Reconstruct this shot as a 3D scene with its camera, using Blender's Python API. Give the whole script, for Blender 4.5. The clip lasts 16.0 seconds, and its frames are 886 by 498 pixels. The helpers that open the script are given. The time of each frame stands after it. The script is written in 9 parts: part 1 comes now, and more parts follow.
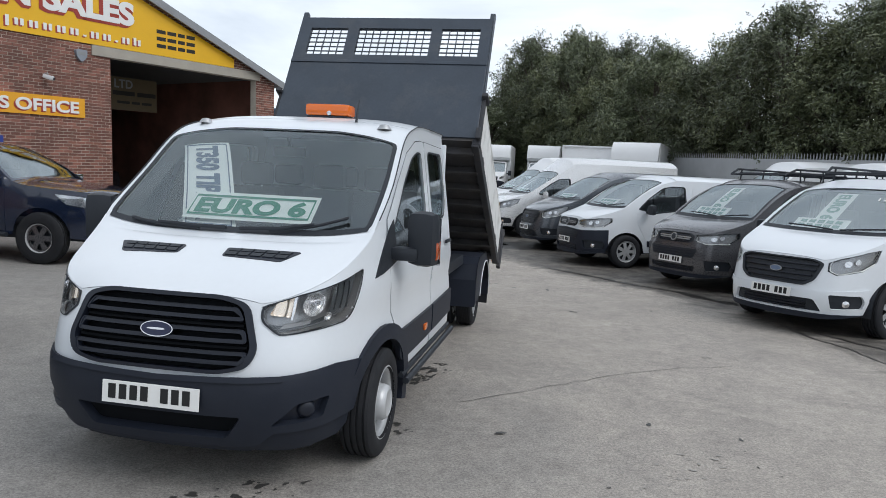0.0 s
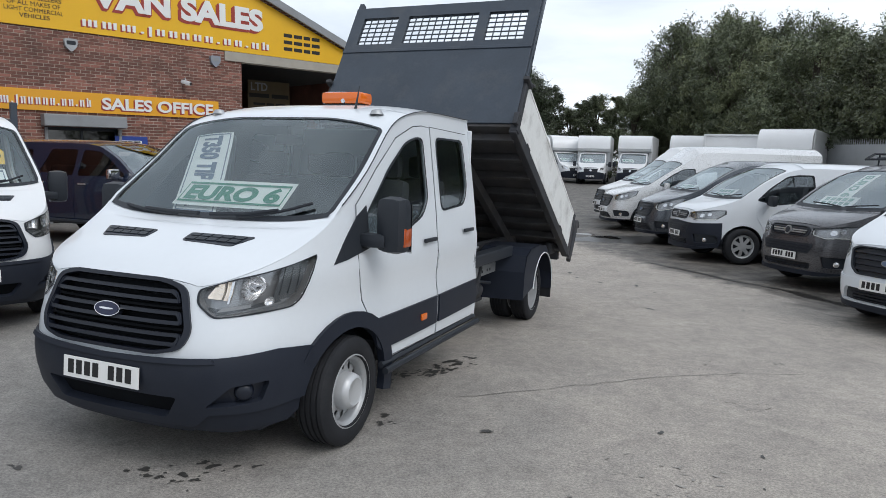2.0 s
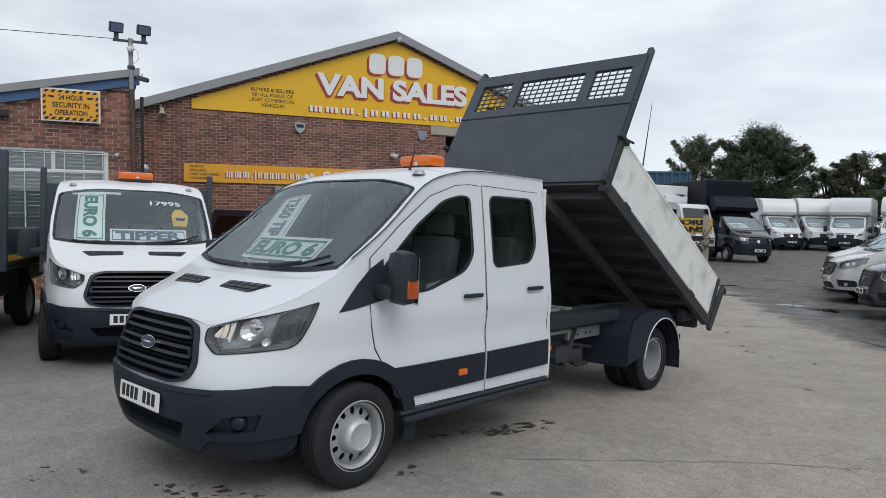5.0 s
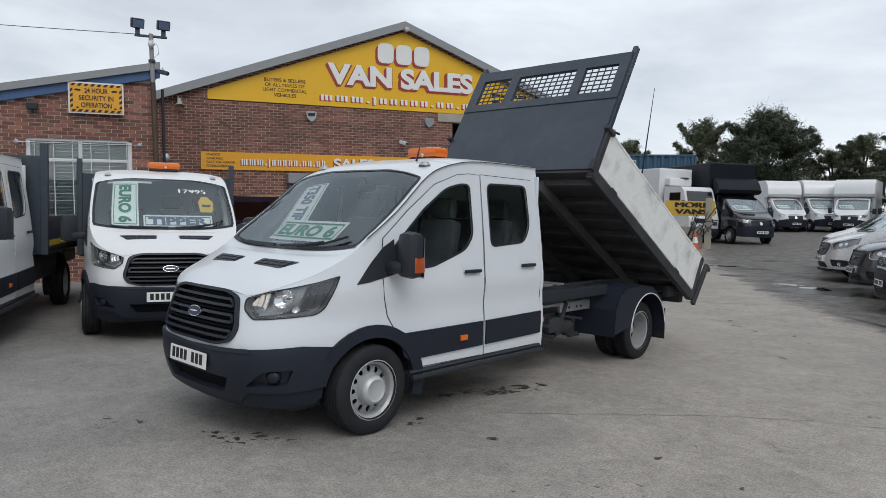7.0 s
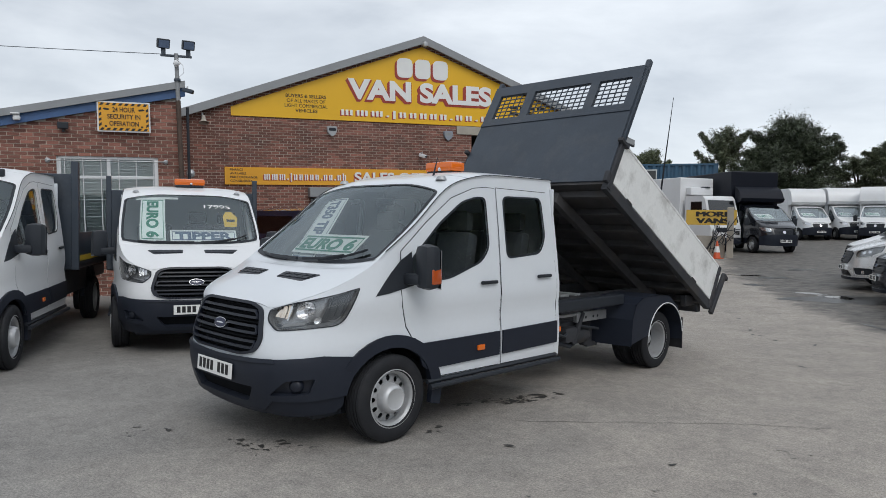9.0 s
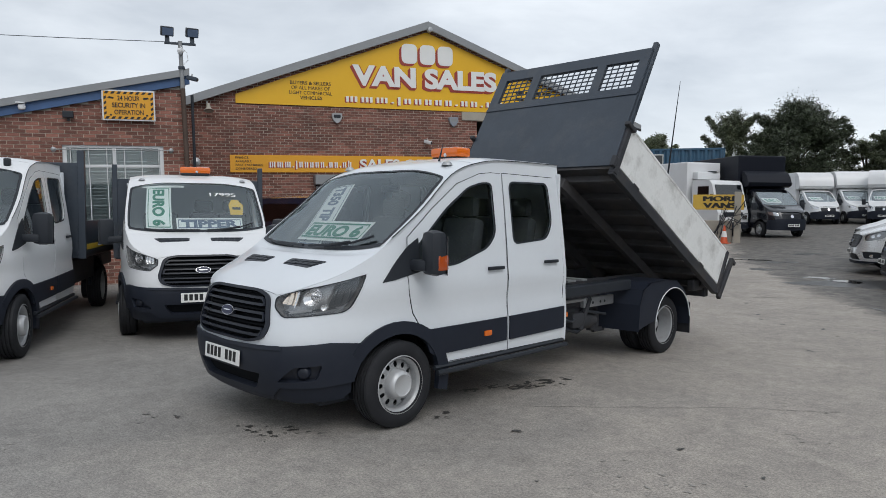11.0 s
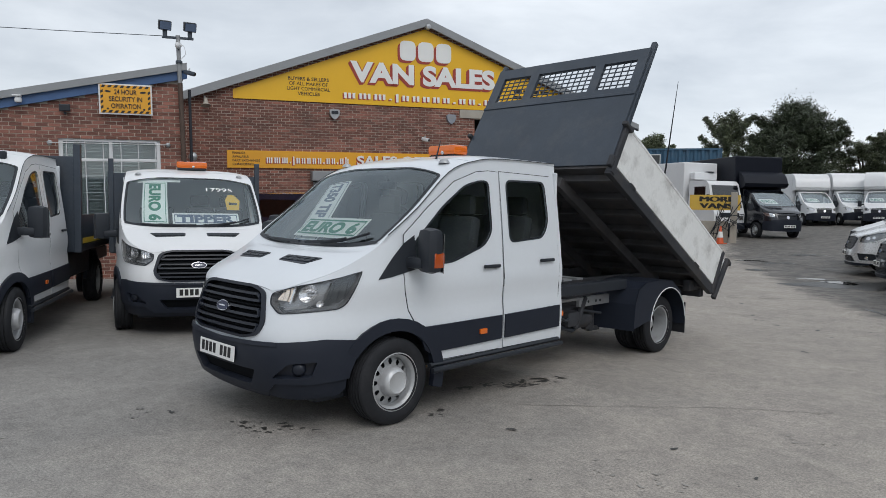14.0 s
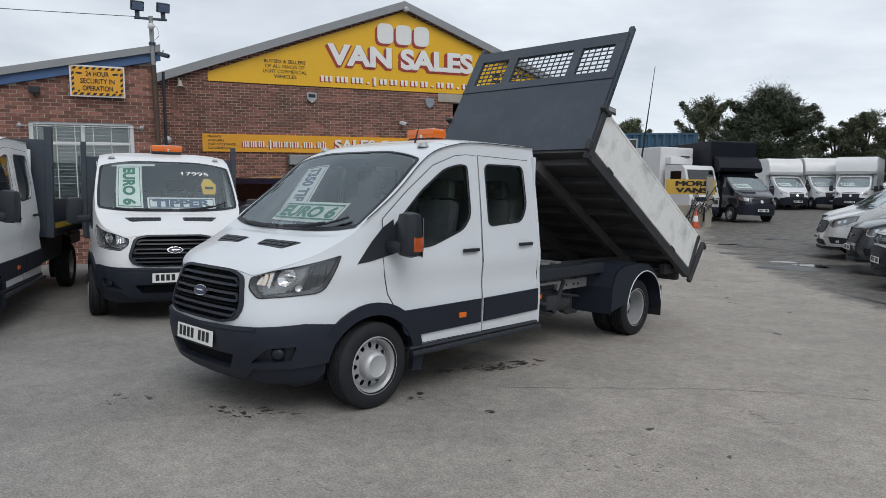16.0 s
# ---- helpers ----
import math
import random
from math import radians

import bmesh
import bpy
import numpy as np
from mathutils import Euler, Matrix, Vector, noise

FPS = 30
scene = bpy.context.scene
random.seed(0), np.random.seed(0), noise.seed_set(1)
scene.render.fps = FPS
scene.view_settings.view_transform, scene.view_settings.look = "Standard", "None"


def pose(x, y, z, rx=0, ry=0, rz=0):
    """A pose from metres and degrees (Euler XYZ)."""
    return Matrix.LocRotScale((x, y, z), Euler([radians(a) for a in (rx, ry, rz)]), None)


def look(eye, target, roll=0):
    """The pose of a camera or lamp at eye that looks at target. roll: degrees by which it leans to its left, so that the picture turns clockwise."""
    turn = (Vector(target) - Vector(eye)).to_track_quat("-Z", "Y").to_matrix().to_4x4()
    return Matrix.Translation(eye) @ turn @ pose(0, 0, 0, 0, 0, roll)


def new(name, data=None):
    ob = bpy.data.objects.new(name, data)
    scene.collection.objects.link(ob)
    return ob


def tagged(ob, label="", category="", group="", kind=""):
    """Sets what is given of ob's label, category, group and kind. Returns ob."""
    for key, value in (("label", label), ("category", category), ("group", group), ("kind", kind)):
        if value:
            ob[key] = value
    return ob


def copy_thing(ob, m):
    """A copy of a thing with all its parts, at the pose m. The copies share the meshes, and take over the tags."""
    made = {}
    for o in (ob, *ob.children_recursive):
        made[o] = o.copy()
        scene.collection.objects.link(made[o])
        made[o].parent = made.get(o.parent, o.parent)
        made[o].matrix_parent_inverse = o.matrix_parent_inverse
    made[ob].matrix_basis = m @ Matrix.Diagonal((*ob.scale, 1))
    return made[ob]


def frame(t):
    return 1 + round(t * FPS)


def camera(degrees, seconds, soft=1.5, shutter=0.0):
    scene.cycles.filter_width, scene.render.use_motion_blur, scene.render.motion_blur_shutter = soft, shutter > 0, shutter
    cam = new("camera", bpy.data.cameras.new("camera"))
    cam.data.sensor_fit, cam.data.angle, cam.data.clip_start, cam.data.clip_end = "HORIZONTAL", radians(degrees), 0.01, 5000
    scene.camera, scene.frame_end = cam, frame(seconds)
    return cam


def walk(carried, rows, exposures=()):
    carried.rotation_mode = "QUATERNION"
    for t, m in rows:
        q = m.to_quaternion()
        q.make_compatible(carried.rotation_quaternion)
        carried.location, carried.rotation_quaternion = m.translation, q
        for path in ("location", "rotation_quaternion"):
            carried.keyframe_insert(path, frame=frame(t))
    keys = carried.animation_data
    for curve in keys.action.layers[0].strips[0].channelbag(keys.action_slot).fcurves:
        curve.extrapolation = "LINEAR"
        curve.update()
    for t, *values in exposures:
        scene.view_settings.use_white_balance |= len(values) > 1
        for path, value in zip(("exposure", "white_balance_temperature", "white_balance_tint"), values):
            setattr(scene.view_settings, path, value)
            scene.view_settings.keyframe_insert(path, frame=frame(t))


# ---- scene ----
cam = camera(64.6, 16.0, soft=0.35)
PATH = [
    (0, (1.902, -3.954, 1.675), (1.569, -1.993, 1.473), 2.85),
    (0.5, (2.142, -3.812, 1.689), (1.819, -1.848, 1.488), 4.5),
    (1, (2.338, -3.656, 1.666), (1.916, -1.712, 1.462), 2.4),
    (1.5, (2.674, -3.582, 1.663), (1.981, -1.722, 1.422), 3.2),
    (2, (2.882, -3.492, 1.651), (2.139, -1.65, 1.418), 2.0),
    (2.5, (3.053, -3.304, 1.662), (2.275, -1.472, 1.468), 2.4),
    (3, (3.355, -3.193, 1.634), (2.347, -1.473, 1.477), 1.7),
    (3.5, (3.604, -3.123, 1.653), (2.466, -1.486, 1.497), 0.3),
    (4, (3.744, -2.961, 1.651), (2.623, -1.306, 1.562), 2.5),
    (4.5, (3.938, -2.845, 1.64), (2.727, -1.254, 1.593), 1.5),
    (4.7, (4.017, -2.807, 1.622), (2.699, -1.304, 1.569), 1.9),
    (6.8, (4.558, -3.29, 1.629), (3.201, -1.824, 1.531), 1.4),
    (7, (4.628, -3.324, 1.625), (3.277, -1.853, 1.515), 1.4),
    (7.5, (4.728, -3.381, 1.629), (3.35, -1.936, 1.507), 1.4),
    (8, (4.73, -3.389, 1.625), (3.35, -1.943, 1.541), 1.2),
    (8.5, (4.754, -3.408, 1.634), (3.362, -1.974, 1.555), 1.0),
    (10.8, (4.746, -3.396, 1.639), (3.347, -1.971, 1.539), 0.3),
    (11, (4.74, -3.397, 1.629), (3.333, -1.98, 1.513), 0.4),
    (11.5, (4.731, -3.394, 1.63), (3.321, -1.982, 1.493), 0.8),
    (12, (4.736, -3.399, 1.629), (3.343, -1.969, 1.501), 1.3),
    (12.5, (4.735, -3.405, 1.624), (3.343, -1.973, 1.506), 1.2),
    (13, (4.738, -3.408, 1.627), (3.339, -1.984, 1.507), 1.1),
    (13.5, (4.73, -3.397, 1.626), (3.326, -1.98, 1.485), 0.6),
    (14, (4.742, -3.395, 1.631), (3.343, -1.972, 1.508), 1.0),
    (14.5, (4.736, -3.397, 1.629), (3.35, -1.961, 1.509), 1.0),
    (15, (4.731, -3.396, 1.627), (3.348, -1.959, 1.483), 0.8),
    (15.5, (4.727, -3.396, 1.631), (3.371, -1.937, 1.449), 1.0),
    (16, (4.741, -3.405, 1.627), (3.389, -1.94, 1.461), 1.0),
]
walk(cam, [(t, look(eye, target, roll)) for t, eye, target, roll in PATH], [(0, 0.48, 6300, 10), (3.5, 0.45, 6330, 10), (4.5, 0.28, 6420, 10), (7, 0.20, 6420, 10), (12, 0.20, 6420, 10), (16, 0.20, 6420, 10)])

# ---- sky and sun: an overcast afternoon ----
SUN_DIR = Vector((0.60, -0.30, 0.74)).normalized()
world = bpy.data.worlds.new("overcast_sky")
scene.world = world
world.use_nodes = True
wn, wl = world.node_tree.nodes, world.node_tree.links
wn.clear()
w_out = wn.new("ShaderNodeOutputWorld")
w_bg = wn.new("ShaderNodeBackground")
w_bg.inputs["Strength"].default_value = 1.0
w_sky = wn.new("ShaderNodeTexSky")
w_sky.sky_type = "NISHITA"
w_sky.sun_disc = False
w_sky.sun_elevation = math.asin(SUN_DIR.z)
w_sky.sun_rotation = math.atan2(SUN_DIR.x, SUN_DIR.y)
w_dim = wn.new("ShaderNodeVectorMath")
w_dim.operation = "SCALE"
w_dim.inputs["Scale"].default_value = 0.10
w_co = wn.new("ShaderNodeTexCoord")
w_map = wn.new("ShaderNodeMapping")
w_map.inputs["Scale"].default_value = (1.0, 1.0, 3.2)
w_no = wn.new("ShaderNodeTexNoise")
w_no.inputs["Scale"].default_value = 2.6
w_no.inputs["Detail"].default_value = 6
w_no.inputs["Roughness"].default_value = 0.55
w_no.inputs["Distortion"].default_value = 0.3
w_ramp = wn.new("ShaderNodeValToRGB")
w_ramp.color_ramp.elements[0].position = 0.33
w_ramp.color_ramp.elements[0].color = (0.52, 0.562, 0.612, 1)
w_ramp.color_ramp.elements[1].position = 0.68
w_ramp.color_ramp.elements[1].color = (0.805, 0.845, 0.882, 1)
w_bright = w_ramp.color_ramp.elements.new(0.76)
w_bright.color = (1.02, 1.03, 1.03, 1)
w_mix = wn.new("ShaderNodeMix")
w_mix.data_type = "RGBA"
w_mix.inputs[0].default_value = 0.88
wl.new(w_co.outputs["Generated"], w_map.inputs["Vector"])
wl.new(w_map.outputs["Vector"], w_no.inputs["Vector"])
wl.new(w_no.outputs["Fac"], w_ramp.inputs["Fac"])
wl.new(w_sky.outputs["Color"], w_dim.inputs[0])
wl.new(w_dim.outputs["Vector"], w_mix.inputs[6])
wl.new(w_ramp.outputs["Color"], w_mix.inputs[7])
w_dot = wn.new("ShaderNodeVectorMath")
w_dot.operation = "DOT_PRODUCT"
w_dot.inputs[1].default_value = (0.45, 0.75, -0.35)
w_lift = wn.new("ShaderNodeMath")
w_lift.operation = "MULTIPLY_ADD"
w_lift.inputs[1].default_value, w_lift.inputs[2].default_value = 0.14, 1.0
w_tone = wn.new("ShaderNodeVectorMath")
w_tone.operation = "SCALE"
wl.new(w_co.outputs["Generated"], w_dot.inputs[0])
wl.new(w_dot.outputs["Value"], w_lift.inputs[0])
wl.new(w_mix.outputs[2], w_tone.inputs[0])
wl.new(w_lift.outputs[0], w_tone.inputs["Scale"])
wl.new(w_tone.outputs["Vector"], w_bg.inputs["Color"])
wl.new(w_bg.outputs["Background"], w_out.inputs["Surface"])

sun = new("sun", bpy.data.lights.new("sun", "SUN"))
sun.data.energy = 0.95
sun.data.angle = radians(35)
sun.data.color = (1.0, 0.975, 0.94)
sun.matrix_world = look(SUN_DIR * 50, (0, 0, 0))

# ---- materials ----
def mat(name, col, rough=0.5, metal=0.0, var=0.12, scale=4.0, fine=60.0, bump=0.0, coat=0.0, dirt=None, dirt_amt=0.0, dirt_scale=1.5, rand=0.0, island=0.0, spec=0.5):
    """A painted, rough or metal surface: colour varied at a large and a fine scale, optional dirt stains, fine relief."""
    m = bpy.data.materials.new(name)
    m.use_nodes = True
    n, l = m.node_tree.nodes, m.node_tree.links
    b = n["Principled BSDF"]
    co = n.new("ShaderNodeTexCoord").outputs["Object"]

    def noi(sc, det=4.0, ro=0.6):
        t = n.new("ShaderNodeTexNoise")
        t.inputs["Scale"].default_value, t.inputs["Detail"].default_value, t.inputs["Roughness"].default_value = sc, det, ro
        l.new(co, t.inputs["Vector"])
        return t.outputs["Fac"]

    def math_(op, a, c):
        t = n.new("ShaderNodeMath")
        t.operation = op
        for s, v in zip(t.inputs, (a, c)):
            if isinstance(v, (int, float)):
                s.default_value = v
            else:
                l.new(v, s)
        return t.outputs[0]

    big, small = noi(scale), noi(fine, 3.0)
    mixed = math_("ADD", math_("MULTIPLY", big, 0.65), math_("MULTIPLY", small, 0.35))
    if rand:
        info = n.new("ShaderNodeObjectInfo").outputs["Random"]
        mixed = math_("ADD", mixed, math_("MULTIPLY", math_("SUBTRACT", info, 0.5), rand))
    if island:
        isl = n.new("ShaderNodeNewGeometry").outputs["Random Per Island"]
        mixed = math_("ADD", mixed, math_("MULTIPLY", math_("SUBTRACT", isl, 0.5), island))
    ramp = n.new("ShaderNodeValToRGB")
    lo = [max(0.0, c * (1 - var)) for c in col]
    hi = [min(1.0, c * (1 + var)) for c in col]
    ramp.color_ramp.elements[0].position, ramp.color_ramp.elements[0].color = 0.25, (*lo, 1)
    ramp.color_ramp.elements[1].position, ramp.color_ramp.elements[1].color = 0.75, (*hi, 1)
    l.new(mixed, ramp.inputs["Fac"])
    out = ramp.outputs["Color"]
    if dirt:
        dr = n.new("ShaderNodeValToRGB")
        dr.color_ramp.elements[0].position, dr.color_ramp.elements[1].position = 0.5, 0.72
        l.new(noi(dirt_scale, 8.0, 0.65), dr.inputs["Fac"])
        mx = n.new("ShaderNodeMix")
        mx.data_type = "RGBA"
        l.new(math_("MULTIPLY", dr.outputs["Color"], dirt_amt), mx.inputs[0])
        l.new(out, mx.inputs[6])
        mx.inputs[7].default_value = (*dirt, 1)
        out = mx.outputs[2]
    l.new(out, b.inputs["Base Color"])
    l.new(math_("ADD", rough - 0.06, math_("MULTIPLY", small, 0.12)), b.inputs["Roughness"])
    b.inputs["Metallic"].default_value = metal
    b.inputs["Specular IOR Level"].default_value = spec
    if coat:
        b.inputs["Coat Weight"].default_value = coat
        b.inputs["Coat Roughness"].default_value = 0.05
    if bump:
        bp = n.new("ShaderNodeBump")
        bp.inputs["Strength"].default_value = min(1.0, bump)
        bp.inputs["Distance"].default_value = 0.01
        l.new(mixed, bp.inputs["Height"])
        l.new(bp.outputs["Normal"], b.inputs["Normal"])
    return m


def glass(name, tint, gloss=(1.0, 1.0, 1.0), ior=1.7):
    """Thin sheet glass: clear or tinted, with a Fresnel sheen."""
    m = bpy.data.materials.new(name)
    m.use_nodes = True
    n, l = m.node_tree.nodes, m.node_tree.links
    n.clear()
    o = n.new("ShaderNodeOutputMaterial")
    mx = n.new("ShaderNodeMixShader")
    tr = n.new("ShaderNodeBsdfTransparent")
    tr.inputs["Color"].default_value = (*tint, 1)
    gl = n.new("ShaderNodeBsdfGlossy")
    gl.inputs["Roughness"].default_value = 0.02
    gl.inputs["Color"].default_value = (*gloss, 1)
    fr = n.new("ShaderNodeFresnel")
    fr.inputs["IOR"].default_value = ior
    l.new(fr.outputs[0], mx.inputs[0])
    l.new(tr.outputs[0], mx.inputs[1])
    l.new(gl.outputs[0], mx.inputs[2])
    l.new(mx.outputs[0], o.inputs["Surface"])
    return m


def lens(name, col, rough=0.12):
    m = bpy.data.materials.new(name)
    m.use_nodes = True
    b = m.node_tree.nodes["Principled BSDF"]
    b.inputs["Base Color"].default_value = (*col, 1)
    b.inputs["Roughness"].default_value = rough
    b.inputs["Coat Weight"].default_value = 0.6
    return m


WHITE = mat("white_van_paint", (0.68, 0.712, 0.745), 0.32, var=0.03, scale=1.5, fine=30, coat=0.5, dirt=(0.55, 0.53, 0.49), dirt_amt=0.10)
WHITE2 = mat("white_van_paint_dull", (0.74, 0.75, 0.76), 0.38, var=0.04, scale=1.2, fine=25, coat=0.3, dirt=(0.5, 0.48, 0.45), dirt_amt=0.14)
SILVER = mat("silver_metallic_paint", (0.70, 0.705, 0.71), 0.28, 0.4, var=0.04, coat=0.6)
GREY = mat("dark_grey_metallic_paint", (0.085, 0.085, 0.092), 0.28, 0.4, var=0.05, coat=0.7)
BLUEGREY = mat("graphite_blue_metallic_paint", (0.075, 0.085, 0.10), 0.28, 0.4, var=0.05, coat=0.7)
NAVY = mat("black_blue_paint", (0.010, 0.017, 0.040), 0.2, 0.1, var=0.1, coat=0.9)
BLACKP = mat("gloss_black_paint", (0.010, 0.012, 0.018), 0.22, 0.1, var=0.1, coat=0.7)
PLASTIC = mat("dark_grey_bumper_plastic", (0.016, 0.020, 0.031), 0.5, var=0.18, scale=3, fine=90, bump=0.05, dirt=(0.03, 0.032, 0.035), dirt_amt=0.22)
PLASTIC.node_tree.nodes["Principled BSDF"].inputs["Specular IOR Level"].default_value = 0.32
BLACKPL = mat("black_plastic", (0.024, 0.028, 0.035), 0.45, var=0.15, fine=120)
GRILLE = mat("blue_black_grille_plastic", (0.010, 0.013, 0.022), 0.36, var=0.15)
GRILLE.node_tree.nodes["Principled BSDF"].inputs["Specular IOR Level"].default_value = 0.3
DARK = mat("interior_trim_charcoal", (0.072, 0.079, 0.087), 0.7, var=0.2, fine=150, bump=0.1)
LINING = mat("pale_grey_headlining", (0.55, 0.55, 0.54), 0.9, var=0.1, fine=150)
SEATM = mat("seat_fabric_charcoal", (0.075, 0.082, 0.092), 0.85, var=0.25, fine=200, bump=0.2)
RUBBER = mat("tyre_rubber", (0.020, 0.021, 0.024), 0.7, var=0.25, scale=8, fine=60, bump=0.15, dirt=(0.045, 0.043, 0.041), dirt_amt=0.2, dirt_scale=4)
HUBW = mat("silver_hub_cap_plastic", (0.52, 0.53, 0.54), 0.4, 0.3, var=0.08, scale=9, dirt=(0.3, 0.29, 0.28), dirt_amt=0.3, dirt_scale=9)
STEELW = mat("silver_painted_steel_wheel", (0.42, 0.43, 0.44), 0.42, 0.35, var=0.12, scale=9, dirt=(0.22, 0.21, 0.20), dirt_amt=0.45, dirt_scale=9)
CHROME = mat("chrome", (0.75, 0.75, 0.77), 0.12, 1.0, var=0.05)
STEELG = mat("grey_painted_steel", (0.042, 0.054, 0.072), 0.36, 0.1, var=0.22, scale=3, fine=40, bump=0.08, dirt=(0.11, 0.11, 0.11), dirt_amt=0.35, dirt_scale=2.5)
UNDER = mat("grimy_underside_steel", (0.060, 0.059, 0.062), 0.7, 0.1, var=0.4, scale=5, fine=60, bump=0.25, dirt=(0.085, 0.07, 0.055), dirt_amt=0.5, dirt_scale=2.2)
CHASSIS = mat("black_chassis_steel", (0.046, 0.048, 0.054), 0.6, 0.2, var=0.3, bump=0.15, dirt=(0.10, 0.085, 0.07), dirt_amt=0.4, dirt_scale=5)
ALU = mat("scuffed_white_dropside", (0.82, 0.825, 0.81), 0.5, 0.1, var=0.10, scale=3, fine=35, bump=0.08, dirt=(0.25, 0.24, 0.22), dirt_amt=0.6, dirt_scale=3.0)
GALV = mat("galvanised_steel", (0.42, 0.43, 0.44), 0.45, 0.7, var=0.15, scale=10, bump=0.05)
for m_, k_ in ((RUBBER, 0.2), (BLACKPL, 0.28), (PLASTIC, 0.26), (GRILLE, 0.4), (CHASSIS, 0.25), (UNDER, 0.25)):
    m_.node_tree.nodes["Principled BSDF"].inputs["Specular IOR Level"].default_value = k_
AMBER = lens("amber_lens", (0.72, 0.15, 0.015))
AMBERD = lens("deep_amber_indicator_lens", (0.42, 0.075, 0.015))
REDL = lens("red_lens", (0.5, 0.02, 0.02))
CLEARL = glass("clear_lamp_cover", (0.95, 0.96, 0.97), (0.9, 0.9, 0.9), 1.55)
VOID = mat("black_radiator_mesh", (0.006, 0.007, 0.009), 0.8, var=0.3, fine=200, spec=0.1)
LAMPD = mat("silver_grey_lamp_housing", (0.40, 0.41, 0.42), 0.25, 0.5, var=0.15)
SMOKE = mat("smoked_lamp_trim", (0.105, 0.115, 0.125), 0.2, 0.3, var=0.2)
SATIN = mat("satin_chrome_bar", (0.30, 0.305, 0.31), 0.38, 0.5, var=0.05)
# warm tint stands in for lamplight on the reflector; also colours a sale tag
BULB = mat("warm_reflector", (0.93, 0.80, 0.66), 0.16, 0.9, var=0.08)
REFL = mat("lamp_reflector", (0.78, 0.78, 0.78), 0.18, 0.9, var=0.1)
WSG = glass("windscreen_glass", (0.90, 0.965, 0.97), (0.86, 0.96, 1.0), 2.15)
VANSG = glass("parked_van_screen_glass", (0.92, 0.965, 0.96), (0.88, 0.97, 1.0), 3.8)
SIDEG = glass("side_window_glass", (0.84, 0.91, 0.93), (0.88, 0.96, 1.0), 2.2)
DARKG = glass("privacy_glass", (0.10, 0.11, 0.12))
PLATEW = mat("white_plate", (0.80, 0.80, 0.78), 0.35, var=0.03)
PLATEY = mat("black_print", (0.012, 0.012, 0.013), 0.5, var=0.1)
CARD = mat("white_card", (0.86, 0.88, 0.86), 0.5, var=0.03)
GREENP = mat("green_print", (0.02, 0.21, 0.13), 0.5, var=0.08)
BLUEP = mat("slate_blue_print", (0.10, 0.14, 0.22), 0.5, var=0.08)
YELLOWC = mat("yellow_tag", (0.72, 0.50, 0.06), 0.5, var=0.06)


# ---- mesh tools ----
from mathutils.geometry import delaunay_2d_cdt


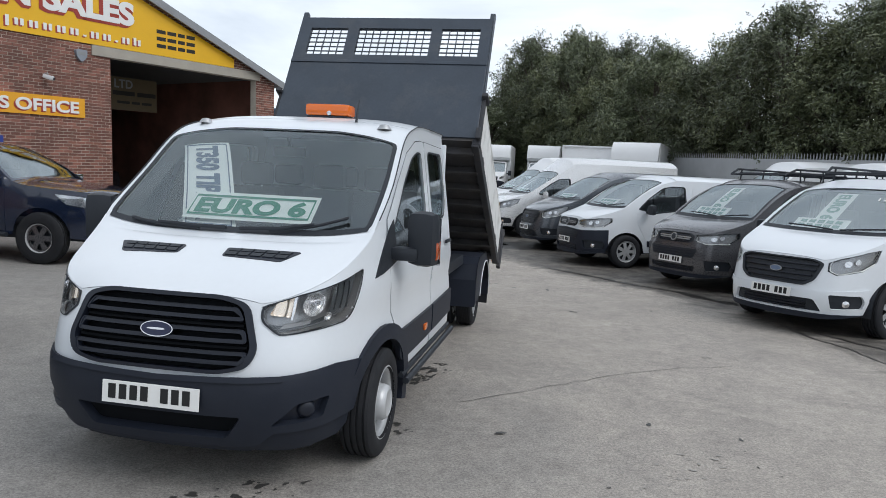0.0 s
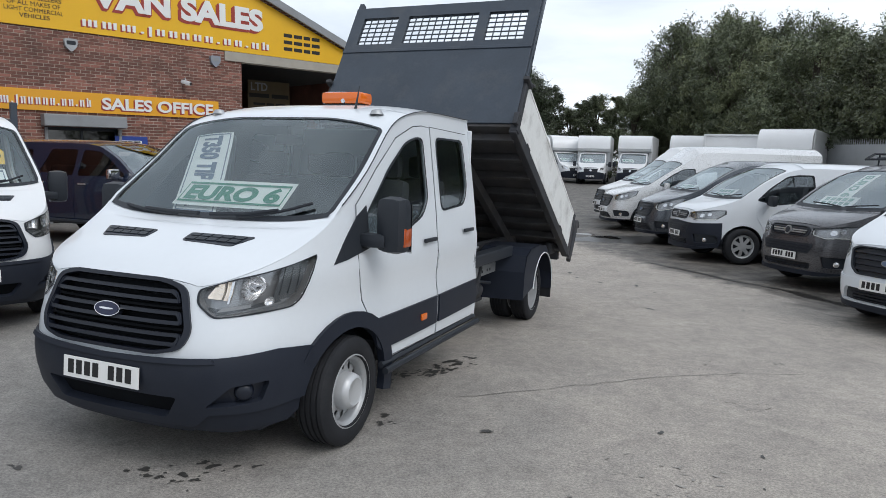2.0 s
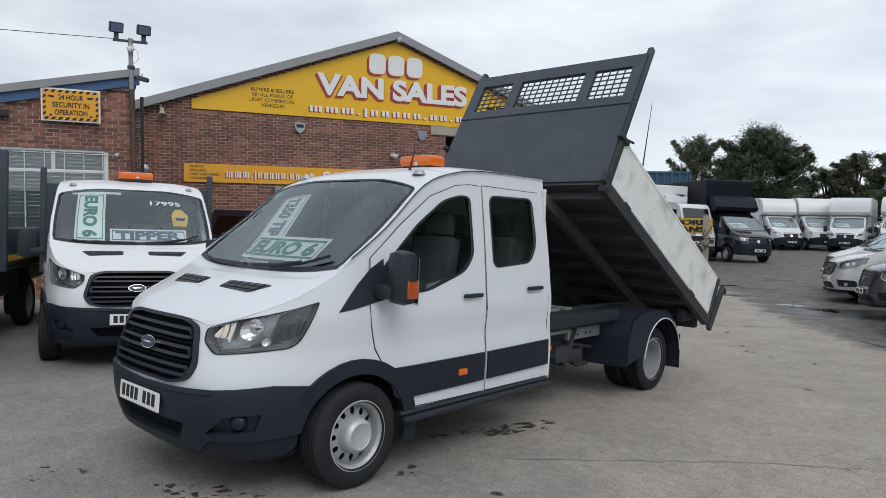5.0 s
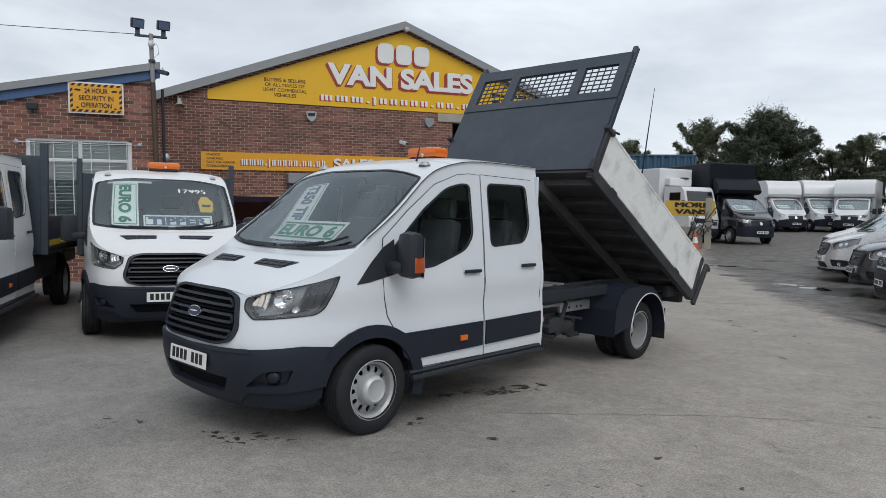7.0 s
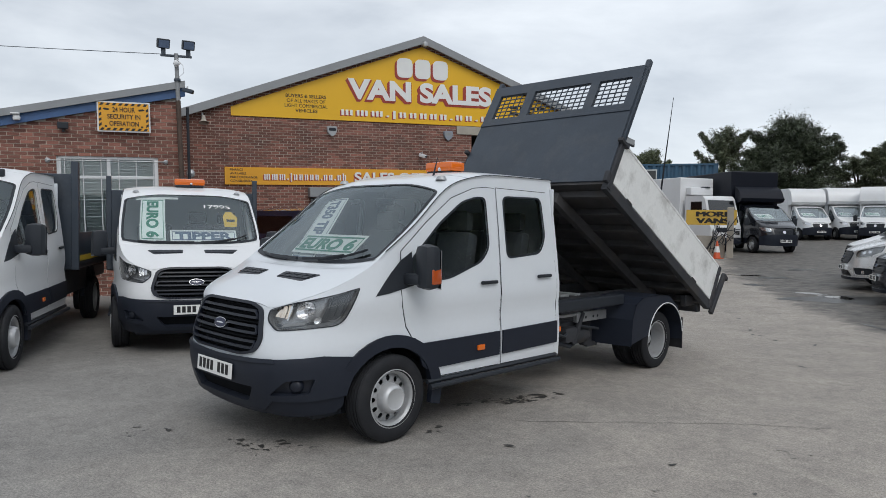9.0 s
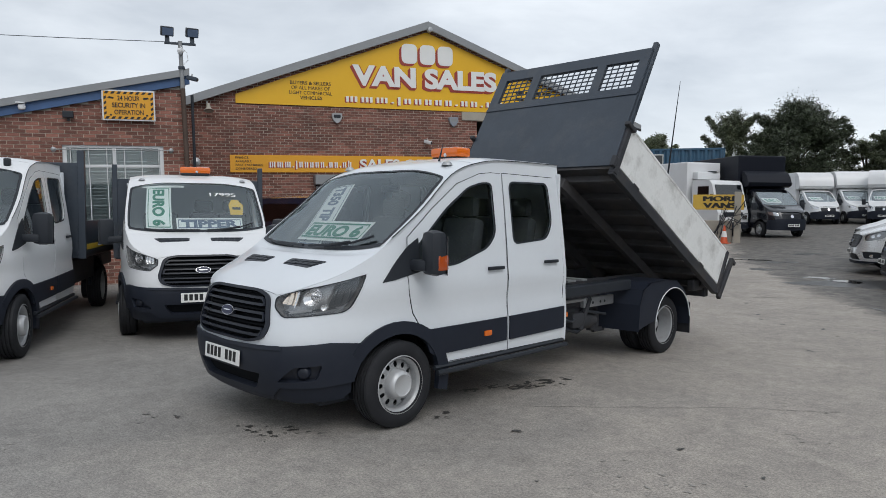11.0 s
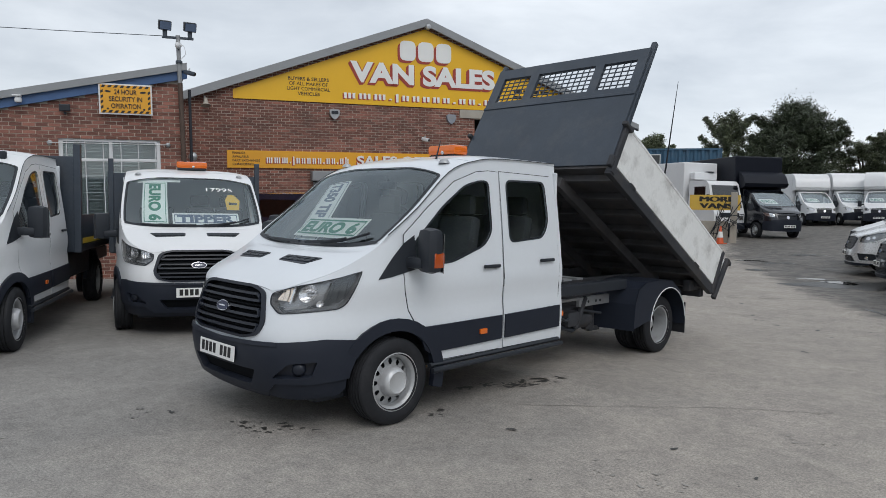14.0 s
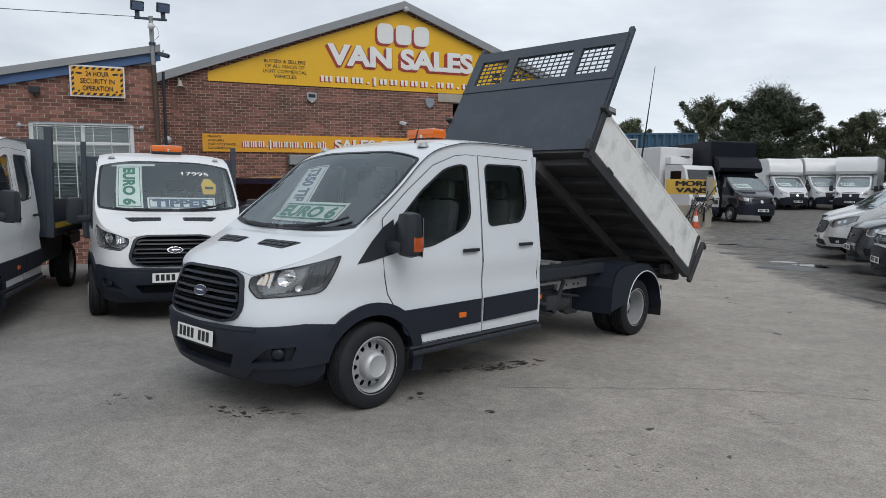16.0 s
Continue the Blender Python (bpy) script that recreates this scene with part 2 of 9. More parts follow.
class B:
    """A growing mesh: lists of vertices and faces."""

    def __init__(self):
        self.v, self.f = [], []

    def add(self, v, f, m=None):
        k = len(self.v)
        self.v += [tuple(m @ Vector(p)) for p in v] if m is not None else [tuple(p) for p in v]
        self.f += [tuple(i + k for i in q) for q in f]
        return self

    def box(self, c, s, bev=0.0, m=None):
        """A box of size s round the centre c, with its edges chamfered by bev."""
        x, y, z = (q / 2 for q in s)
        e = min(bev, x * 0.98, y * 0.98, z * 0.98)
        if e <= 0:
            v = [(c[0] + i * x, c[1] + j * y, c[2] + k * z) for i in (-1, 1) for j in (-1, 1) for k in (-1, 1)]
            f = [(0, 1, 3, 2), (4, 6, 7, 5), (0, 4, 5, 1), (2, 3, 7, 6), (0, 2, 6, 4), (1, 5, 7, 3)]
            return self.add(v, f, m)
        bm = bmesh.new()
        bmesh.ops.create_cube(bm, size=1.0, matrix=Matrix.Translation(c) @ Matrix.Diagonal((*s, 1)))
        bmesh.ops.bevel(bm, geom=bm.edges[:], offset=e, segments=2, profile=0.6, affect="EDGES")
        bm.verts.index_update()
        r = self.add([q.co[:] for q in bm.verts], [[q.index for q in g.verts] for g in bm.faces], m)
        bm.free()
        return r

    def lathe(self, prof, n=32, m=None, cap=False):
        """prof: (radius, x) pairs, turned round the x axis."""
        v = [(x, r * math.cos(2 * math.pi * i / n), r * math.sin(2 * math.pi * i / n)) for r, x in prof for i in range(n)]
        f = [(k * n + i, (k + 1) * n + i, (k + 1) * n + (i + 1) % n, k * n + (i + 1) % n) for k in range(len(prof) - 1) for i in range(n)]
        if cap:
            f += [tuple(range(n))[::-1], tuple(range((len(prof) - 1) * n, len(prof) * n))]
        return self.add(v, f, m)

    def tube(self, pts, r, n=8, closed=False):
        """A round bar along points."""
        pts = [Vector(p) for p in pts]
        k = len(self.v)
        for i, p in enumerate(pts):
            a = pts[max(0, i - 1)] if not closed else pts[i - 1]
            c = pts[min(len(pts) - 1, i + 1)] if not closed else pts[(i + 1) % len(pts)]
            d = (c - a).normalized()
            up = Vector((0, 0, 1)) if abs(d.z) < 0.9 else Vector((1, 0, 0))
            e = d.cross(up).normalized()
            g = e.cross(d)
            rr = r[i] if isinstance(r, (list, tuple)) else r
            self.v += [tuple(p + e * rr * math.cos(2 * math.pi * j / n) + g * rr * math.sin(2 * math.pi * j / n)) for j in range(n)]
        m = len(pts) if closed else len(pts) - 1
        for i in range(m):
            for j in range(n):
                a, b2 = k + i * n, k + ((i + 1) % len(pts)) * n
                self.f.append((a + j, b2 + j, b2 + (j + 1) % n, a + (j + 1) % n))
        if not closed:
            self.f += [tuple(k + j for j in range(n)), tuple(k + (len(pts) - 1) * n + j for j in range(n))[::-1]]
        return self

    def prism(self, poly, depth, m=None):
        """A flat polygon (x, y) given depth along z, from 0 to depth."""
        n = len(poly)
        v = [(x, y, 0) for x, y in poly] + [(x, y, depth) for x, y in poly]
        f = [tuple(range(n))[::-1], tuple(range(n, 2 * n))] + [(i, (i + 1) % n, n + (i + 1) % n, n + i) for i in range(n)]
        return self.add(v, f, m)


def mesh(name, b, material, smooth=False, angle=40):
    me = bpy.data.meshes.new(name)
    me.from_pydata(b.v, [], b.f)
    me.materials.append(material)
    if smooth:
        me.shade_smooth()
        me.set_sharp_from_angle(angle=radians(angle))
    return me


def part(name, b, material, parent, label="", smooth=False, angle=40):
    ob = new(name, mesh(name, b, material, smooth, angle))
    ob.parent = parent
    if material in (WSG, VANSG, SIDEG, CLEARL):
        ob.visible_shadow = False
    if label:
        tagged(ob, label)
    return ob


def liner(r, x0, x1, y, z):
    """The dark half-round inner arch over a wheel."""
    b = B()
    for i in range(13):
        t = radians(-12 + i * 17)
        b.v += [(x0, y + r * math.cos(t), z + r * math.sin(t)), (x1, y + r * math.cos(t), z + r * math.sin(t))]
        if i:
            b.f.append((2 * i - 2, 2 * i - 1, 2 * i + 1, 2 * i))
    return b


def thing(name, label, category, m=None, group="", kind=""):
    ob = new(name)
    ob.empty_display_size = 0.2
    if m is not None:
        ob.matrix_basis = m
    return tagged(ob, label, category, group, kind)


def solid(name, b, material, label, category="", kind="", m=None, smooth=False, group=""):
    ob = new(name, mesh(name, b, material, smooth))
    if m is not None:
        ob.matrix_basis = m
    return tagged(ob, label, category, group, kind)


def dense(loop, step):
    out = []
    for (a, b2) in zip(loop, loop[1:] + loop[:1]):
        k = max(1, int(math.hypot(b2[0] - a[0], b2[1] - a[1]) / step))
        out += [(a[0] + (b2[0] - a[0]) * i / k, a[1] + (b2[1] - a[1]) * i / k) for i in range(k)]
    return out


def within(p, loop):
    """Which of the points p lie inside the polygon."""
    q = np.asarray(p, float).reshape(-1, 2)
    lp = np.asarray(loop, float)
    x0, y0 = lp[:, 0], lp[:, 1]
    x1, y1 = np.roll(x0, -1), np.roll(y0, -1)
    X, Y = q[:, 0:1], q[:, 1:2]
    span = (y0 > Y) != (y1 > Y)
    dy = np.where(y1 == y0, 1e-12, y1 - y0)
    return (np.sum(span & (X < (x1 - x0) * (Y - y0) / dy + x0), axis=1) % 2) == 1


def rounded(loop, r, n=4):
    """A polygon with its corners rounded off."""
    out = []
    k = len(loop)
    for i in range(k):
        p0, p, p1 = (Vector(loop[j % k]) for j in (i - 1, i, i + 1))
        a, c = p0 - p, p1 - p
        d = min(r, a.length * 0.45, c.length * 0.45)
        s, e = p + a.normalized() * d, p + c.normalized() * d
        out += [tuple((1 - t) ** 2 * s + 2 * t * (1 - t) * p + t * t * e) for t in [j / n for j in range(n + 1)]]
    return out


def patch(mapf, outline, holes=(), step=0.08, off=0.0, thick=0.0, b=None):
    """A panel laid on a curved sheet: the outline less the holes, in the sheet's own two coordinates, off metres above it."""
    b = b or B()
    loops = [dense(list(q), step) for q in (outline, *holes)]
    pts, edges = [], []
    for lp in loops:
        k = len(pts)
        pts += lp
        edges += [(k + i, k + (i + 1) % len(lp)) for i in range(len(lp))]
    rim = np.array(pts)
    lo, hi = np.array(loops[0]).min(0), np.array(loops[0]).max(0)
    nx, ny = int((hi[0] - lo[0]) / step), int((hi[1] - lo[1]) / step)
    if nx > 0 and ny > 0:
        gi, gj = np.meshgrid(np.arange(nx), np.arange(ny), indexing="ij")
        g = np.stack([lo[0] + (gi + 0.5 + 0.013 * (gj % 3)) * (hi[0] - lo[0]) / nx, lo[1] + (gj + 0.5) * (hi[1] - lo[1]) / ny], -1).reshape(-1, 2)
        ok = within(g, loops[0])
        for h in loops[1:]:
            ok &= ~within(g, h)
        g = g[ok]
        if len(g):
            g = g[np.min(np.hypot(rim[:, 0][None] - g[:, 0:1], rim[:, 1][None] - g[:, 1:2]), axis=1) > 0.4 * step]
            pts += [tuple(p) for p in g]
    v2, _, f2, *_ = delaunay_2d_cdt([Vector(p) for p in pts], edges, [], 0, 1e-6)
    cen = np.array([[sum(v2[i][0] for i in f) / len(f), sum(v2[i][1] for i in f) / len(f)] for f in f2])
    ok = within(cen, loops[0])
    for h in loops[1:]:
        ok &= ~within(cen, h)
    faces = [tuple(f) for f, k in zip(f2, ok) if k]
    base = [Vector(mapf(p[0], p[1])) for p in v2]
    if off == 0 and thick <= 0:
        return b.add(base, faces)
    norm = []
    for p, q in zip(v2, base):
        nn = (Vector(mapf(p[0] + 1e-3, p[1])) - q).cross(Vector(mapf(p[0], p[1] + 1e-3)) - q)
        norm.append(nn.normalized() if nn.length > 1e-12 else Vector((0, 0, 1)))
    front = [q + w * off for q, w in zip(base, norm)]
    if thick <= 0:
        return b.add(front, faces)
    n = len(front)
    back = [q + w * (off - thick) for q, w in zip(base, norm)]
    seen = {}
    for f in faces:
        for i in range(len(f)):
            e = (f[i], f[(i + 1) % len(f)])
            seen[e] = 1
    walls = [(e[1], e[0], e[0] + n, e[1] + n) for e in seen if (e[1], e[0]) not in seen]
    return b.add(front + back, faces + [tuple(i + n for i in f)[::-1] for f in faces] + walls)


def hermite(xs, ys, x):
    """A smooth curve through (xs, ys)."""
    n = len(xs)
    if x <= xs[0]:
        return ys[0]
    if x >= xs[-1]:
        return ys[-1]
    i = 0
    while xs[i + 1] < x:
        i += 1
    a, c = max(0, i - 1), min(n - 1, i + 2)
    h = xs[i + 1] - xs[i]
    s0, s1 = (ys[i + 1] - ys[a]) / (xs[i + 1] - xs[a]), (ys[c] - ys[i]) / (xs[c] - xs[i])
    t = (x - xs[i]) / h
    u = 1 - t
    return (1 + 2 * t) * u * u * ys[i] + t * u * u * h * s0 + t * t * (3 - 2 * t) * ys[i + 1] - t * t * u * h * s1


def lerp_in(xs, ys, x):
    """Straight-line look-up in a rising table."""
    if x <= xs[0]:
        return ys[0]
    if x >= xs[-1]:
        return ys[-1]
    lo, hi = 0, len(xs) - 1
    while hi - lo > 1:
        k = (lo + hi) // 2
        if xs[k] <= x:
            lo = k
        else:
            hi = k
    return ys[lo] + (ys[hi] - ys[lo]) * (x - xs[lo]) / (xs[hi] - xs[lo])


TEXTS = {}


def letters(body, width, height, depth=0.004, bold=0.0, m=None, b=None, squeeze=True):
    """Words in the built-in font as a mesh, fitted to width x height, middle at the origin, in the x-y plane."""
    key = (body, bold)
    if key not in TEXTS:
        cu = bpy.data.curves.new("words", "FONT")
        cu.body, cu.size, cu.align_x, cu.offset, cu.resolution_u = body, 1.0, "CENTER", bold if "M" not in body else 0.0, 5
        cu.space_line = 0.95
        ob = new("words", cu)
        bpy.context.view_layer.update()
        me = bpy.data.meshes.new_from_object(ob.evaluated_get(bpy.context.evaluated_depsgraph_get()))
        TEXTS[key] = ([q.co.copy() for q in me.vertices], [tuple(q.vertices) for q in me.polygons])
        bpy.data.objects.remove(ob)
        bpy.data.curves.remove(cu)
        bpy.data.meshes.remove(me)
    v, f = TEXTS[key]
    x0, x1, y0, y1 = min(p.x for p in v), max(p.x for p in v), min(p.y for p in v), max(p.y for p in v)
    sx, sy = width / (x1 - x0), height / (y1 - y0)
    top = [((p.x - (x0 + x1) / 2) * sx, (p.y - (y0 + y1) / 2) * sy, depth) for p in v]
    edge = {}
    for g in f:
        for i in range(len(g)):
            edge[(g[i], g[(i + 1) % len(g)])] = 1
    n = len(top)
    low = [(x, y, 0.0) for x, y, _ in top]
    walls = [(e[1], e[0], e[0] + n, e[1] + n) for e in edge if (e[1], e[0]) not in edge]
    return (b or B()).add(top + low, list(f) + walls, m)


def plane_at(o, ex, ez):
    """A pose whose x runs along ex, y along ez and z out of the face, at o."""
    ex, ez = Vector(ex).normalized(), Vector(ez).normalized()
    en = ex.cross(ez)
    return Matrix(((ex.x, ez.x, en.x, o[0]), (ex.y, ez.y, en.y, o[1]), (ex.z, ez.z, en.z, o[2]), (0, 0, 0, 1)))

# ---- the yard ----
TH = radians(22)
UX, UY = math.sin(TH), math.cos(TH)          # along the showroom's front
NX, NY = math.cos(TH), -math.sin(TH)         # out of it, into the yard


def ground_z(x, y):
    """Level round the tipper, rising gently towards the far end."""
    u = x * UX + y * UY
    k = min(max((u - 12.0) / 1.6, -30), 30)
    return 0.035 * 1.6 * math.log1p(math.exp(k)) if u < 52 else 0.035 * 40 + 0.002 * (u - 52)


def yard_material():
    m = bpy.data.materials.new("worn_concrete_yard")
    m.use_nodes = True
    n, l = m.node_tree.nodes, m.node_tree.links
    b = n["Principled BSDF"]
    co = n.new("ShaderNodeTexCoord").outputs["Object"]

    def noi(sc, det=5.0, ro=0.6, dist=0.0):
        t = n.new("ShaderNodeTexNoise")
        for k, v in (("Scale", sc), ("Detail", det), ("Roughness", ro), ("Distortion", dist)):
            t.inputs[k].default_value = v
        l.new(co, t.inputs["Vector"])
        return t.outputs["Fac"]

    def ramp(f, p0, c0, p1, c1):
        r = n.new("ShaderNodeValToRGB")
        r.color_ramp.elements[0].position, r.color_ramp.elements[0].color = p0, (*c0, 1)
        r.color_ramp.elements[1].position, r.color_ramp.elements[1].color = p1, (*c1, 1)
        l.new(f, r.inputs["Fac"])
        return r.outputs["Color"]

    def mix(kind, fac, a, c):
        x = n.new("ShaderNodeMix")
        x.data_type, x.blend_type = "RGBA", kind
        for s, v in ((x.inputs[0], fac), (x.inputs[6], a), (x.inputs[7], c)):
            if isinstance(v, float):
                s.default_value = v
            elif isinstance(v, tuple):
                s.default_value = (*v, 1)
            else:
                l.new(v, s)
        return x.outputs[2]

    sep = n.new("ShaderNodeSeparateXYZ")
    l.new(co, sep.inputs[0])

    def mth(op, a, d):
        t = n.new("ShaderNodeMath")
        t.operation = op
        for s, v in zip(t.inputs, (a, d)):
            if isinstance(v, (int, float)):
                s.default_value = v
            else:
                l.new(v, s)
        return t.outputs[0]

    across = mth("ADD", mth("MULTIPLY", sep.outputs[0], 0.928), mth("MULTIPLY", sep.outputs[1], 0.373))
    # older grey slab by the trucks, sandy worn concrete in the drive
    worn = ramp(mth("ADD", mth("MULTIPLY", across, 0.16), noi(0.5, 7, 0.65, 0.8)), 0.38, (0, 0, 0), 0.92, (1, 1, 1))
    slab = ramp(noi(0.33, 6, 0.62, 0.6), 0.36, (0.240, 0.229, 0.216), 0.64, (0.308, 0.292, 0.273))
    sandy = ramp(noi(0.28, 6, 0.62, 0.6), 0.36, (0.336, 0.306, 0.275), 0.64, (0.414, 0.376, 0.335))
    c = mix("MIX", worn, slab, sandy)
    c = mix("MULTIPLY", 0.75, c, ramp(noi(1.6, 9, 0.75, 0.5), 0.34, (0.76, 0.76, 0.77), 0.60, (1.08, 1.08, 1.07)))
    c = mix("MULTIPLY", 0.85, c, ramp(noi(60, 4, 0.75), 0.36, (0.58, 0.58, 0.59), 0.62, (1.24, 1.24, 1.22)))
    c = mix("MULTIPLY", 0.8, c, ramp(noi(11, 6, 0.75), 0.36, (0.78, 0.78, 0.79), 0.64, (1.13, 1.13, 1.12)))
    c = mix("MULTIPLY", 0.45, c, ramp(noi(0.9, 10, 0.72, 1.2), 0.60, (1, 1, 1), 0.74, (0.55, 0.54, 0.53)))
    c = mix("MULTIPLY", 0.9, c, ramp(noi(95, 2, 0.5), 0.655, (1, 1, 1), 0.70, (0.55, 0.54, 0.53)))
    c = mix("MULTIPLY", 0.5, c, ramp(noi(200, 2, 0.6), 0.35, (0.75, 0.75, 0.75), 0.65, (1.2, 1.2, 1.2)))
    # tyre-worn, damp stretch along the parked row
    far = mth("MINIMUM", mth("MAXIMUM", mth("MULTIPLY", mth("SUBTRACT", sep.outputs[1], 8.0), 0.22), 0.0), 2.4)
    near = mth("MINIMUM", mth("MAXIMUM", mth("MULTIPLY", mth("SUBTRACT", 9.2, sep.outputs[1]), 0.35), 0.0), 1.0)
    damp = mth("ADD", mth("SUBTRACT", mth("ADD", across, far), near), mth("MULTIPLY", noi(0.9, 9, 0.7, 1.0), 3.0))
    wet = ramp(mth("MULTIPLY", mth("SUBTRACT", damp, 6.65), 2.0), 0.0, (0, 0, 0), 1.0, (1, 1, 1))
    c = mix("MIX", wet, c, ramp(noi(3.0, 6, 0.7), 0.38, (0.062, 0.056, 0.050), 0.66, (0.18, 0.163, 0.142)))
    l.new(c, b.inputs["Base Color"])
    l.new(mth("SUBTRACT", mth("ADD", 0.70, mth("MULTIPLY", noi(4, 5), 0.25)), mth("MULTIPLY", wet, 0.22)), b.inputs["Roughness"])
    bp = n.new("ShaderNodeBump")
    bp.inputs["Strength"].default_value, bp.inputs["Distance"].default_value = 0.75, 0.014
    l.new(mth("ADD", mth("MULTIPLY", noi(2.0, 6), 0.8), mth("MULTIPLY", noi(70, 3), 0.35)), bp.inputs["Height"])
    l.new(bp.outputs["Normal"], b.inputs["Normal"])
    return m


def make_ground():
    near = [i * 1.0 for i in range(-14, 31)]
    xs = [-500, -200, -100, -60, -40, -28, -20] + near + [36, 45, 60, 90, 150, 300, 600]
    ys = [-400, -150, -70, -40, -25, -18] + [i * 1.0 for i in range(-14, 56)] + [62, 75, 100, 150, 300, 700]
    b = B()
    for y in ys:
        for x in xs:
            b.v.append((x, y, ground_z(x, y)))
    n = len(xs)
    b.f = [(j * n + i, j * n + i + 1, (j + 1) * n + i + 1, (j + 1) * n + i) for j in range(len(ys) - 1) for i in range(n - 1)]
    return solid("ground", b, yard_material(), "worn grey concrete yard, stained and cracked", "ground", "structure", smooth=True)


make_ground()

STAIN = mat("oil_stain", (0.055, 0.053, 0.050), 0.55, var=0.35, scale=6, fine=50)
CRACK = mat("dirt_filled_crack", (0.15, 0.14, 0.13), 0.9, var=0.3, scale=12)
WATER = bpy.data.materials.new("puddle_water")
WATER.use_nodes = True
WATER.node_tree.nodes["Principled BSDF"].inputs["Base Color"].default_value = (0.018, 0.018, 0.017, 1)
WATER.node_tree.nodes["Principled BSDF"].inputs["Roughness"].default_value = 0.03


def blot(name, x, y, lx, ly, turn, material, label, seed, ragged=0.35, lift=0.004):
    """A flat stain with a ragged outline."""
    rnd = random.Random(seed)
    k = 26
    ph = [rnd.uniform(0, 6.28) for _ in range(4)]
    v, c, s = [], math.cos(turn), math.sin(turn)
    for i in range(k):
        a = 2 * math.pi * i / k
        r = 1 + ragged * (0.5 * math.sin(2 * a + ph[0]) + 0.4 * math.sin(3 * a + ph[1]) + 0.35 * math.sin(5 * a + ph[2]) + 0.3 * math.sin(9 * a + ph[3])) + rnd.uniform(-0.1, 0.1)
        px, py = lx * r * math.cos(a), ly * r * math.sin(a)
        X, Y = x + px * c - py * s, y + px * s + py * c
        v.append((X, Y, ground_z(X, Y) + lift))
    b = B()
    b.v = v + [(x, y, ground_z(x, y) + lift)]
    b.f = [(i, (i + 1) % k, k) for i in range(k)]
    return solid(name, b, material, label, "stain", "structure")


def drips(pts, n, wide, seed, big=0.032, material=None, label="dark oily drip marks on the concrete"):
    """A run of oily drips of all sizes, close along a line, as one ragged stain."""
    rnd = random.Random(seed)
    b = B()
    for i in range(n):
        t = min(0.999, max(0.0, rnd.gauss(0.5, 0.24))) * (len(pts) - 1)
        k = int(t)
        x = pts[k][0] + (pts[k + 1][0] - pts[k][0]) * (t - k) + rnd.gauss(0, wide)
        y = pts[k][1] + (pts[k + 1][1] - pts[k][1]) * (t - k) + rnd.gauss(0, wide)
        s = big * rnd.random() ** 2.4 + 0.006
        st, tu = rnd.uniform(1.0, 2.2), math.atan2(pts[k + 1][1] - pts[k][1], pts[k + 1][0] - pts[k][0]) + rnd.gauss(0, 0.5)
        m, o = 14, len(b.v)
        ph, pj = rnd.uniform(0, 6.28), rnd.uniform(0, 6.28)
        for j in range(m):
            a = 2 * math.pi * j / m
            r = s * (1 + 0.30 * math.sin(2 * a + ph) + 0.25 * math.sin(3 * a + pj) + rnd.uniform(-0.22, 0.22))
            px, py = r * st * math.cos(a), r * math.sin(a)
            X, Y = x + px * math.cos(tu) - py * math.sin(tu), y + px * math.sin(tu) + py * math.cos(tu)
            b.v.append((X, Y, ground_z(X, Y) + 0.004 + 0.00002 * i))
        b.f.append(tuple(range(o, o + m)))
    return solid("oil_stain", b, material or STAIN, label, "stain", "structure")


drips([(0.60, 1.35), (0.78, 1.75), (0.92, 2.15)], 60, 0.06, 41, 0.024)
drips([(0.50, 0.95), (0.60, 1.35)], 18, 0.05, 42, 0.02)
drips([(-0.05, -0.95), (0.42, -0.75), (0.66, -0.45)], 34, 0.07, 43, 0.017)
drips([(-0.75, -1.25), (-0.35, -1.05)], 8, 0.09, 44, 0.014)
drips([(0.82, 0.25), (1.0, 0.55)], 7, 0.06, 45, 0.02)
drips([(3.4, 5.4), (2.4, 6.2), (1.9, 7.4)], 16, 0.35, 46, 0.022)
drips([(4.6, 1.5), (5.6, 3.5)], 14, 0.30, 47, 0.022)
drips([(1.5, 4.5), (1.2, 8.0), (0.0, 12.0)], 22, 0.45, 48, 0.028)
drips([(-3.0, 13.0), (-3.5, 17.0), (-5.5, 21.0)], 24, 0.6, 49, 0.05)
drips([(2.4, -1.2), (3.2, 0.2), (3.0, 2.0)], 12, 0.4, 50, 0.02)
blot("stone", 1.584, 0.565, 0.035, 0.022, 0.4, STAIN, "small dark clod on the concrete", 3, lift=0.012)
blot("puddle", 0.15, 13.95, 0.36, 0.26, -0.1, WATER, "shallow rainwater puddle on the yard", 11, lift=0.009)
blot("puddle", -0.55, 14.4, 0.30, 0.20, 0.3, WATER, "shallow rainwater puddle on the yard", 12, lift=0.007)
blot("puddle", -3.6, 18.2, 0.55, 0.14, 0.2, WATER, "shallow rainwater puddle on the yard", 13, lift=0.006)

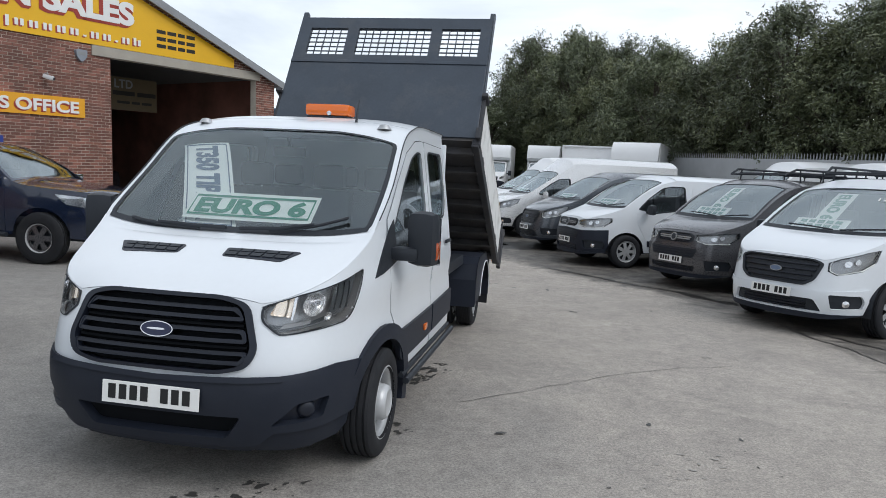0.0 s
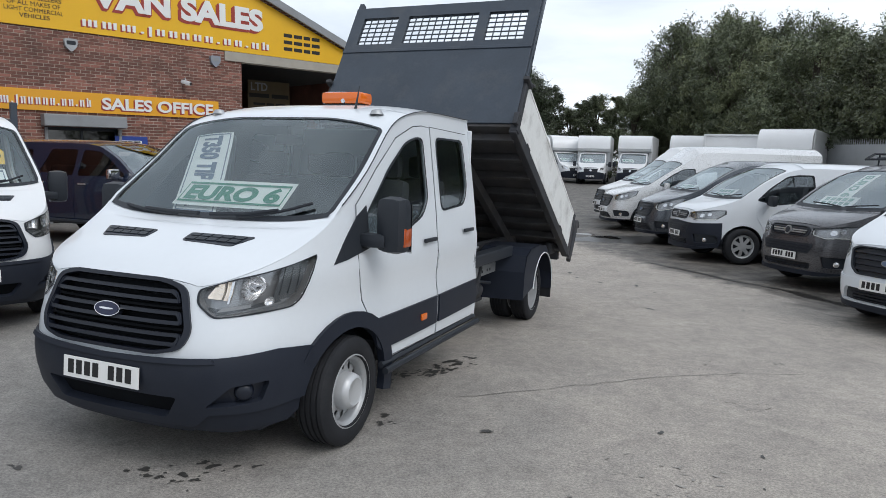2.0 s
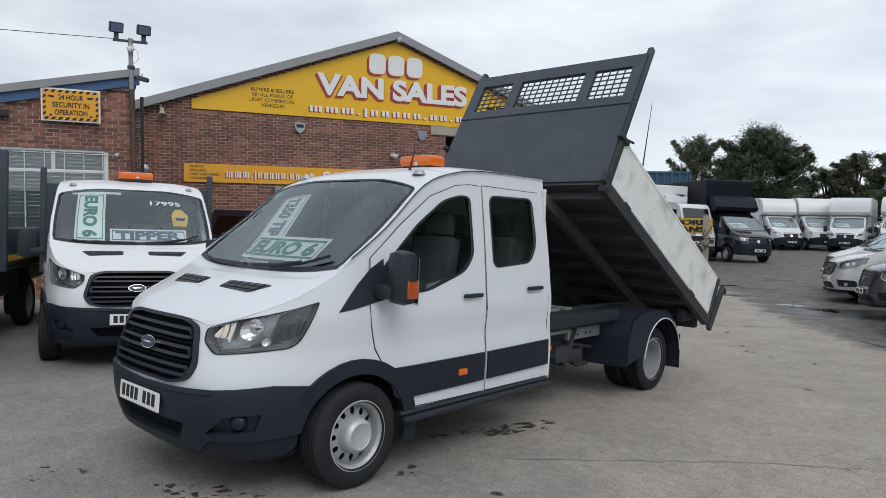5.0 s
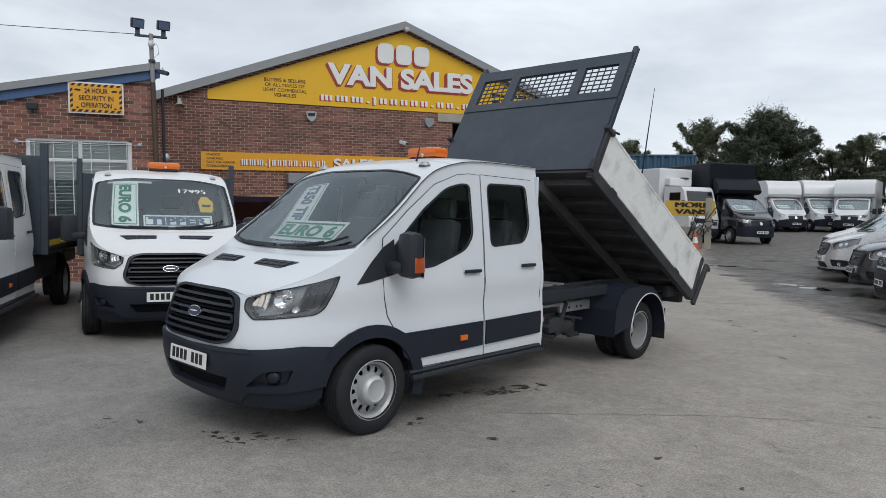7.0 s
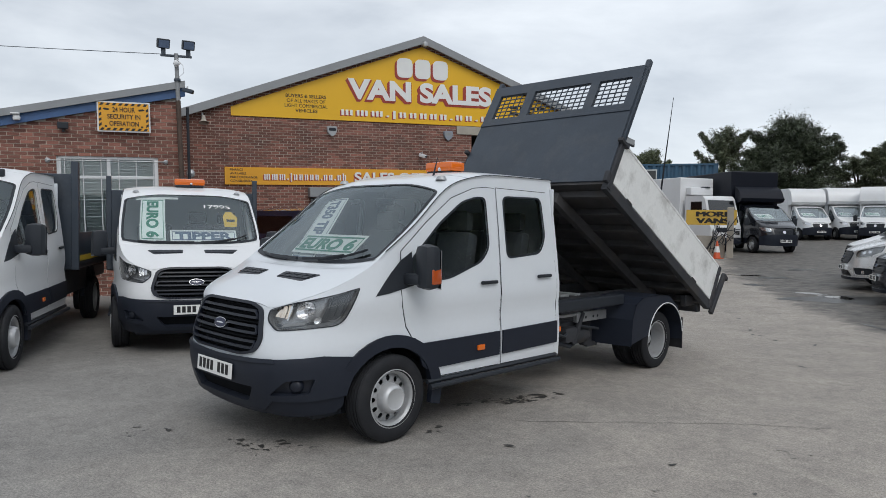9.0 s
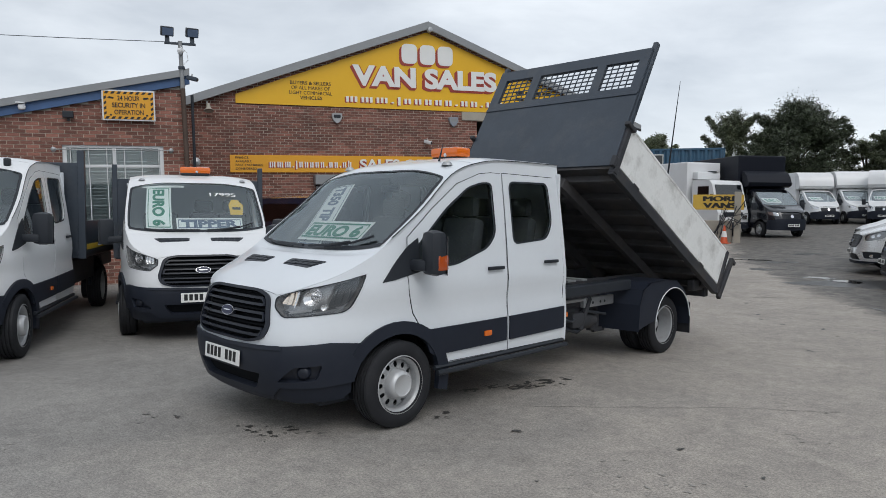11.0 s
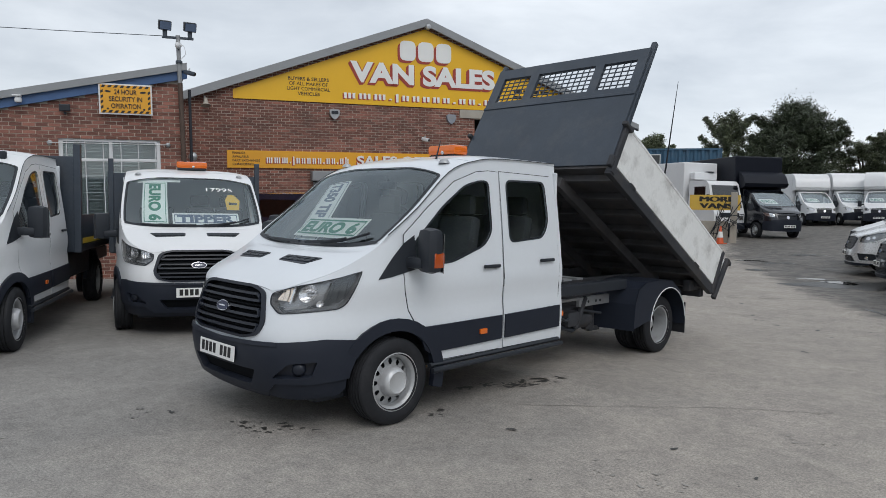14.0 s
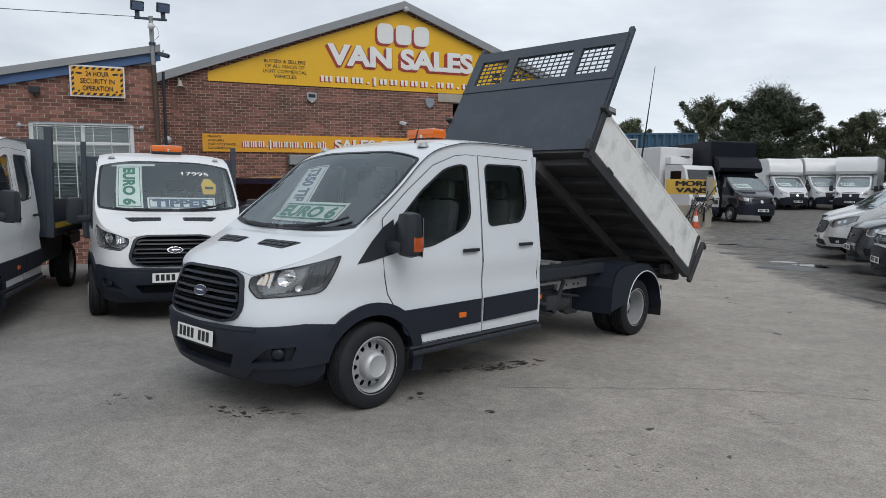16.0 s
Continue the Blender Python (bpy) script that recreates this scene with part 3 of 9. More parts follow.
def crack(pts, w, seed, material=None, label="thin dirt-filled crack in the concrete"):
    rnd = random.Random(seed)
    b = B()
    line = []
    for (x0, y0), (x1, y1) in zip(pts, pts[1:]):
        k = max(2, int(math.hypot(x1 - x0, y1 - y0) / 0.12))
        for i in range(k):
            t = i / k
            line.append((x0 + (x1 - x0) * t + rnd.uniform(-0.018, 0.018), y0 + (y1 - y0) * t + rnd.uniform(-0.018, 0.018)))
    line.append(pts[-1])
    for i, (x, y) in enumerate(line):
        a, c = line[max(0, i - 1)], line[min(len(line) - 1, i + 1)]
        d = Vector((c[0] - a[0], c[1] - a[1])).normalized()
        ww = w * rnd.uniform(0.4, 1.3)
        for s in (-1, 1):
            X, Y = x - d.y * ww * s, y + d.x * ww * s
            b.v.append((X, Y, ground_z(X, Y) + 0.0045))
        if i:
            b.f.append((2 * i - 2, 2 * i - 1, 2 * i + 1, 2 * i))
    solid("crack", b, material or CRACK, label, "crack", "structure")


crack([(1.2, 1.12), (1.9, 1.8), (2.45, 2.35), (3.05, 2.8), (3.6, 3.05)], 0.004, 1)
crack([(-1.5, 9.0), (0.6, 10.6), (2.0, 10.9)], 0.012, 3)
crack([(-6.0, 21.0), (-1.5, 17.0), (0.5, 15.5)], 0.02, 4)
MUD = mat("damp_black_silt", (0.040, 0.038, 0.035), 0.30, var=0.4, scale=3, fine=30, bump=0.2)
WORN = mat("scabbed_concrete", (0.285, 0.268, 0.247), 0.85, var=0.3, scale=6, fine=60)
crack([(1.6, 9.95), (1.83, 9.69), (2.51, 9.07), (3.06, 8.42), (3.58, 8.09), (3.94, 7.78)], 0.05, 5, MUD, "line of damp black silt along the slab's edge")
crack([(3.85, 7.85), (4.16, 7.33), (4.57, 6.97)], 0.11, 6, MUD, "line of damp black silt along the slab's edge")
crack([(4.75, 5.6), (4.9, 4.82), (5.11, 4.38), (5.25, 3.76), (5.7, 3.1)], 0.016, 7, MUD, "line of damp black silt along the slab's edge")
crack([(5.0, 5.3), (5.35, 4.7), (5.8, 4.3)], 0.028, 8, MUD, "line of damp black silt along the slab's edge")
# besides silt, this black stands in for dark vans mirrored in the water
blot("silt_patch", 0.75, 13.75, 1.15, 1.0, 0.3, MUD, "damp silt round a puddle, its black also the vans' dark reflection", 21)
for k, (x, y, lx, ly) in enumerate(((-2.32, 15.6, 0.30, 0.22), (-2.6, 17.9, 0.42, 0.25), (-2.8, 21.1, 0.45, 0.35), (-0.5, 12.8, 0.18, 0.12))):
    blot("silt_patch", x, y, lx, ly, 0.2 * k, MUD, "small patch of damp silt on the concrete", 30 + k, 0.5)
for k, (x, y) in enumerate(((2.67, 0.26), (2.79, 2.88), (3.46, 3.44), (4.03, 2.82), (3.03, 1.89), (4.74, 2.23), (-0.64, -2.06), (1.67, -1.01), (2.73, 0.37), (2.26, 2.99), (1.86, 5.73))):
    drips([(x - 0.25, y - 0.12), (x, y), (x + 0.22, y + 0.16)], 16, 0.16, 60 + k, 0.007, WORN, "cluster of small scabs worn into the concrete")

# ---- the showroom and the office beside it: u along the front, y into the building, z up ----
SL = 0.026
BM = Matrix(((UX, -NX, -SL * UX, -14 * NX), (UY, -NY, -SL * UY, -14 * NY), (SL, 0, 1, 0), (0, 0, 0, 1)))
FACE = plane_at((0, 0, 0), (1, 0, 0), (0, 0, 1))

MORTAR = mat("grey_mortar", (0.56, 0.51, 0.44), 0.9, var=0.25, scale=2, fine=40, bump=0.2)
BRICK = mat("red_brown_brick", (0.262, 0.114, 0.084), 0.85, var=0.42, scale=1.2, fine=45, bump=0.3, rand=0.55, island=0.55, dirt=(0.045, 0.030, 0.026), dirt_amt=0.55, dirt_scale=0.7)
FASCIA = mat("grey_verge_board", (0.27, 0.28, 0.29), 0.6, var=0.12, scale=1.5, dirt=(0.13, 0.13, 0.13), dirt_amt=0.35)
BLUEF = mat("blue_painted_fascia", (0.045, 0.105, 0.24), 0.45, var=0.12, scale=2, dirt=(0.03, 0.05, 0.09), dirt_amt=0.4)
YELLOWO = mat("orange_yellow_sign_vinyl", (0.76, 0.36, 0.02), 0.42, var=0.04, scale=0.8, dirt=(0.6, 0.3, 0.03), dirt_amt=0.25)
YELLOW = mat("yellow_sign_vinyl", (0.79, 0.445, 0.012), 0.42, var=0.04, scale=0.8, dirt=(0.62, 0.36, 0.02), dirt_amt=0.25)
LETW = mat("white_sign_letters", (0.78, 0.78, 0.76), 0.45, var=0.03)
LETR = mat("red_letter_shadow", (0.34, 0.045, 0.030), 0.45, var=0.05)
LETK = mat("black_sign_letters", (0.015, 0.013, 0.012), 0.5, var=0.1)
CONC = mat("concrete_lintel", (0.36, 0.33, 0.28), 0.8, var=0.15, scale=3, bump=0.15)
# dark grey: the workshop's dimness is put into this wall colour
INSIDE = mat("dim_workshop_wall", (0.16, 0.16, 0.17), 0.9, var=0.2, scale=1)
UPVC = mat("white_upvc", (0.70, 0.71, 0.72), 0.4, var=0.04)
BLIND = mat("pale_window_blind", (0.52, 0.55, 0.55), 0.6, var=0.05)
ROOFS = mat("grey_roof_sheet", (0.16, 0.165, 0.17), 0.6, 0.2, var=0.15)


def slab(name, outline, y0, y1, material, label, kind="structure", category="wall", parent=None, holes=()):
    """A wall between y0 (front) and y1, from an outline in (u, z)."""
    b = patch(lambda u, z: (u, y0, z), outline, holes, step=3.0, thick=y1 - y0)
    if parent:
        return part(name, b, material, parent, label)
    return solid(name, b, material, label, category, kind, BM)


APEX_U, APEX_Z, PITCH = 6.62, 6.92, 0.362


def roof_z(u):
    return APEX_Z - PITCH * abs(u - APEX_U)


main_out = [(-1.0, -0.6), (3.20, -0.6), (3.20, 2.19), (4.90, 2.19), (4.90, -0.6), (8.26, -0.6), (8.26, 4.12), (13.27, 4.12), (13.27, -0.6), (14.05, -0.6), (14.05, roof_z(14.05) - 0.1), (APEX_U, APEX_Z - 0.1), (-1.0, roof_z(-1.0) - 0.1)]
wall_main = slab("wall_1", main_out, 0.0, 0.25, MORTAR, "red-brown brick gable wall of the showroom")
solid("wall_2", B().box((13.92, 9.0, 1.6), (0.25, 17.4, 5.2)), BRICK, "brick side wall of the showroom", "wall", "structure", BM)
solid("wall_3", B().box((-0.9, 9.0, 1.6), (0.25, 17.4, 5.2)), BRICK, "brick side wall of the showroom", "wall", "structure", BM)
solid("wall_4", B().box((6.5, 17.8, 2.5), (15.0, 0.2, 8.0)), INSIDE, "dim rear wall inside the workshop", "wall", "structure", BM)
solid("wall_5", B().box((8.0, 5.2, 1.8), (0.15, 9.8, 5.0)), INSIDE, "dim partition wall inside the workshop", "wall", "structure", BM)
for sgn in (-1, 1):
    e = 7.75
    p = [(APEX_U, APEX_Z), (APEX_U + sgn * e, roof_z(APEX_U + e)), (APEX_U + sgn * e, roof_z(APEX_U + e) - 0.12), (APEX_U, APEX_Z - 0.12)]
    solid("roof_1" if sgn < 0 else "roof_2", patch(lambda u, z: (u, -0.15, z), p[::sgn], step=9, thick=18.2), ROOFS, "grey pitched roof sheeting", "roof", "structure", BM)
    q = [(APEX_U, APEX_Z + 0.02), (APEX_U + sgn * e, roof_z(APEX_U + e) + 0.02), (APEX_U + sgn * e, roof_z(APEX_U + e) - 0.20), (APEX_U, APEX_Z - 0.20)]
    solid("trim", patch(lambda u, z: (u, -0.22, z), q[::sgn], step=9, thick=0.06), FASCIA, "weathered grey verge board along the gable", "trim", "structure", BM)
solid("trim", patch(lambda u, z: (u, -0.05, z), [(7.75, 4.12), (13.4, 4.12), (13.4, 4.37), (7.75, 4.37)], step=9, thick=0.10), CONC, "pale concrete lintel over the workshop opening", "lintel", "structure", BM)
gut = thing("floodlight", "small round lamp at the gable's peak", "lamp", BM)
part("body", B().lathe([(0.0, -0.06), (0.07, -0.05), (0.085, 0.03), (0.0, 0.06)], 16, pose(APEX_U, -0.32, APEX_Z - 0.24, 0, 0, 90)), GALV, gut, smooth=True)

# gable sign
sign = thing("shop_sign", "large yellow gable sign with white block letters shadowed in red", "sign", BM)
sg = [(1.08, 4.38), (12.33, 4.38), (12.33, 4.64), (APEX_U, 6.66), (1.08, 4.62)]
part("board", patch(lambda u, z: (u, -0.045, z), sg, step=9, thick=0.04), YELLOW, sign)


def sign_words(parent, body, u, z, w, h, shadow=True, bold=0.03, y=-0.052, front=None, drop=0.07):
    m = Matrix.Translation((u, y, z)) @ FACE
    if shadow:
        for k, name in ((1.0, "letter_shadow"),):
            bb = B()
            for j in range(4):
                letters(body, w, h, 0.003 + 0.001 * j, bold * 1.6, Matrix.Translation((u - drop * (1 - j / 4), y, z - drop * (1 - j / 4))) @ FACE, bb)
            part(name, bb, LETR, parent, "dark red drop shadow of the letters")
    part("lettering", letters(body, w, h, 0.014 if shadow else 0.006, bold, m), front or LETW, parent)


sign_words(sign, "VAN SALES", 6.63, 5.30, 4.62, 0.60, bold=0.045)


def emblem(parent, u0, z0, w, h, n, y=-0.052):
    """A business name as plain rounded blocks in its colours."""
    k = w / n
    for name, mt, du, dy, th in (("emblem_shadow", LETR, -0.07, 0.0, 0.006), ("emblem_block", LETW, 0.0, 0.0, 0.015)):
        for i in range(n):
            c = u0 + (i + 0.5) * k + du
            lp = rounded([(c - k * 0.43, z0 + du), (c + k * 0.43, z0 + du), (c + k * 0.43, z0 + h + du), (c - k * 0.43, z0 + h + du)], k * 0.3 if n < 6 else k * 0.2)
            part(name, patch(lambda a, z: (a, y - th, z), lp, step=9, thick=th), mt, parent)


def bars(parent, name, u0, u1, z, h, segs, y, material, th=0.005):
    """Unreadable or private writing: plain bars of its size and colour."""
    tot = sum(segs)
    u = u0
    for i, s in enumerate(segs):
        e = u + (u1 - u0) * s / tot
        if i % 2 == 0:
            part(name, patch(lambda a, c: (a, y - th, c), [(u, z), (e, z), (e, z + h), (u, z + h)], step=9, thick=th), material, parent)
        u = e


def address(parent, name, u0, u1, z, h, y, material, th):
    """A web address as plain upright bars, each about as wide and tall as its sign."""
    shape = [(3, 0), (3, 0), (3, 0), (1, 2), (1, -1), (2, 0), (2, 0), (2, 0), (2, 0), (2, 0), (1, 2), (2, 0), (2, 0), (1, 2), (2, 0), (2, 1)]
    k = (u1 - u0) / sum(w + 0.6 for w, _ in shape)
    u = u0
    for w, kind in shape:
        lo, hi = {0: (0.0, 0.78), 1: (0.0, 1.0), 2: (0.0, 0.22), -1: (-0.25, 0.95)}[kind]
        for i in range(w):
            c = u + (i + 0.5) * k
            top = hi if not (kind == 1 and i) else 0.78
            part(name, patch(lambda a, q: (a, y - th, q), [(c - 0.31 * k, z + lo * h), (c + 0.31 * k, z + lo * h), (c + 0.31 * k, z + top * h), (c - 0.31 * k, z + top * h)], step=9, thick=th), material, parent)
        u += (w + 0.6) * k


emblem(sign, 5.78, 5.71, 1.72, 0.57, 3)
address(sign, "address_bar_shadow", 4.06, 9.18, 4.505, 0.20, -0.046, LETR, 0.004)
address(sign, "address_bar", 4.10, 9.22, 4.535, 0.20, -0.046, LETW, 0.009)
for i, (s, w) in enumerate((("BUYERS & SELLERS", 1.14), ("OF ALL MAKES OF", 1.08), ("LIGHT COMMERCIAL", 1.20), ("VEHICLES", 0.62))):
    sign_words(sign, s, 3.12, 5.00 - i * 0.135, w, 0.095, False, 0.01, -0.046, LETK)
for i in range(3):
    bars(sign, "phone_bar", 9.62, 10.88, 4.97 - i * 0.19, 0.10, [5, 1, 5, 1, 4, 1, 5], -0.046, LETK)

# office sign
so = thing("office_sign", "long yellow fascia sign over the office door", "sign", BM)
part("board", patch(lambda u, z: (u, -0.05, z), [(0.88, 2.53), (7.52, 2.53), (7.52, 3.00), (0.88, 3.00)], step=9, thick=0.05), YELLOWO, so)
address(so, "address_bar_shadow", 1.88, 4.24, 2.645, 0.20, -0.051, LETR, 0.004)
address(so, "address_bar", 1.91, 4.27, 2.665, 0.20, -0.051, LETW, 0.009)
sign_words(so, "SALES OFFICE", 5.92, 2.765, 2.88, 0.29, bold=0.03, y=-0.052, drop=0.03)
for i, (s, w) in enumerate((("FINANCE", 0.34), ("AVAILABLE", 0.42), ("PART EXCHANGE", 0.72), ("CONSIDERED", 0.56))):
    sign_words(so, s, 1.02 + w / 2, 2.93 - i * 0.10, w, 0.06, False, 0.005, -0.051, LETK)

# office doorway with its shutter box
shut = thing("shutter_box", "grey roller shutter box over the office door", "shutter", BM)
part("housing", B().box((4.05, -0.14, 2.32), (1.85, 0.28, 0.27), 0.02), FASCIA, shut)
part("guide_rail", B().box((3.22, -0.03, 0.8), (0.06, 0.06, 2.7)), FASCIA, shut)
part("guide_rail", B().box((4.88, -0.03, 0.8), (0.06, 0.06, 2.7)), FASCIA, shut)
door = thing("door_1", "dark glazed office door set in the brick wall", "door", BM, kind="structure")
part("door_frame", B().box((3.24, 0.18, 0.8), (0.07, 0.06, 2.8)).box((4.86, 0.18, 0.8), (0.07, 0.06, 2.8)).box((4.05, 0.18, 2.15), (1.6, 0.06, 0.08)).box((4.05, 0.18, 0.9), (0.05, 0.06, 2.6)), BLACKPL, door)
part("pane", B().box((4.05, 0.18, 0.8), (1.55, 0.012, 2.6)), DARKG, door)
bs = thing("notice_board", "small blue wall sign with a white panel", "sign", BM)
part("board", B().box((5.15, -0.03, 1.82), (0.80, 0.03, 0.36), 0.008), mat("blue_board", (0.02, 0.05, 0.26), 0.4, var=0.08), bs)
part("panel", B().box((5.12, -0.05, 1.83), (0.55, 0.012, 0.13)), LETW, bs)
bars(bs, "print_bar", 4.88, 5.36, 1.845, 0.035, [6, 1, 5, 1, 7], -0.057, LETK, 0.002)
bars(bs, "print_bar", 4.88, 5.36, 1.785, 0.025, [8, 1, 9], -0.057, LETK, 0.002)

# workshop inside
ws = thing("workshop_sign", "yellow board with grey lettering, its colour darkened for the dim workshop", "sign", BM)
# the board's yellow is darkened to imitate the poor light inside
part("board", B().box((11.0, 3.0, 3.5), (1.6, 0.04, 1.0)), mat("dull_yellow_board", (0.115, 0.085, 0.045), 0.6, var=0.15), ws)
part("lettering", letters("LTD", 0.62, 0.26, 0.01, 0.02, Matrix.Translation((10.62, 2.975, 3.80)) @ FACE), FASCIA, ws)
bars(ws, "print_bar", 10.25, 11.75, 3.45, 0.13, [8, 1, 7], 2.98, LETK)
bars(ws, "print_bar", 10.4, 11.6, 3.2, 0.08, [6, 1, 4, 1, 5], 2.98, LETK)
cw = thing("parked_car", "dark car in the dim workshop", "car", BM)
part("body", B().box((10.6, 6.5, 0.75), (1.8, 4.0, 0.7), 0.2).box((10.6, 6.7, 1.25), (1.5, 2.2, 0.6), 0.25), BLACKP, cw, smooth=True)

# wall fittings
for u in (3.84, 7.45):
    al = thing("alarm_box", "white alarm box on the brick wall" if u < 5 else "grey-blue alarm box on the brick wall", "alarm", BM)
    al_out = rounded([(u - 0.15, 4.20), (u + 0.15, 4.20), (u + 0.13, 4.02), (u, 3.89), (u - 0.13, 4.02)], 0.06)
    part("cover", patch(lambda a, z: (a, -0.10, z), al_out, step=0.2, thick=0.10), mat("dull_white_alarm_cover", (0.38, 0.39, 0.40), 0.45) if u < 5 else mat("grey_alarm_cover", (0.25, 0.27, 0.31), 0.4), al, smooth=True)
    part("badge", patch(lambda a, z: (a, -0.106, z), rounded([(u - 0.10, 4.06), (u + 0.10, 4.06), (u + 0.10, 4.15), (u - 0.10, 4.15)], 0.03), step=0.2, thick=0.006), BLACKPL if u < 5 else FASCIA, al)
sr = thing("siren_horn", "grubby white bell-shaped siren below the verge", "siren", BM)
part("horn", B().lathe([(0.0, 0.0), (0.045, -0.005), (0.055, -0.10), (0.07, -0.15), (0.125, -0.20), (0.13, -0.215), (0.10, -0.205), (0.03, -0.15)], 20, Matrix.Translation((0.37, -0.13, 4.33)) @ pose(0, 0, 0, 0, -90, 0) @ pose(0, 0, 0, 0, 0, 18)), CONC, sr, smooth=True)
part("bracket", B().box((0.35, -0.04, 4.32), (0.05, 0.10, 0.16), 0.01), GALV, sr)


def cctv(u, y, z, turn, size=1.0, dark=False):
    c = thing("security_camera", "small white security camera on a wall bracket" if not dark else "dark grey security camera on the lamp pole", "camera", BM)
    part("bracket", B().tube([(u, y, z), (u, y - 0.14 * size, z), (u, y - 0.16 * size, z - 0.05)], 0.015), GALV, c, smooth=True)
    part("housing", B().box((0, 0, 0), (0.10 * size, 0.26 * size, 0.10 * size), 0.025, Matrix.Translation((u, y - 0.18 * size, z - 0.10 * size)) @ pose(0, 0, 0, 15, 0, turn)), UPVC if not dark else STEELG, c, smooth=True)
    part("lens", B().lathe([(0.035 * size, 0), (0.035 * size, 0.015)], 12, Matrix.Translation((u, y - 0.18 * size, z - 0.10 * size)) @ pose(0, 0, 0, 15, 0, turn) @ pose(0, -0.14 * size, 0, 0, 0, 90), True), BLACKPL, c)


cctv(6.56, 0.0, 3.52, 30)

# ---- the office wing, nearer the yard ----
LF = -3.6
wing = [(-16.0, -0.6), (-0.44, -0.6), (-0.44, 4.20), (-16.0, 0.70)]
win = [(-2.77, 1.15), (-0.87, 1.15), (-0.87, 2.95), (-2.77, 2.95)]
wall_wing = slab("wall_6", wing, LF, LF + 0.22, MORTAR, "red-brown brick wall of the office wing", holes=[win])
solid("wall_7", B().box((-0.55, LF / 2 + 0.1, 1.75), (0.22, -LF - 0.2, 4.9)), BRICK, "shaded brick return wall between office and showroom", "wall", "structure", BM)


def wing_strip(name, d0, d1, y0, y1, material, label):
    f = lambda u: 4.20 + 0.225 * (u + 0.44)
    q = [(-16.0, f(-16.0) + d0), (-0.30, f(-0.30) + d0), (-0.30, f(-0.30) + d1), (-16.0, f(-16.0) + d1)]
    solid(name, patch(lambda u, z: (u, y0, z), q, step=20, thick=y1 - y0), material, label, "trim", "structure", BM)


wing_strip("trim", 0.0, 0.185, LF - 0.10, LF - 0.06, BLUEF, "blue painted fascia board of the office wing")
wing_strip("trim", 0.175, 0.32, LF - 0.17, LF - 0.12, FASCIA, "weathered grey verge board of the office wing")
wing_strip("roof_3", 0.19, 0.29, LF - 0.12, 4.0, ROOFS, "low grey sloping roof of the office wing")
w1 = thing("window_1", "white barred office window with pale blinds", "window", BM, kind="structure")
fr = B()
for c, s in (((-1.82, LF + 0.06, 2.91), (1.9, 0.07, 0.08)), ((-1.82, LF + 0.06, 1.19), (1.9, 0.07, 0.08)), ((-2.73, LF + 0.06, 2.05), (0.08, 0.07, 1.8)), ((-0.91, LF + 0.06, 2.05), (0.08, 0.07, 1.8)), ((-1.82, LF + 0.06, 2.72), (0.07, 0.06, 0.40)), ((-1.82, LF + 0.06, 2.50), (1.9, 0.06, 0.06))):
    fr.box(c, s, 0.01)
part("window_frame", fr, UPVC, w1)
part("window_sill", B().box((-1.82, LF - 0.05, 1.12), (2.05, 0.2, 0.06), 0.01), CONC, w1)
part("pane", B().box((-1.82, LF + 0.07, 2.05), (1.80, 0.008, 1.75)), glass("office_glass", (0.8, 0.84, 0.84)), w1)
for i in range(24):
    part("blind_slat", B().box((-1.82, LF + 0.13, 1.24 + i * 0.07), (1.78, 0.004, 0.066), 0, None), BLIND, w1)
for k in range(6):
    part("window_bar", B().tube([(-2.62 + k * 0.33, LF - 0.03, 1.2), (-2.62 + k * 0.33, LF - 0.03, 2.9)], 0.009, 6), UPVC, w1)
part("window_bar", B().tube([(-2.92, LF - 0.05, 2.83), (-0.72, LF - 0.05, 2.83)], 0.010, 6), GALV, w1)
for u in (-2.92, -0.72):
    part("bar_bracket", B().lathe([(0.05, 0), (0.05, 0.03), (0.02, 0.05)], 12, Matrix.Translation((u, LF, 2.83)) @ pose(0, 0, 0, 0, 0, -90), True), GALV, w1)

sec = thing("security_sign", "yellow 24 hour security sign with black hazard stripes and white edge", "sign", BM)
part("frame", B().box((-1.50, LF - 0.14, 3.73), (1.0, 0.02, 0.62), 0.005), UPVC, sec)
part("board", B().box((-1.50, LF - 0.155, 3.73), (0.94, 0.012, 0.56)), YELLOWO, sec)
for i, (s, w) in enumerate((("24 HOUR", 0.42), ("SECURITY IN", 0.62), ("OPERATION", 0.55))):
    sign_words(sec, s, -1.50, 3.875 - i * 0.142, w, 0.098, False, 0.015, LF - 0.162, LETK)
for i in range(8):
    for zz in (3.452, 3.958):
        u = -1.955 + i * 0.116
        part("hazard_stripe", patch(lambda a, z: (a, LF - 0.163, z), [(u, zz), (u + 0.06, zz), (u + 0.095, zz + 0.05), (u + 0.035, zz + 0.05)], step=9, thick=0.002), LETK, sec)
for i in range(4):
    for u in (-1.965, -1.083):
        zz = 3.52 + i * 0.105
        part("hazard_stripe", patch(lambda a, z: (a, LF - 0.163, z), [(u, zz), (u + 0.048, zz + 0.03), (u + 0.048, zz + 0.085), (u, zz + 0.055)], step=9, thick=0.002), LETK, sec)
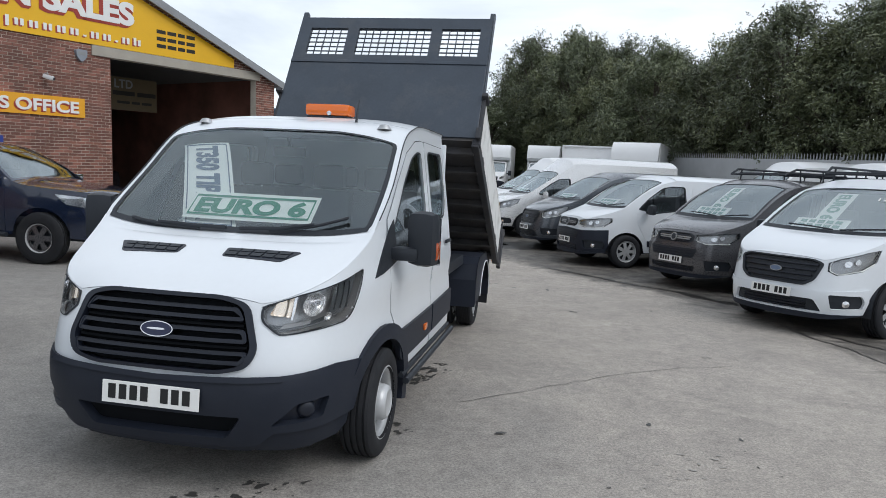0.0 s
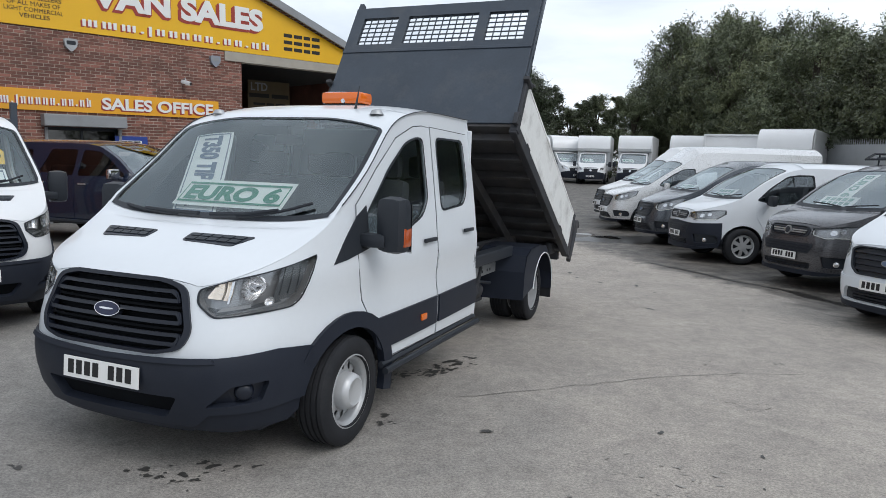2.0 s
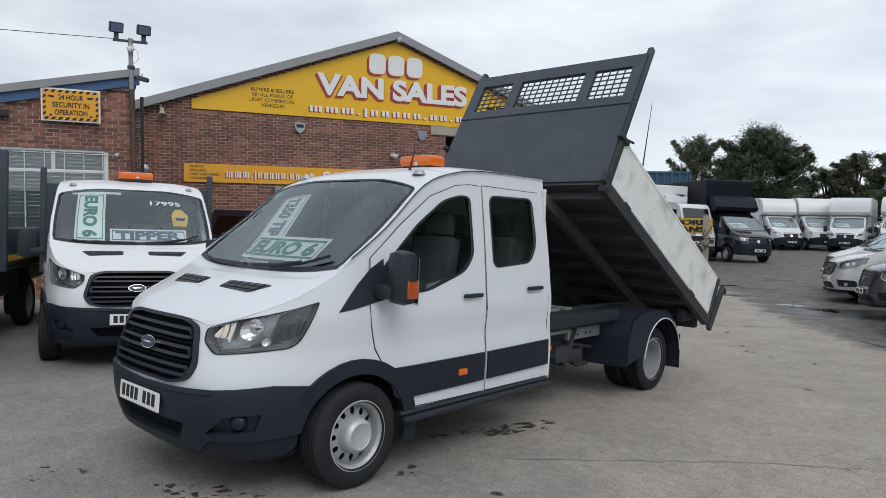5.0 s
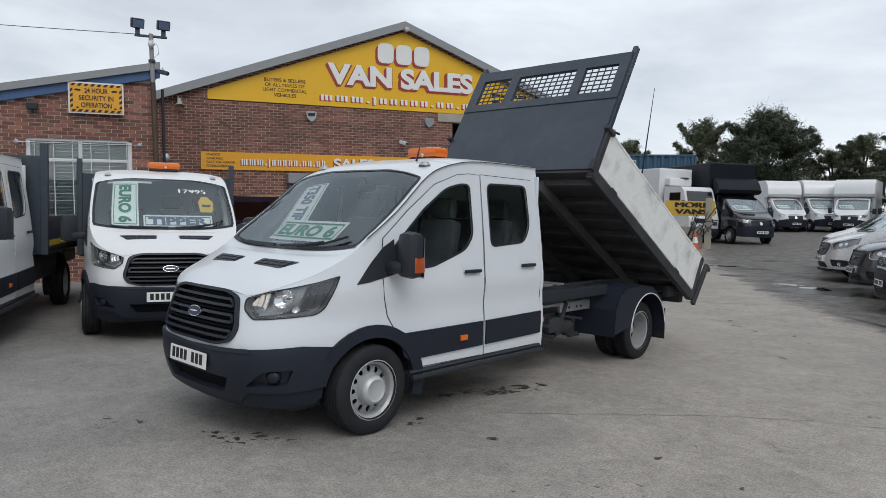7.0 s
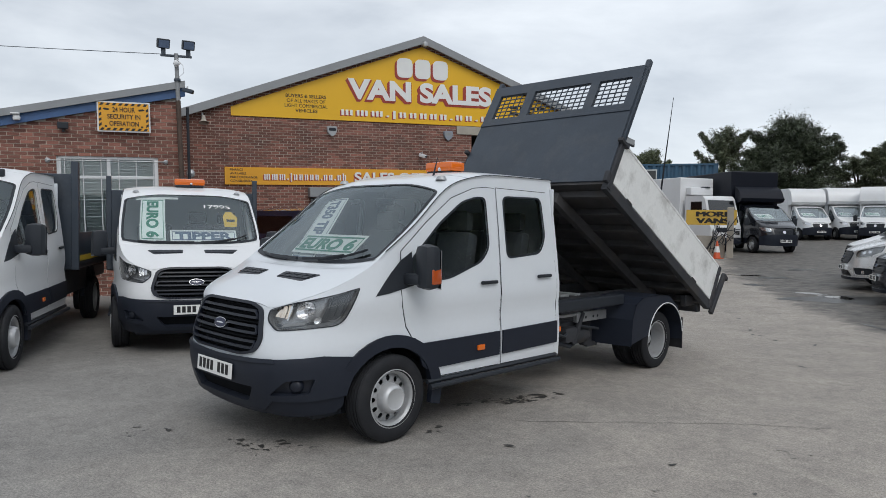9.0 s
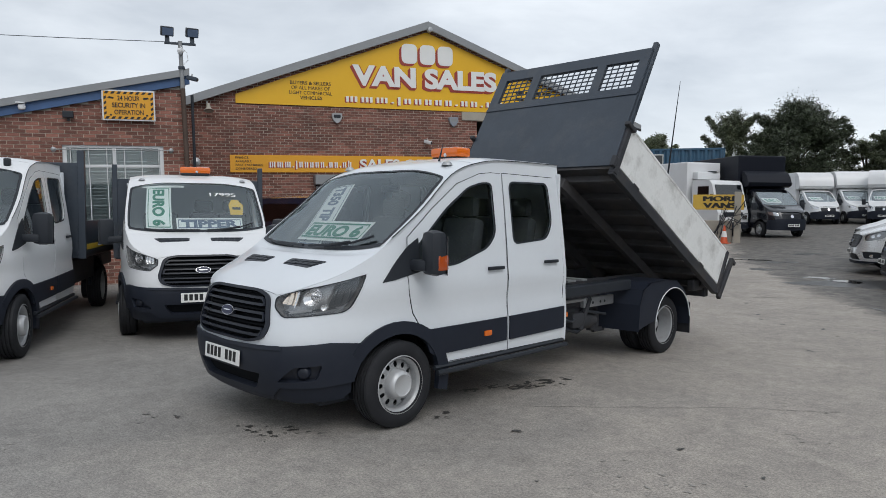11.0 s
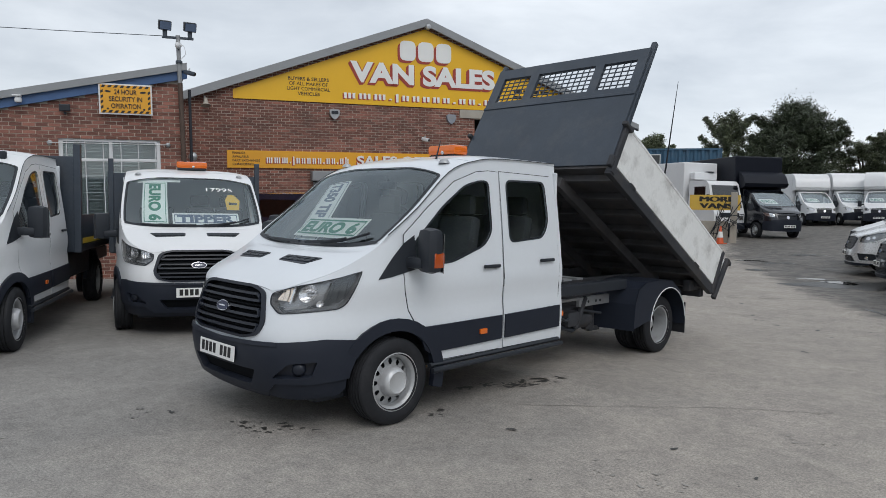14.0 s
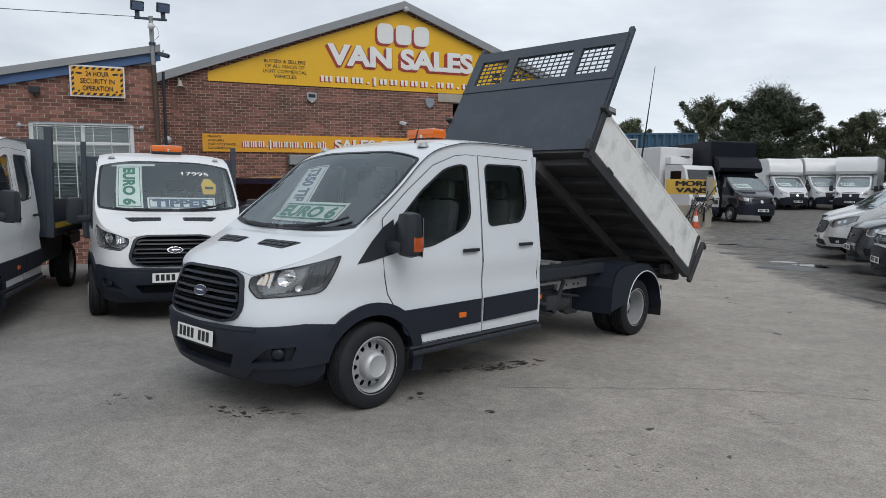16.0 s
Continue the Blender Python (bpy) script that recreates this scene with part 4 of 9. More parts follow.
for u, g in ((-1.84, 1), (-1.16, -1)):
    cam_sign = [(u - g * 0.055, 3.875), (u - g * 0.02, 3.905), (u + g * 0.065, 3.89), (u + g * 0.06, 3.855), (u - g * 0.01, 3.862)]
    part("camera_symbol", patch(lambda a, z: (a, LF - 0.163, z), cam_sign[::g], step=9, thick=0.002), LETK, sec)
    part("padlock_symbol", patch(lambda a, z: (a, LF - 0.163, z), [(u - 0.022, 3.515), (u + 0.022, 3.515), (u + 0.018, 3.55), (u - 0.018, 3.55)], step=9, thick=0.002), LETK, sec)

fl = thing("floodlight", "small floodlight on the office wall", "lamp", BM)
part("body", B().box((-2.62, LF - 0.12, 3.52), (0.20, 0.08, 0.14), 0.02), BLACKPL, fl)
part("bracket", B().box((-2.62, LF - 0.05, 3.42), (0.04, 0.10, 0.05)), BLACKPL, fl)
dm = thing("dome_camera", "white dome camera under the office verge", "camera", BM)
part("hood", B().box((-3.42, LF - 0.22, 3.70), (0.15, 0.18, 0.03), 0.01), UPVC, dm)
part("dome", B().lathe([(0.0, -0.07), (0.05, -0.05), (0.07, 0.0), (0.06, 0.05), (0.0, 0.06)], 16, Matrix.Translation((-3.40, LF - 0.22, 3.63)) @ pose(0, 0, 0, 0, 90, 0)), UPVC, dm, smooth=True)

pl = thing("floodlight_pole", "grey steel pole with twin floodlights at the office corner", "lamp post", BM)
pu, py = -0.36, LF - 0.16
part("pole", B().tube([(pu - 0.085, py, 4.05), (pu - 0.10, py, 5.10)], 0.045, 10), FASCIA, pl, "galvanised upper tube", smooth=True)
part("pole_foot", B().tube([(pu - 0.10, py, -0.3), (pu - 0.05, py, 2.0), (pu - 0.085, py, 4.12)], 0.052, 10), mat("rusty_brown_steel", (0.085, 0.058, 0.045), 0.7, 0.2, var=0.4, scale=3, fine=30, bump=0.2), pl, "rusty brown lower tube", smooth=True)
part("clamp", B().lathe([(0.066, -0.03), (0.07, 0.0), (0.066, 0.03)], 14, Matrix.Translation((pu - 0.092, py, 4.55)) @ pose(0, 0, 0, 0, -90, 0)), STEELG, pl)
part("crossbar", B().box((pu - 0.10, py, 5.05), (0.62, 0.05, 0.05), 0.01).box((pu - 0.35, py, 5.12), (0.09, 0.06, 0.14), 0.01).box((pu + 0.14, py, 5.12), (0.09, 0.06, 0.14), 0.01), STEELG, pl)
for du in (-0.27, 0.22):
    fb = part("flood_lamp", B().box((0, 0, 0), (0.25, 0.13, 0.19), 0.02, Matrix.Translation((pu - 0.08 + du, py - 0.05, 5.28)) @ pose(0, 0, 0, 18, 0, 10)), BLACKPL, pl)
    part("lamp_glass", B().box((0, -0.070, 0), (0.21, 0.008, 0.15), 0, Matrix.Translation((pu - 0.08 + du, py - 0.05, 5.28)) @ pose(0, 0, 0, 18, 0, 10)), BLUEP, fb)
part("junction_box", B().lathe([(0.0, -0.07), (0.06, -0.05), (0.075, 0), (0.0, 0.08)], 14, Matrix.Translation((pu - 0.10, py - 0.08, 4.88))), UPVC, pl, smooth=True)
part("cable_loop", B().tube([(pu - 0.10, py - 0.07, 4.98), (pu + 0.02, py - 0.1, 4.85), (pu + 0.04, py - 0.1, 4.70), (pu - 0.06, py - 0.06, 4.60)], 0.008, 6), UPVC, pl, smooth=True)
cctv(pu + 0.10, py - 0.02, 4.40, 62, 0.9, True)
solid("drainpipe", B().tube([(-0.26, LF - 0.08, -0.4), (-0.26, LF - 0.08, 4.0)], 0.032, 10), BLACKPL, "black drainpipe at the wall's corner", "pipe", "structure", BM, True)
cb = thing("overhead_cable", "thin grey cable strung to the lamp post", "cable", BM)
part("wire", B().tube([(pu - 0.4 - 12 * t, py, 5.07 - 0.15 * math.sin(math.pi * t) + 0.1 * t) for t in [i / 12 for i in range(13)]], 0.007, 6), STEELG, cb, smooth=True)
wm = thing("wall_lamp", "round white bulkhead lamp on the shaded return wall", "lamp", BM)
part("body", B().lathe([(0.0, -0.1), (0.08, -0.07), (0.10, 0.0), (0.10, 0.04), (0.0, 0.05)], 16, Matrix.Translation((-0.20, LF + 0.4, 2.62)) @ pose(0, 0, 0, 0, 0, 90)), GALV, wm, smooth=True)

# ---- trees ----
LEAF = mat("dark_green_leaves", (0.100, 0.118, 0.062), 0.5, var=0.55, scale=0.5, fine=3, island=0.6, rand=0.25)
LEAF2 = mat("mid_green_leaves", (0.125, 0.140, 0.068), 0.5, var=0.5, scale=0.5, fine=3, island=0.6, rand=0.25)
LEAF3 = mat("deep_green_leaves", (0.058, 0.075, 0.040), 0.55, var=0.55, scale=0.5, fine=3, island=0.6, rand=0.25)
BARK = mat("grey_brown_bark", (0.07, 0.058, 0.045), 0.9, var=0.35, scale=6, fine=40, bump=0.4)


def tree(seed, h, r, leaf, clumps=70, per=120, low=0.12, size=0.20, bulk=0.34, shoots=0):
    """A broadleaf tree: tapered trunk and limbs, and a crown of many small leaf sprays in uneven clumps."""
    rnd = random.Random(seed)
    t = thing("tree", "tall dark green broadleaf tree beyond the fence", "tree", group="trees round the yard")
    b = B()
    top = Vector((rnd.uniform(-0.3, 0.3), rnd.uniform(-0.3, 0.3), h * 0.78))
    b.tube([(0, 0, -0.4), tuple(top * 0.35 + Vector((0.1, 0, 0))), tuple(top * 0.7), tuple(top)], [0.24, 0.18, 0.11, 0.03], 8)
    cents = []
    for i in range(clumps):
        zc = h * (low + (0.97 - low) * (i + 0.5) / clumps)
        f = (zc / h - low) / (1 - low)
        wide = r * (0.62 + 0.55 * math.sin(math.pi * min(1, f * 0.85 + 0.1))) * (1.0 if f < 0.7 else 1.0 - 0.75 * (f - 0.7) / 0.3)
        a = rnd.uniform(0, 6.283)
        d = wide * math.sqrt(rnd.uniform(0.12, 1.0)) * rnd.uniform(0.75, 1.15)
        cents.append((Vector((d * math.cos(a), d * math.sin(a), zc + rnd.uniform(-0.3, 0.3))), rnd.uniform(0.45, 1.0) * r * bulk))
        if i % 4 == 0:
            s = top * min(0.95, max(0.2, zc / h * 0.8))
            b.tube([tuple(s), tuple(s.lerp(cents[-1][0], 0.55) + Vector((0, 0, 0.2))), tuple(cents[-1][0])], [0.07, 0.045, 0.012], 5)
    for i in range(shoots):
        a, f = rnd.uniform(0, 6.283), rnd.uniform(0.35, 0.88)
        wide = r * (1.25 - 0.95 * max(0, f - 0.35))
        p0 = Vector((0.5 * wide * math.cos(a), 0.5 * wide * math.sin(a), h * f))
        p1 = p0 + Vector((0.75 * wide * math.cos(a), 0.75 * wide * math.sin(a), h * rnd.uniform(0.04, 0.17)))
        b.tube([tuple(p0 * 0.6 + Vector((0, 0, h * f * 0.4))), tuple(p0), tuple(p1)], [0.06, 0.04, 0.01], 5)
        for k in range(5):
            cents.append((p0.lerp(p1, k / 4.5), (0.62 - 0.09 * k) * r * bulk))
    part("trunk", b, BARK, t, smooth=True)
    lf = B()
    V, F = lf.v, lf.f
    for c, cr in cents:
        out = Vector((c.x, c.y, 0)) / max(0.4, r)
        for _ in range(per // 10):
            q = Vector((rnd.gauss(0, 1), rnd.gauss(0, 1), rnd.gauss(0, 0.8))).normalized() * cr * (rnd.random() ** 0.6) * 0.8
            d = (q.normalized() * 0.7 + out * 0.6 + Vector((rnd.gauss(0, 0.35), rnd.gauss(0, 0.35), rnd.gauss(0.3, 0.35)))).normalized()
            ln = cr * rnd.uniform(0.35, 0.95)
            for j in range(10):
                p = c + q + d * ln * (j / 9) + Vector((rnd.gauss(0, 1), rnd.gauss(0, 1), rnd.gauss(0, 1) - 0.3 * j / 9)) * size * 0.55
                n = (d * 0.5 + Vector((rnd.uniform(-1, 1), rnd.uniform(-1, 1), rnd.uniform(-0.2, 1.2)))).normalized()
                e = n.orthogonal().normalized()
                g = n.cross(e)
                a = rnd.uniform(0, 6.28)
                e, g = e * math.cos(a) + g * math.sin(a), g * math.cos(a) - e * math.sin(a)
                s = size * rnd.uniform(0.55, 1.2)
                k = len(V)
                V += [tuple(p - e * s * 0.8), tuple(p + g * s * 0.55), tuple(p + e * s)]
                F.append((k, k + 1, k + 2))
    part("crown", lf, leaf, t)
    return t


rt = random.Random(21)
base = [tree(k + 1, 8.0, r0, lf0, 120, 300, 0.08, 0.10) for k, (r0, lf0) in enumerate(((2.3, LEAF), (2.1, LEAF2), (2.5, LEAF), (2.2, LEAF2)))]


def skyline(s):
    """How tall the trees stand along the fence."""
    return lerp_in([-4, 17, 21, 25, 31, 35, 40, 44, 50, 56, 59, 62, 75], [10.3, 8.6, 7.6, 7.7, 8.2, 8.8, 9.9, 11.1, 11.7, 11.6, 11.0, 8.8, 9.0], s)


spots = []
for i in range(24):
    s = -2 + i * 2.62
    spots.append((15.7 + 2.3 - 0.373 * s + rt.uniform(-0.6, 0.6), 9.9 + 0.9 + 0.928 * s + rt.uniform(-0.5, 0.5), i % 4, skyline(s) / 8.5 * rt.uniform(0.86, 1.02)))
for i in range(15):
    s = -1 + i * 4.2
    spots.append((15.7 + 4.6 - 0.373 * s + rt.uniform(-0.6, 0.6), 9.9 + 2.0 + 0.928 * s, (i + 2) % 4, skyline(s) / 8.5 * rt.uniform(0.92, 1.05)))
used = set()
for x, y, k, sc in spots:
    w = 1.0 + 0.45 * (sc - 1)
    m = pose(x, y, ground_z(x, y), 0, 0, rt.uniform(0, 360)) @ Matrix.Diagonal((w, w, sc, 1))
    if k not in used:
        used.add(k)
        base[k].matrix_basis = m
    else:
        copy_thing(base[k], m)
far_a = tree(11, 9.8, 2.45, LEAF3, 170, 520, 0.03, 0.10, 0.40, 34)
far_a.matrix_basis = pose(-12.9, 50.6, 0.6, 0, 0, 20) @ Matrix.Diagonal((1.12, 1.12, 0.90, 1))
far_b = tree(12, 8.6, 1.75, LEAF, 90, 380, 0.05, 0.10, 0.38, 16)
far_b.matrix_basis = pose(-17.6, 50.2, 0.6)
for x, y, t, k in ((-7.6, 55, 70, 0.82), (-4.4, 53, 170, 0.80), (-10.2, 57, 250, 0.72), (-29.0, 60, 120, 0.95), (-33.0, 60, 200, 0.9), (-1.0, 55, 30, 0.85), (2.5, 54, 300, 0.9), (6.0, 52, 140, 0.95)):
    copy_thing(far_b, pose(x, y, 0.9, 0, 0, t) @ Matrix.Diagonal((1, 1, k, 1)))

# ---- vehicles: local origin on the ground under the front axle, nose towards -y ----
class Shell:
    """A vehicle's skin as two sheets: the belt runs round nose and flanks (q along it, z up), the top runs over bonnet, screen and roof."""

    def __init__(s, plan, sc, sb, mid, edge, crown=3.2):
        s.crown = crown
        d = []
        for i in range(len(plan) - 1):
            p = [Vector(plan[max(0, min(len(plan) - 1, k))]) for k in (i - 1, i, i + 1, i + 2)]
            for j in range(24):
                t = j / 24
                d.append(0.5 * ((2 * p[1]) + (p[2] - p[0]) * t + (2 * p[0] - 5 * p[1] + 4 * p[2] - p[3]) * t * t + (3 * p[1] - p[0] - 3 * p[2] + p[3]) * t ** 3))
        d.append(Vector(plan[-1]))
        s.xs, s.ys = [p.x for p in d], [p.y for p in d]
        s.qs = [0.0]
        for a, c in zip(d, d[1:]):
            s.qs.append(s.qs[-1] + (c - a).length)
        s.sc, s.sb, s.nose = list(zip(*sc)), list(zip(*sb)), plan[0][1]
        s.mid, s.edge = mid, edge
        s.idx = list(range(len(mid)))
        s.cols = [[c[0] for c in mid], [c[1] for c in mid], [c[0] for c in edge], [c[1] for c in edge]]

    def belt(s, q, z):
        a = abs(q)
        x, y = lerp_in(s.qs, s.xs, a), lerp_in(s.qs, s.ys, a)
        if a > s.qs[-1]:
            y += a - s.qs[-1]
        fw = max(0.0, min(1.0, y / s.nose)) if y < 0 else 0.0
        return (math.copysign(x, q) * hermite(*s.sc, z), y + hermite(*s.sb, z) * fw, z)

    def qy(s, y):
        return lerp_in(s.ys, s.qs, y)

    def qx(s, x):
        return lerp_in(s.xs[:170], s.qs[:170], x)

    def rim(s, k):
        """The line where belt and top meet, as (q, z)."""
        return s.qy(hermite(s.idx, s.cols[2], k)), hermite(s.idx, s.cols[3], k)

    def top(s, a, k):
        cy, cz = hermite(s.idx, s.cols[0], k), hermite(s.idx, s.cols[1], k)
        ex, ey, ez = s.belt(*s.rim(k))
        t = abs(a)
        return (a * ex, cy + (ey - cy) * t ** 2.2, cz + (ez - cz) * t ** s.crown)

    def lip(s):
        """The bonnet's front edge as points of the belt, from one side to the other."""
        pts = []
        for i in range(-7, 8):
            x, y, z = s.top(i / 8, 0)
            pts.append((math.copysign(s.qx(abs(x)), i), z - 0.002))
        return pts

    def side(s, pts, sgn=1):
        return [(sgn * s.qy(y), z) for y, z in pts]

    def front(s, pts, sgn=1):
        return [(sgn * s.qx(x), z) for x, z in pts]


def shrink(loop, d):
    c = Vector((sum(p[0] for p in loop) / len(loop), sum(p[1] for p in loop) / len(loop)))
    return [tuple(Vector(p) + (c - Vector(p)).normalized() * d) for p in loop]


def ellipse(cx, cy, rx, ry, n=24):
    return [(cx + rx * math.cos(2 * math.pi * i / n), cy + ry * math.sin(2 * math.pi * i / n)) for i in range(n)]


def tyre(b, r, w, x, rim_r):
    """A tyre with rounded shoulders and tread grooves, its axle along x, middle at x."""
    h = w / 2
    pr = [(rim_r, x - h * 0.8), (rim_r + 0.02, x - h * 0.95), (rim_r + (r - rim_r) * 0.5, x - h * 1.02), (r - 0.025, x - h * 0.94), (r - 0.006, x - h * 0.8)]
    g = [-0.55, -0.18, 0.18, 0.55]
    for c in g:
        pr += [(r, x + h * (c - 0.07)), (r - 0.012, x + h * (c - 0.05)), (r - 0.012, x + h * (c + 0.05)), (r, x + h * (c + 0.07))]
    pr += [(r - 0.006, x + h * 0.8), (r - 0.025, x + h * 0.94), (rim_r + (r - rim_r) * 0.5, x + h * 1.02), (rim_r + 0.02, x + h * 0.95), (rim_r, x + h * 0.8)]
    return b.lathe(pr, 48)


WHEELS = {}


def wheel_again(key, parent, name, m):
    """A further wheel of a kind that was built before, on the same meshes."""
    wh = new(name)
    wh.parent, wh.matrix_basis = parent, m
    for o in WHEELS[key]:
        c = new(o.name.split(".")[0], o.data)
        c.parent = wh
        if "label" in o:
            tagged(c, o["label"])
    return wh


def steel_wheel(parent, x, y, z, sgn, r=0.324, w=0.20, dish=0.0, holes=12, name="wheel", cap=True):
    """A pressed steel wheel: tyre, slotted rim and domed hub cap; sgn +1 faces +x."""
    m = Matrix.Translation((x, y, z)) @ (pose(0, 0, 0, 0, 0, 180) if sgn < 0 else Matrix())
    key = (r, w, dish, holes, cap)
    if key in WHEELS:
        return wheel_again(key, parent, name, m)
    rr = 0.203
    wh = new(name)
    wh.parent, wh.matrix_basis = parent, m
    part("tyre", tyre(B(), r, w, 0.0, rr), RUBBER, wh, smooth=True, angle=30)
    o = w / 2
    rim = B().lathe([(rr + 0.008, o * 0.95), (rr + 0.016, o * 0.92), (rr + 0.010, o * 0.80), (rr - 0.012, o * 0.72), (rr - 0.022, o * 0.5 - dish), (rr - 0.022, -o * 0.9)], 40)
    part("rim", rim, STEELW, wh, smooth=True, angle=50)
    d0 = o * 0.12 - dish
    hl = []
    for i in range(holes):
        a = 2 * math.pi * i / holes
        c = Vector((0.146 * math.cos(a), 0.146 * math.sin(a)))
        e, g = c.normalized(), Vector((-math.sin(a), math.cos(a)))
        hl.append([tuple(c + e * 0.024 * math.cos(t) + g * 0.0185 * math.sin(t)) for t in [2 * math.pi * k / 10 for k in range(10)]])
    bulge = lambda u, v: (d0 + 0.030 * math.cos(min(1.57, math.hypot(u, v) / 0.2 * 1.4)) - (0.012 if math.hypot(u, v) > 0.172 else 0), u, v)
    part("wheel_disc", patch(bulge, ellipse(0, 0, rr - 0.021, rr - 0.021, 40), hl, step=0.035, thick=0.006), STEELW, wh, smooth=True, angle=50)
    part("brake_drum", B().lathe([(0.19, d0 - 0.05), (0.19, d0 - 0.12), (0.0, d0 - 0.12)], 20).lathe([(0.0, d0 - 0.05), (0.19, d0 - 0.05)], 20), BLACKPL, wh)
    if cap:
        part("hub_cap", B().lathe([(0.112, d0 + 0.008), (0.108, d0 + 0.070), (0.098, d0 + 0.096), (0.080, d0 + 0.106), (0.074, d0 + 0.101), (0.0, d0 + 0.105)], 32), HUBW, wh, "domed silver hub cap", smooth=True, angle=50)
    else:
        part("hub", B().lathe([(0.075, d0 + 0.01), (0.07, d0 + 0.08), (0.05, d0 + 0.10), (0.0, d0 + 0.10)], 20), STEELW, wh, smooth=True)
        for i in range(6):
            a = 2 * math.pi * i / 6
            part("wheel_nut", B().lathe([(0.014, d0 + 0.01), (0.014, d0 + 0.05), (0.0, d0 + 0.052)], 6, Matrix.Translation((0, 0.10 * math.cos(a), 0.10 * math.sin(a)))), GALV, wh)
    WHEELS[key] = list(wh.children)
    return wh


def board(parent, shell, a0, a1, k0, k1, words, colour, name="price_card", turn=False, off=-0.03, label="", skew=0.0, size=0.62, border=None):
    """A printed card set behind the windscreen."""
    def mp(a, k):
        return shell.top(a + skew * (k - k0), k)
    cd = part(name, patch(mp, [(a0, k0), (a1, k0), (a1, k1), (a0, k1)], step=0.12, off=off), CARD, parent, label)
    b = B()
    ca, ck = (a0 + a1) / 2, (k0 + k1) / 2
    wide, high = (a1 - a0), (k1 - k0)
    if not words:
        tb = B()
        rows = 2 if high > 0.3 else 1
        for r in range(rows):
            for i in range(5):
                x0 = -wide * 0.40 + i * wide * 0.165
                y0 = -high * 0.16 + (r - (rows - 1) / 2) * high * 0.42
                o = len(tb.v)
                x1, y1 = x0 + wide * 0.125, y0 + high * (0.30 if rows > 1 else 0.34)
                tb.v += [(x0, y0, 0), (x1, y0, 0), (x1, y1, 0), (x0, y1, 0)]
                tb.f.append((o, o + 1, o + 2, o + 3))
    else:
        tb = letters(words, (high if turn else wide) * 0.86, (wide if turn else high) * size, 0.0, 0.05)
    for x, y, z in tb.v:
        a, k = (ca + y, ck - x) if turn else (ca + x, ck + y)
        p, q, r = Vector(mp(a, k)), Vector(mp(a + 0.01, k)), Vector(mp(a, k + 0.01))
        n = (q - p).cross(r - p).normalized()
        b.v.append(tuple(p + n * (off + 0.004)))
    b.f = tb.f
    part("print", b, colour, cd)
    if border:
        w1, w2, w3, w4 = 0.025, 0.035, 0.05, 0.06
        part("print_border", patch(mp, [(a0 + w1, k0 + w3), (a1 - w1, k0 + w3), (a1 - w1, k1 - w3), (a0 + w1, k1 - w3)], [[(a0 + w2, k0 + w4 + 0.02), (a1 - w2, k0 + w4 + 0.02), (a1 - w2, k1 - w4 - 0.02), (a0 + w2, k1 - w4 - 0.02)]], step=0.12, off=off + 0.004), border, cd)
    return cd


def number_plate(parent, o, ex, ez, w=0.52, h=0.111):
    """A white plate; its characters are plain bars."""
    m = plane_at(o, ex, ez)
    pl = part("number_plate", B().box((0, 0, 0), (w, h, 0.008), 0.003, m), PLATEW, parent, "white plate with black bars")
    k = w / 0.52
    for i in range(7):
        x = (-0.205 + i * 0.058 + (0.05 if i > 3 else 0)) * k
        part("plate_bar", B().box((x, 0.004, 0.005), (0.040 * k, h * 0.66, 0.002), 0, m), PLATEY, pl)


TRANSIT = Shell(
    plan=[(0, -0.875), (0.30, -0.865), (0.50, -0.828), (0.64, -0.757), (0.74, -0.64), (0.81, -0.475), (0.868, -0.25), (0.912, 0.0), (0.942, 0.35), (0.955, 1.0), (0.955, 2.10)],
    sc=[(0.30, 0.985), (0.55, 1.0), (0.73, 1.001), (0.86, 0.985), (1.04, 0.998), (1.15, 0.982), (1.3, 0.965), (1.6, 0.922), (2.0, 0.862), (2.12, 0.84)],
    sb=[(0.30, 0.02), (0.6, 0.0), (0.75, 0.01), (1.05, 0.11), (1.35, 0.23), (1.6, 0.3)],
    mid=[(-0.772, 1.045), (-0.645, 1.125), (-0.45, 1.203), (-0.28, 1.265), (-0.19, 1.30), (0.235, 1.64), (0.635, 1.945), (0.95, 2.045), (1.3, 2.088), (2.08, 2.085)],
    edge=[(-0.828, 1.012), (-0.70, 1.08), (-0.455, 1.17), (-0.22, 1.275), (-0.08, 1.355), (0.285, 1.607), (0.645, 1.895), (0.95, 2.0), (1.3, 2.037), (2.08, 2.037)], crown=4.2)


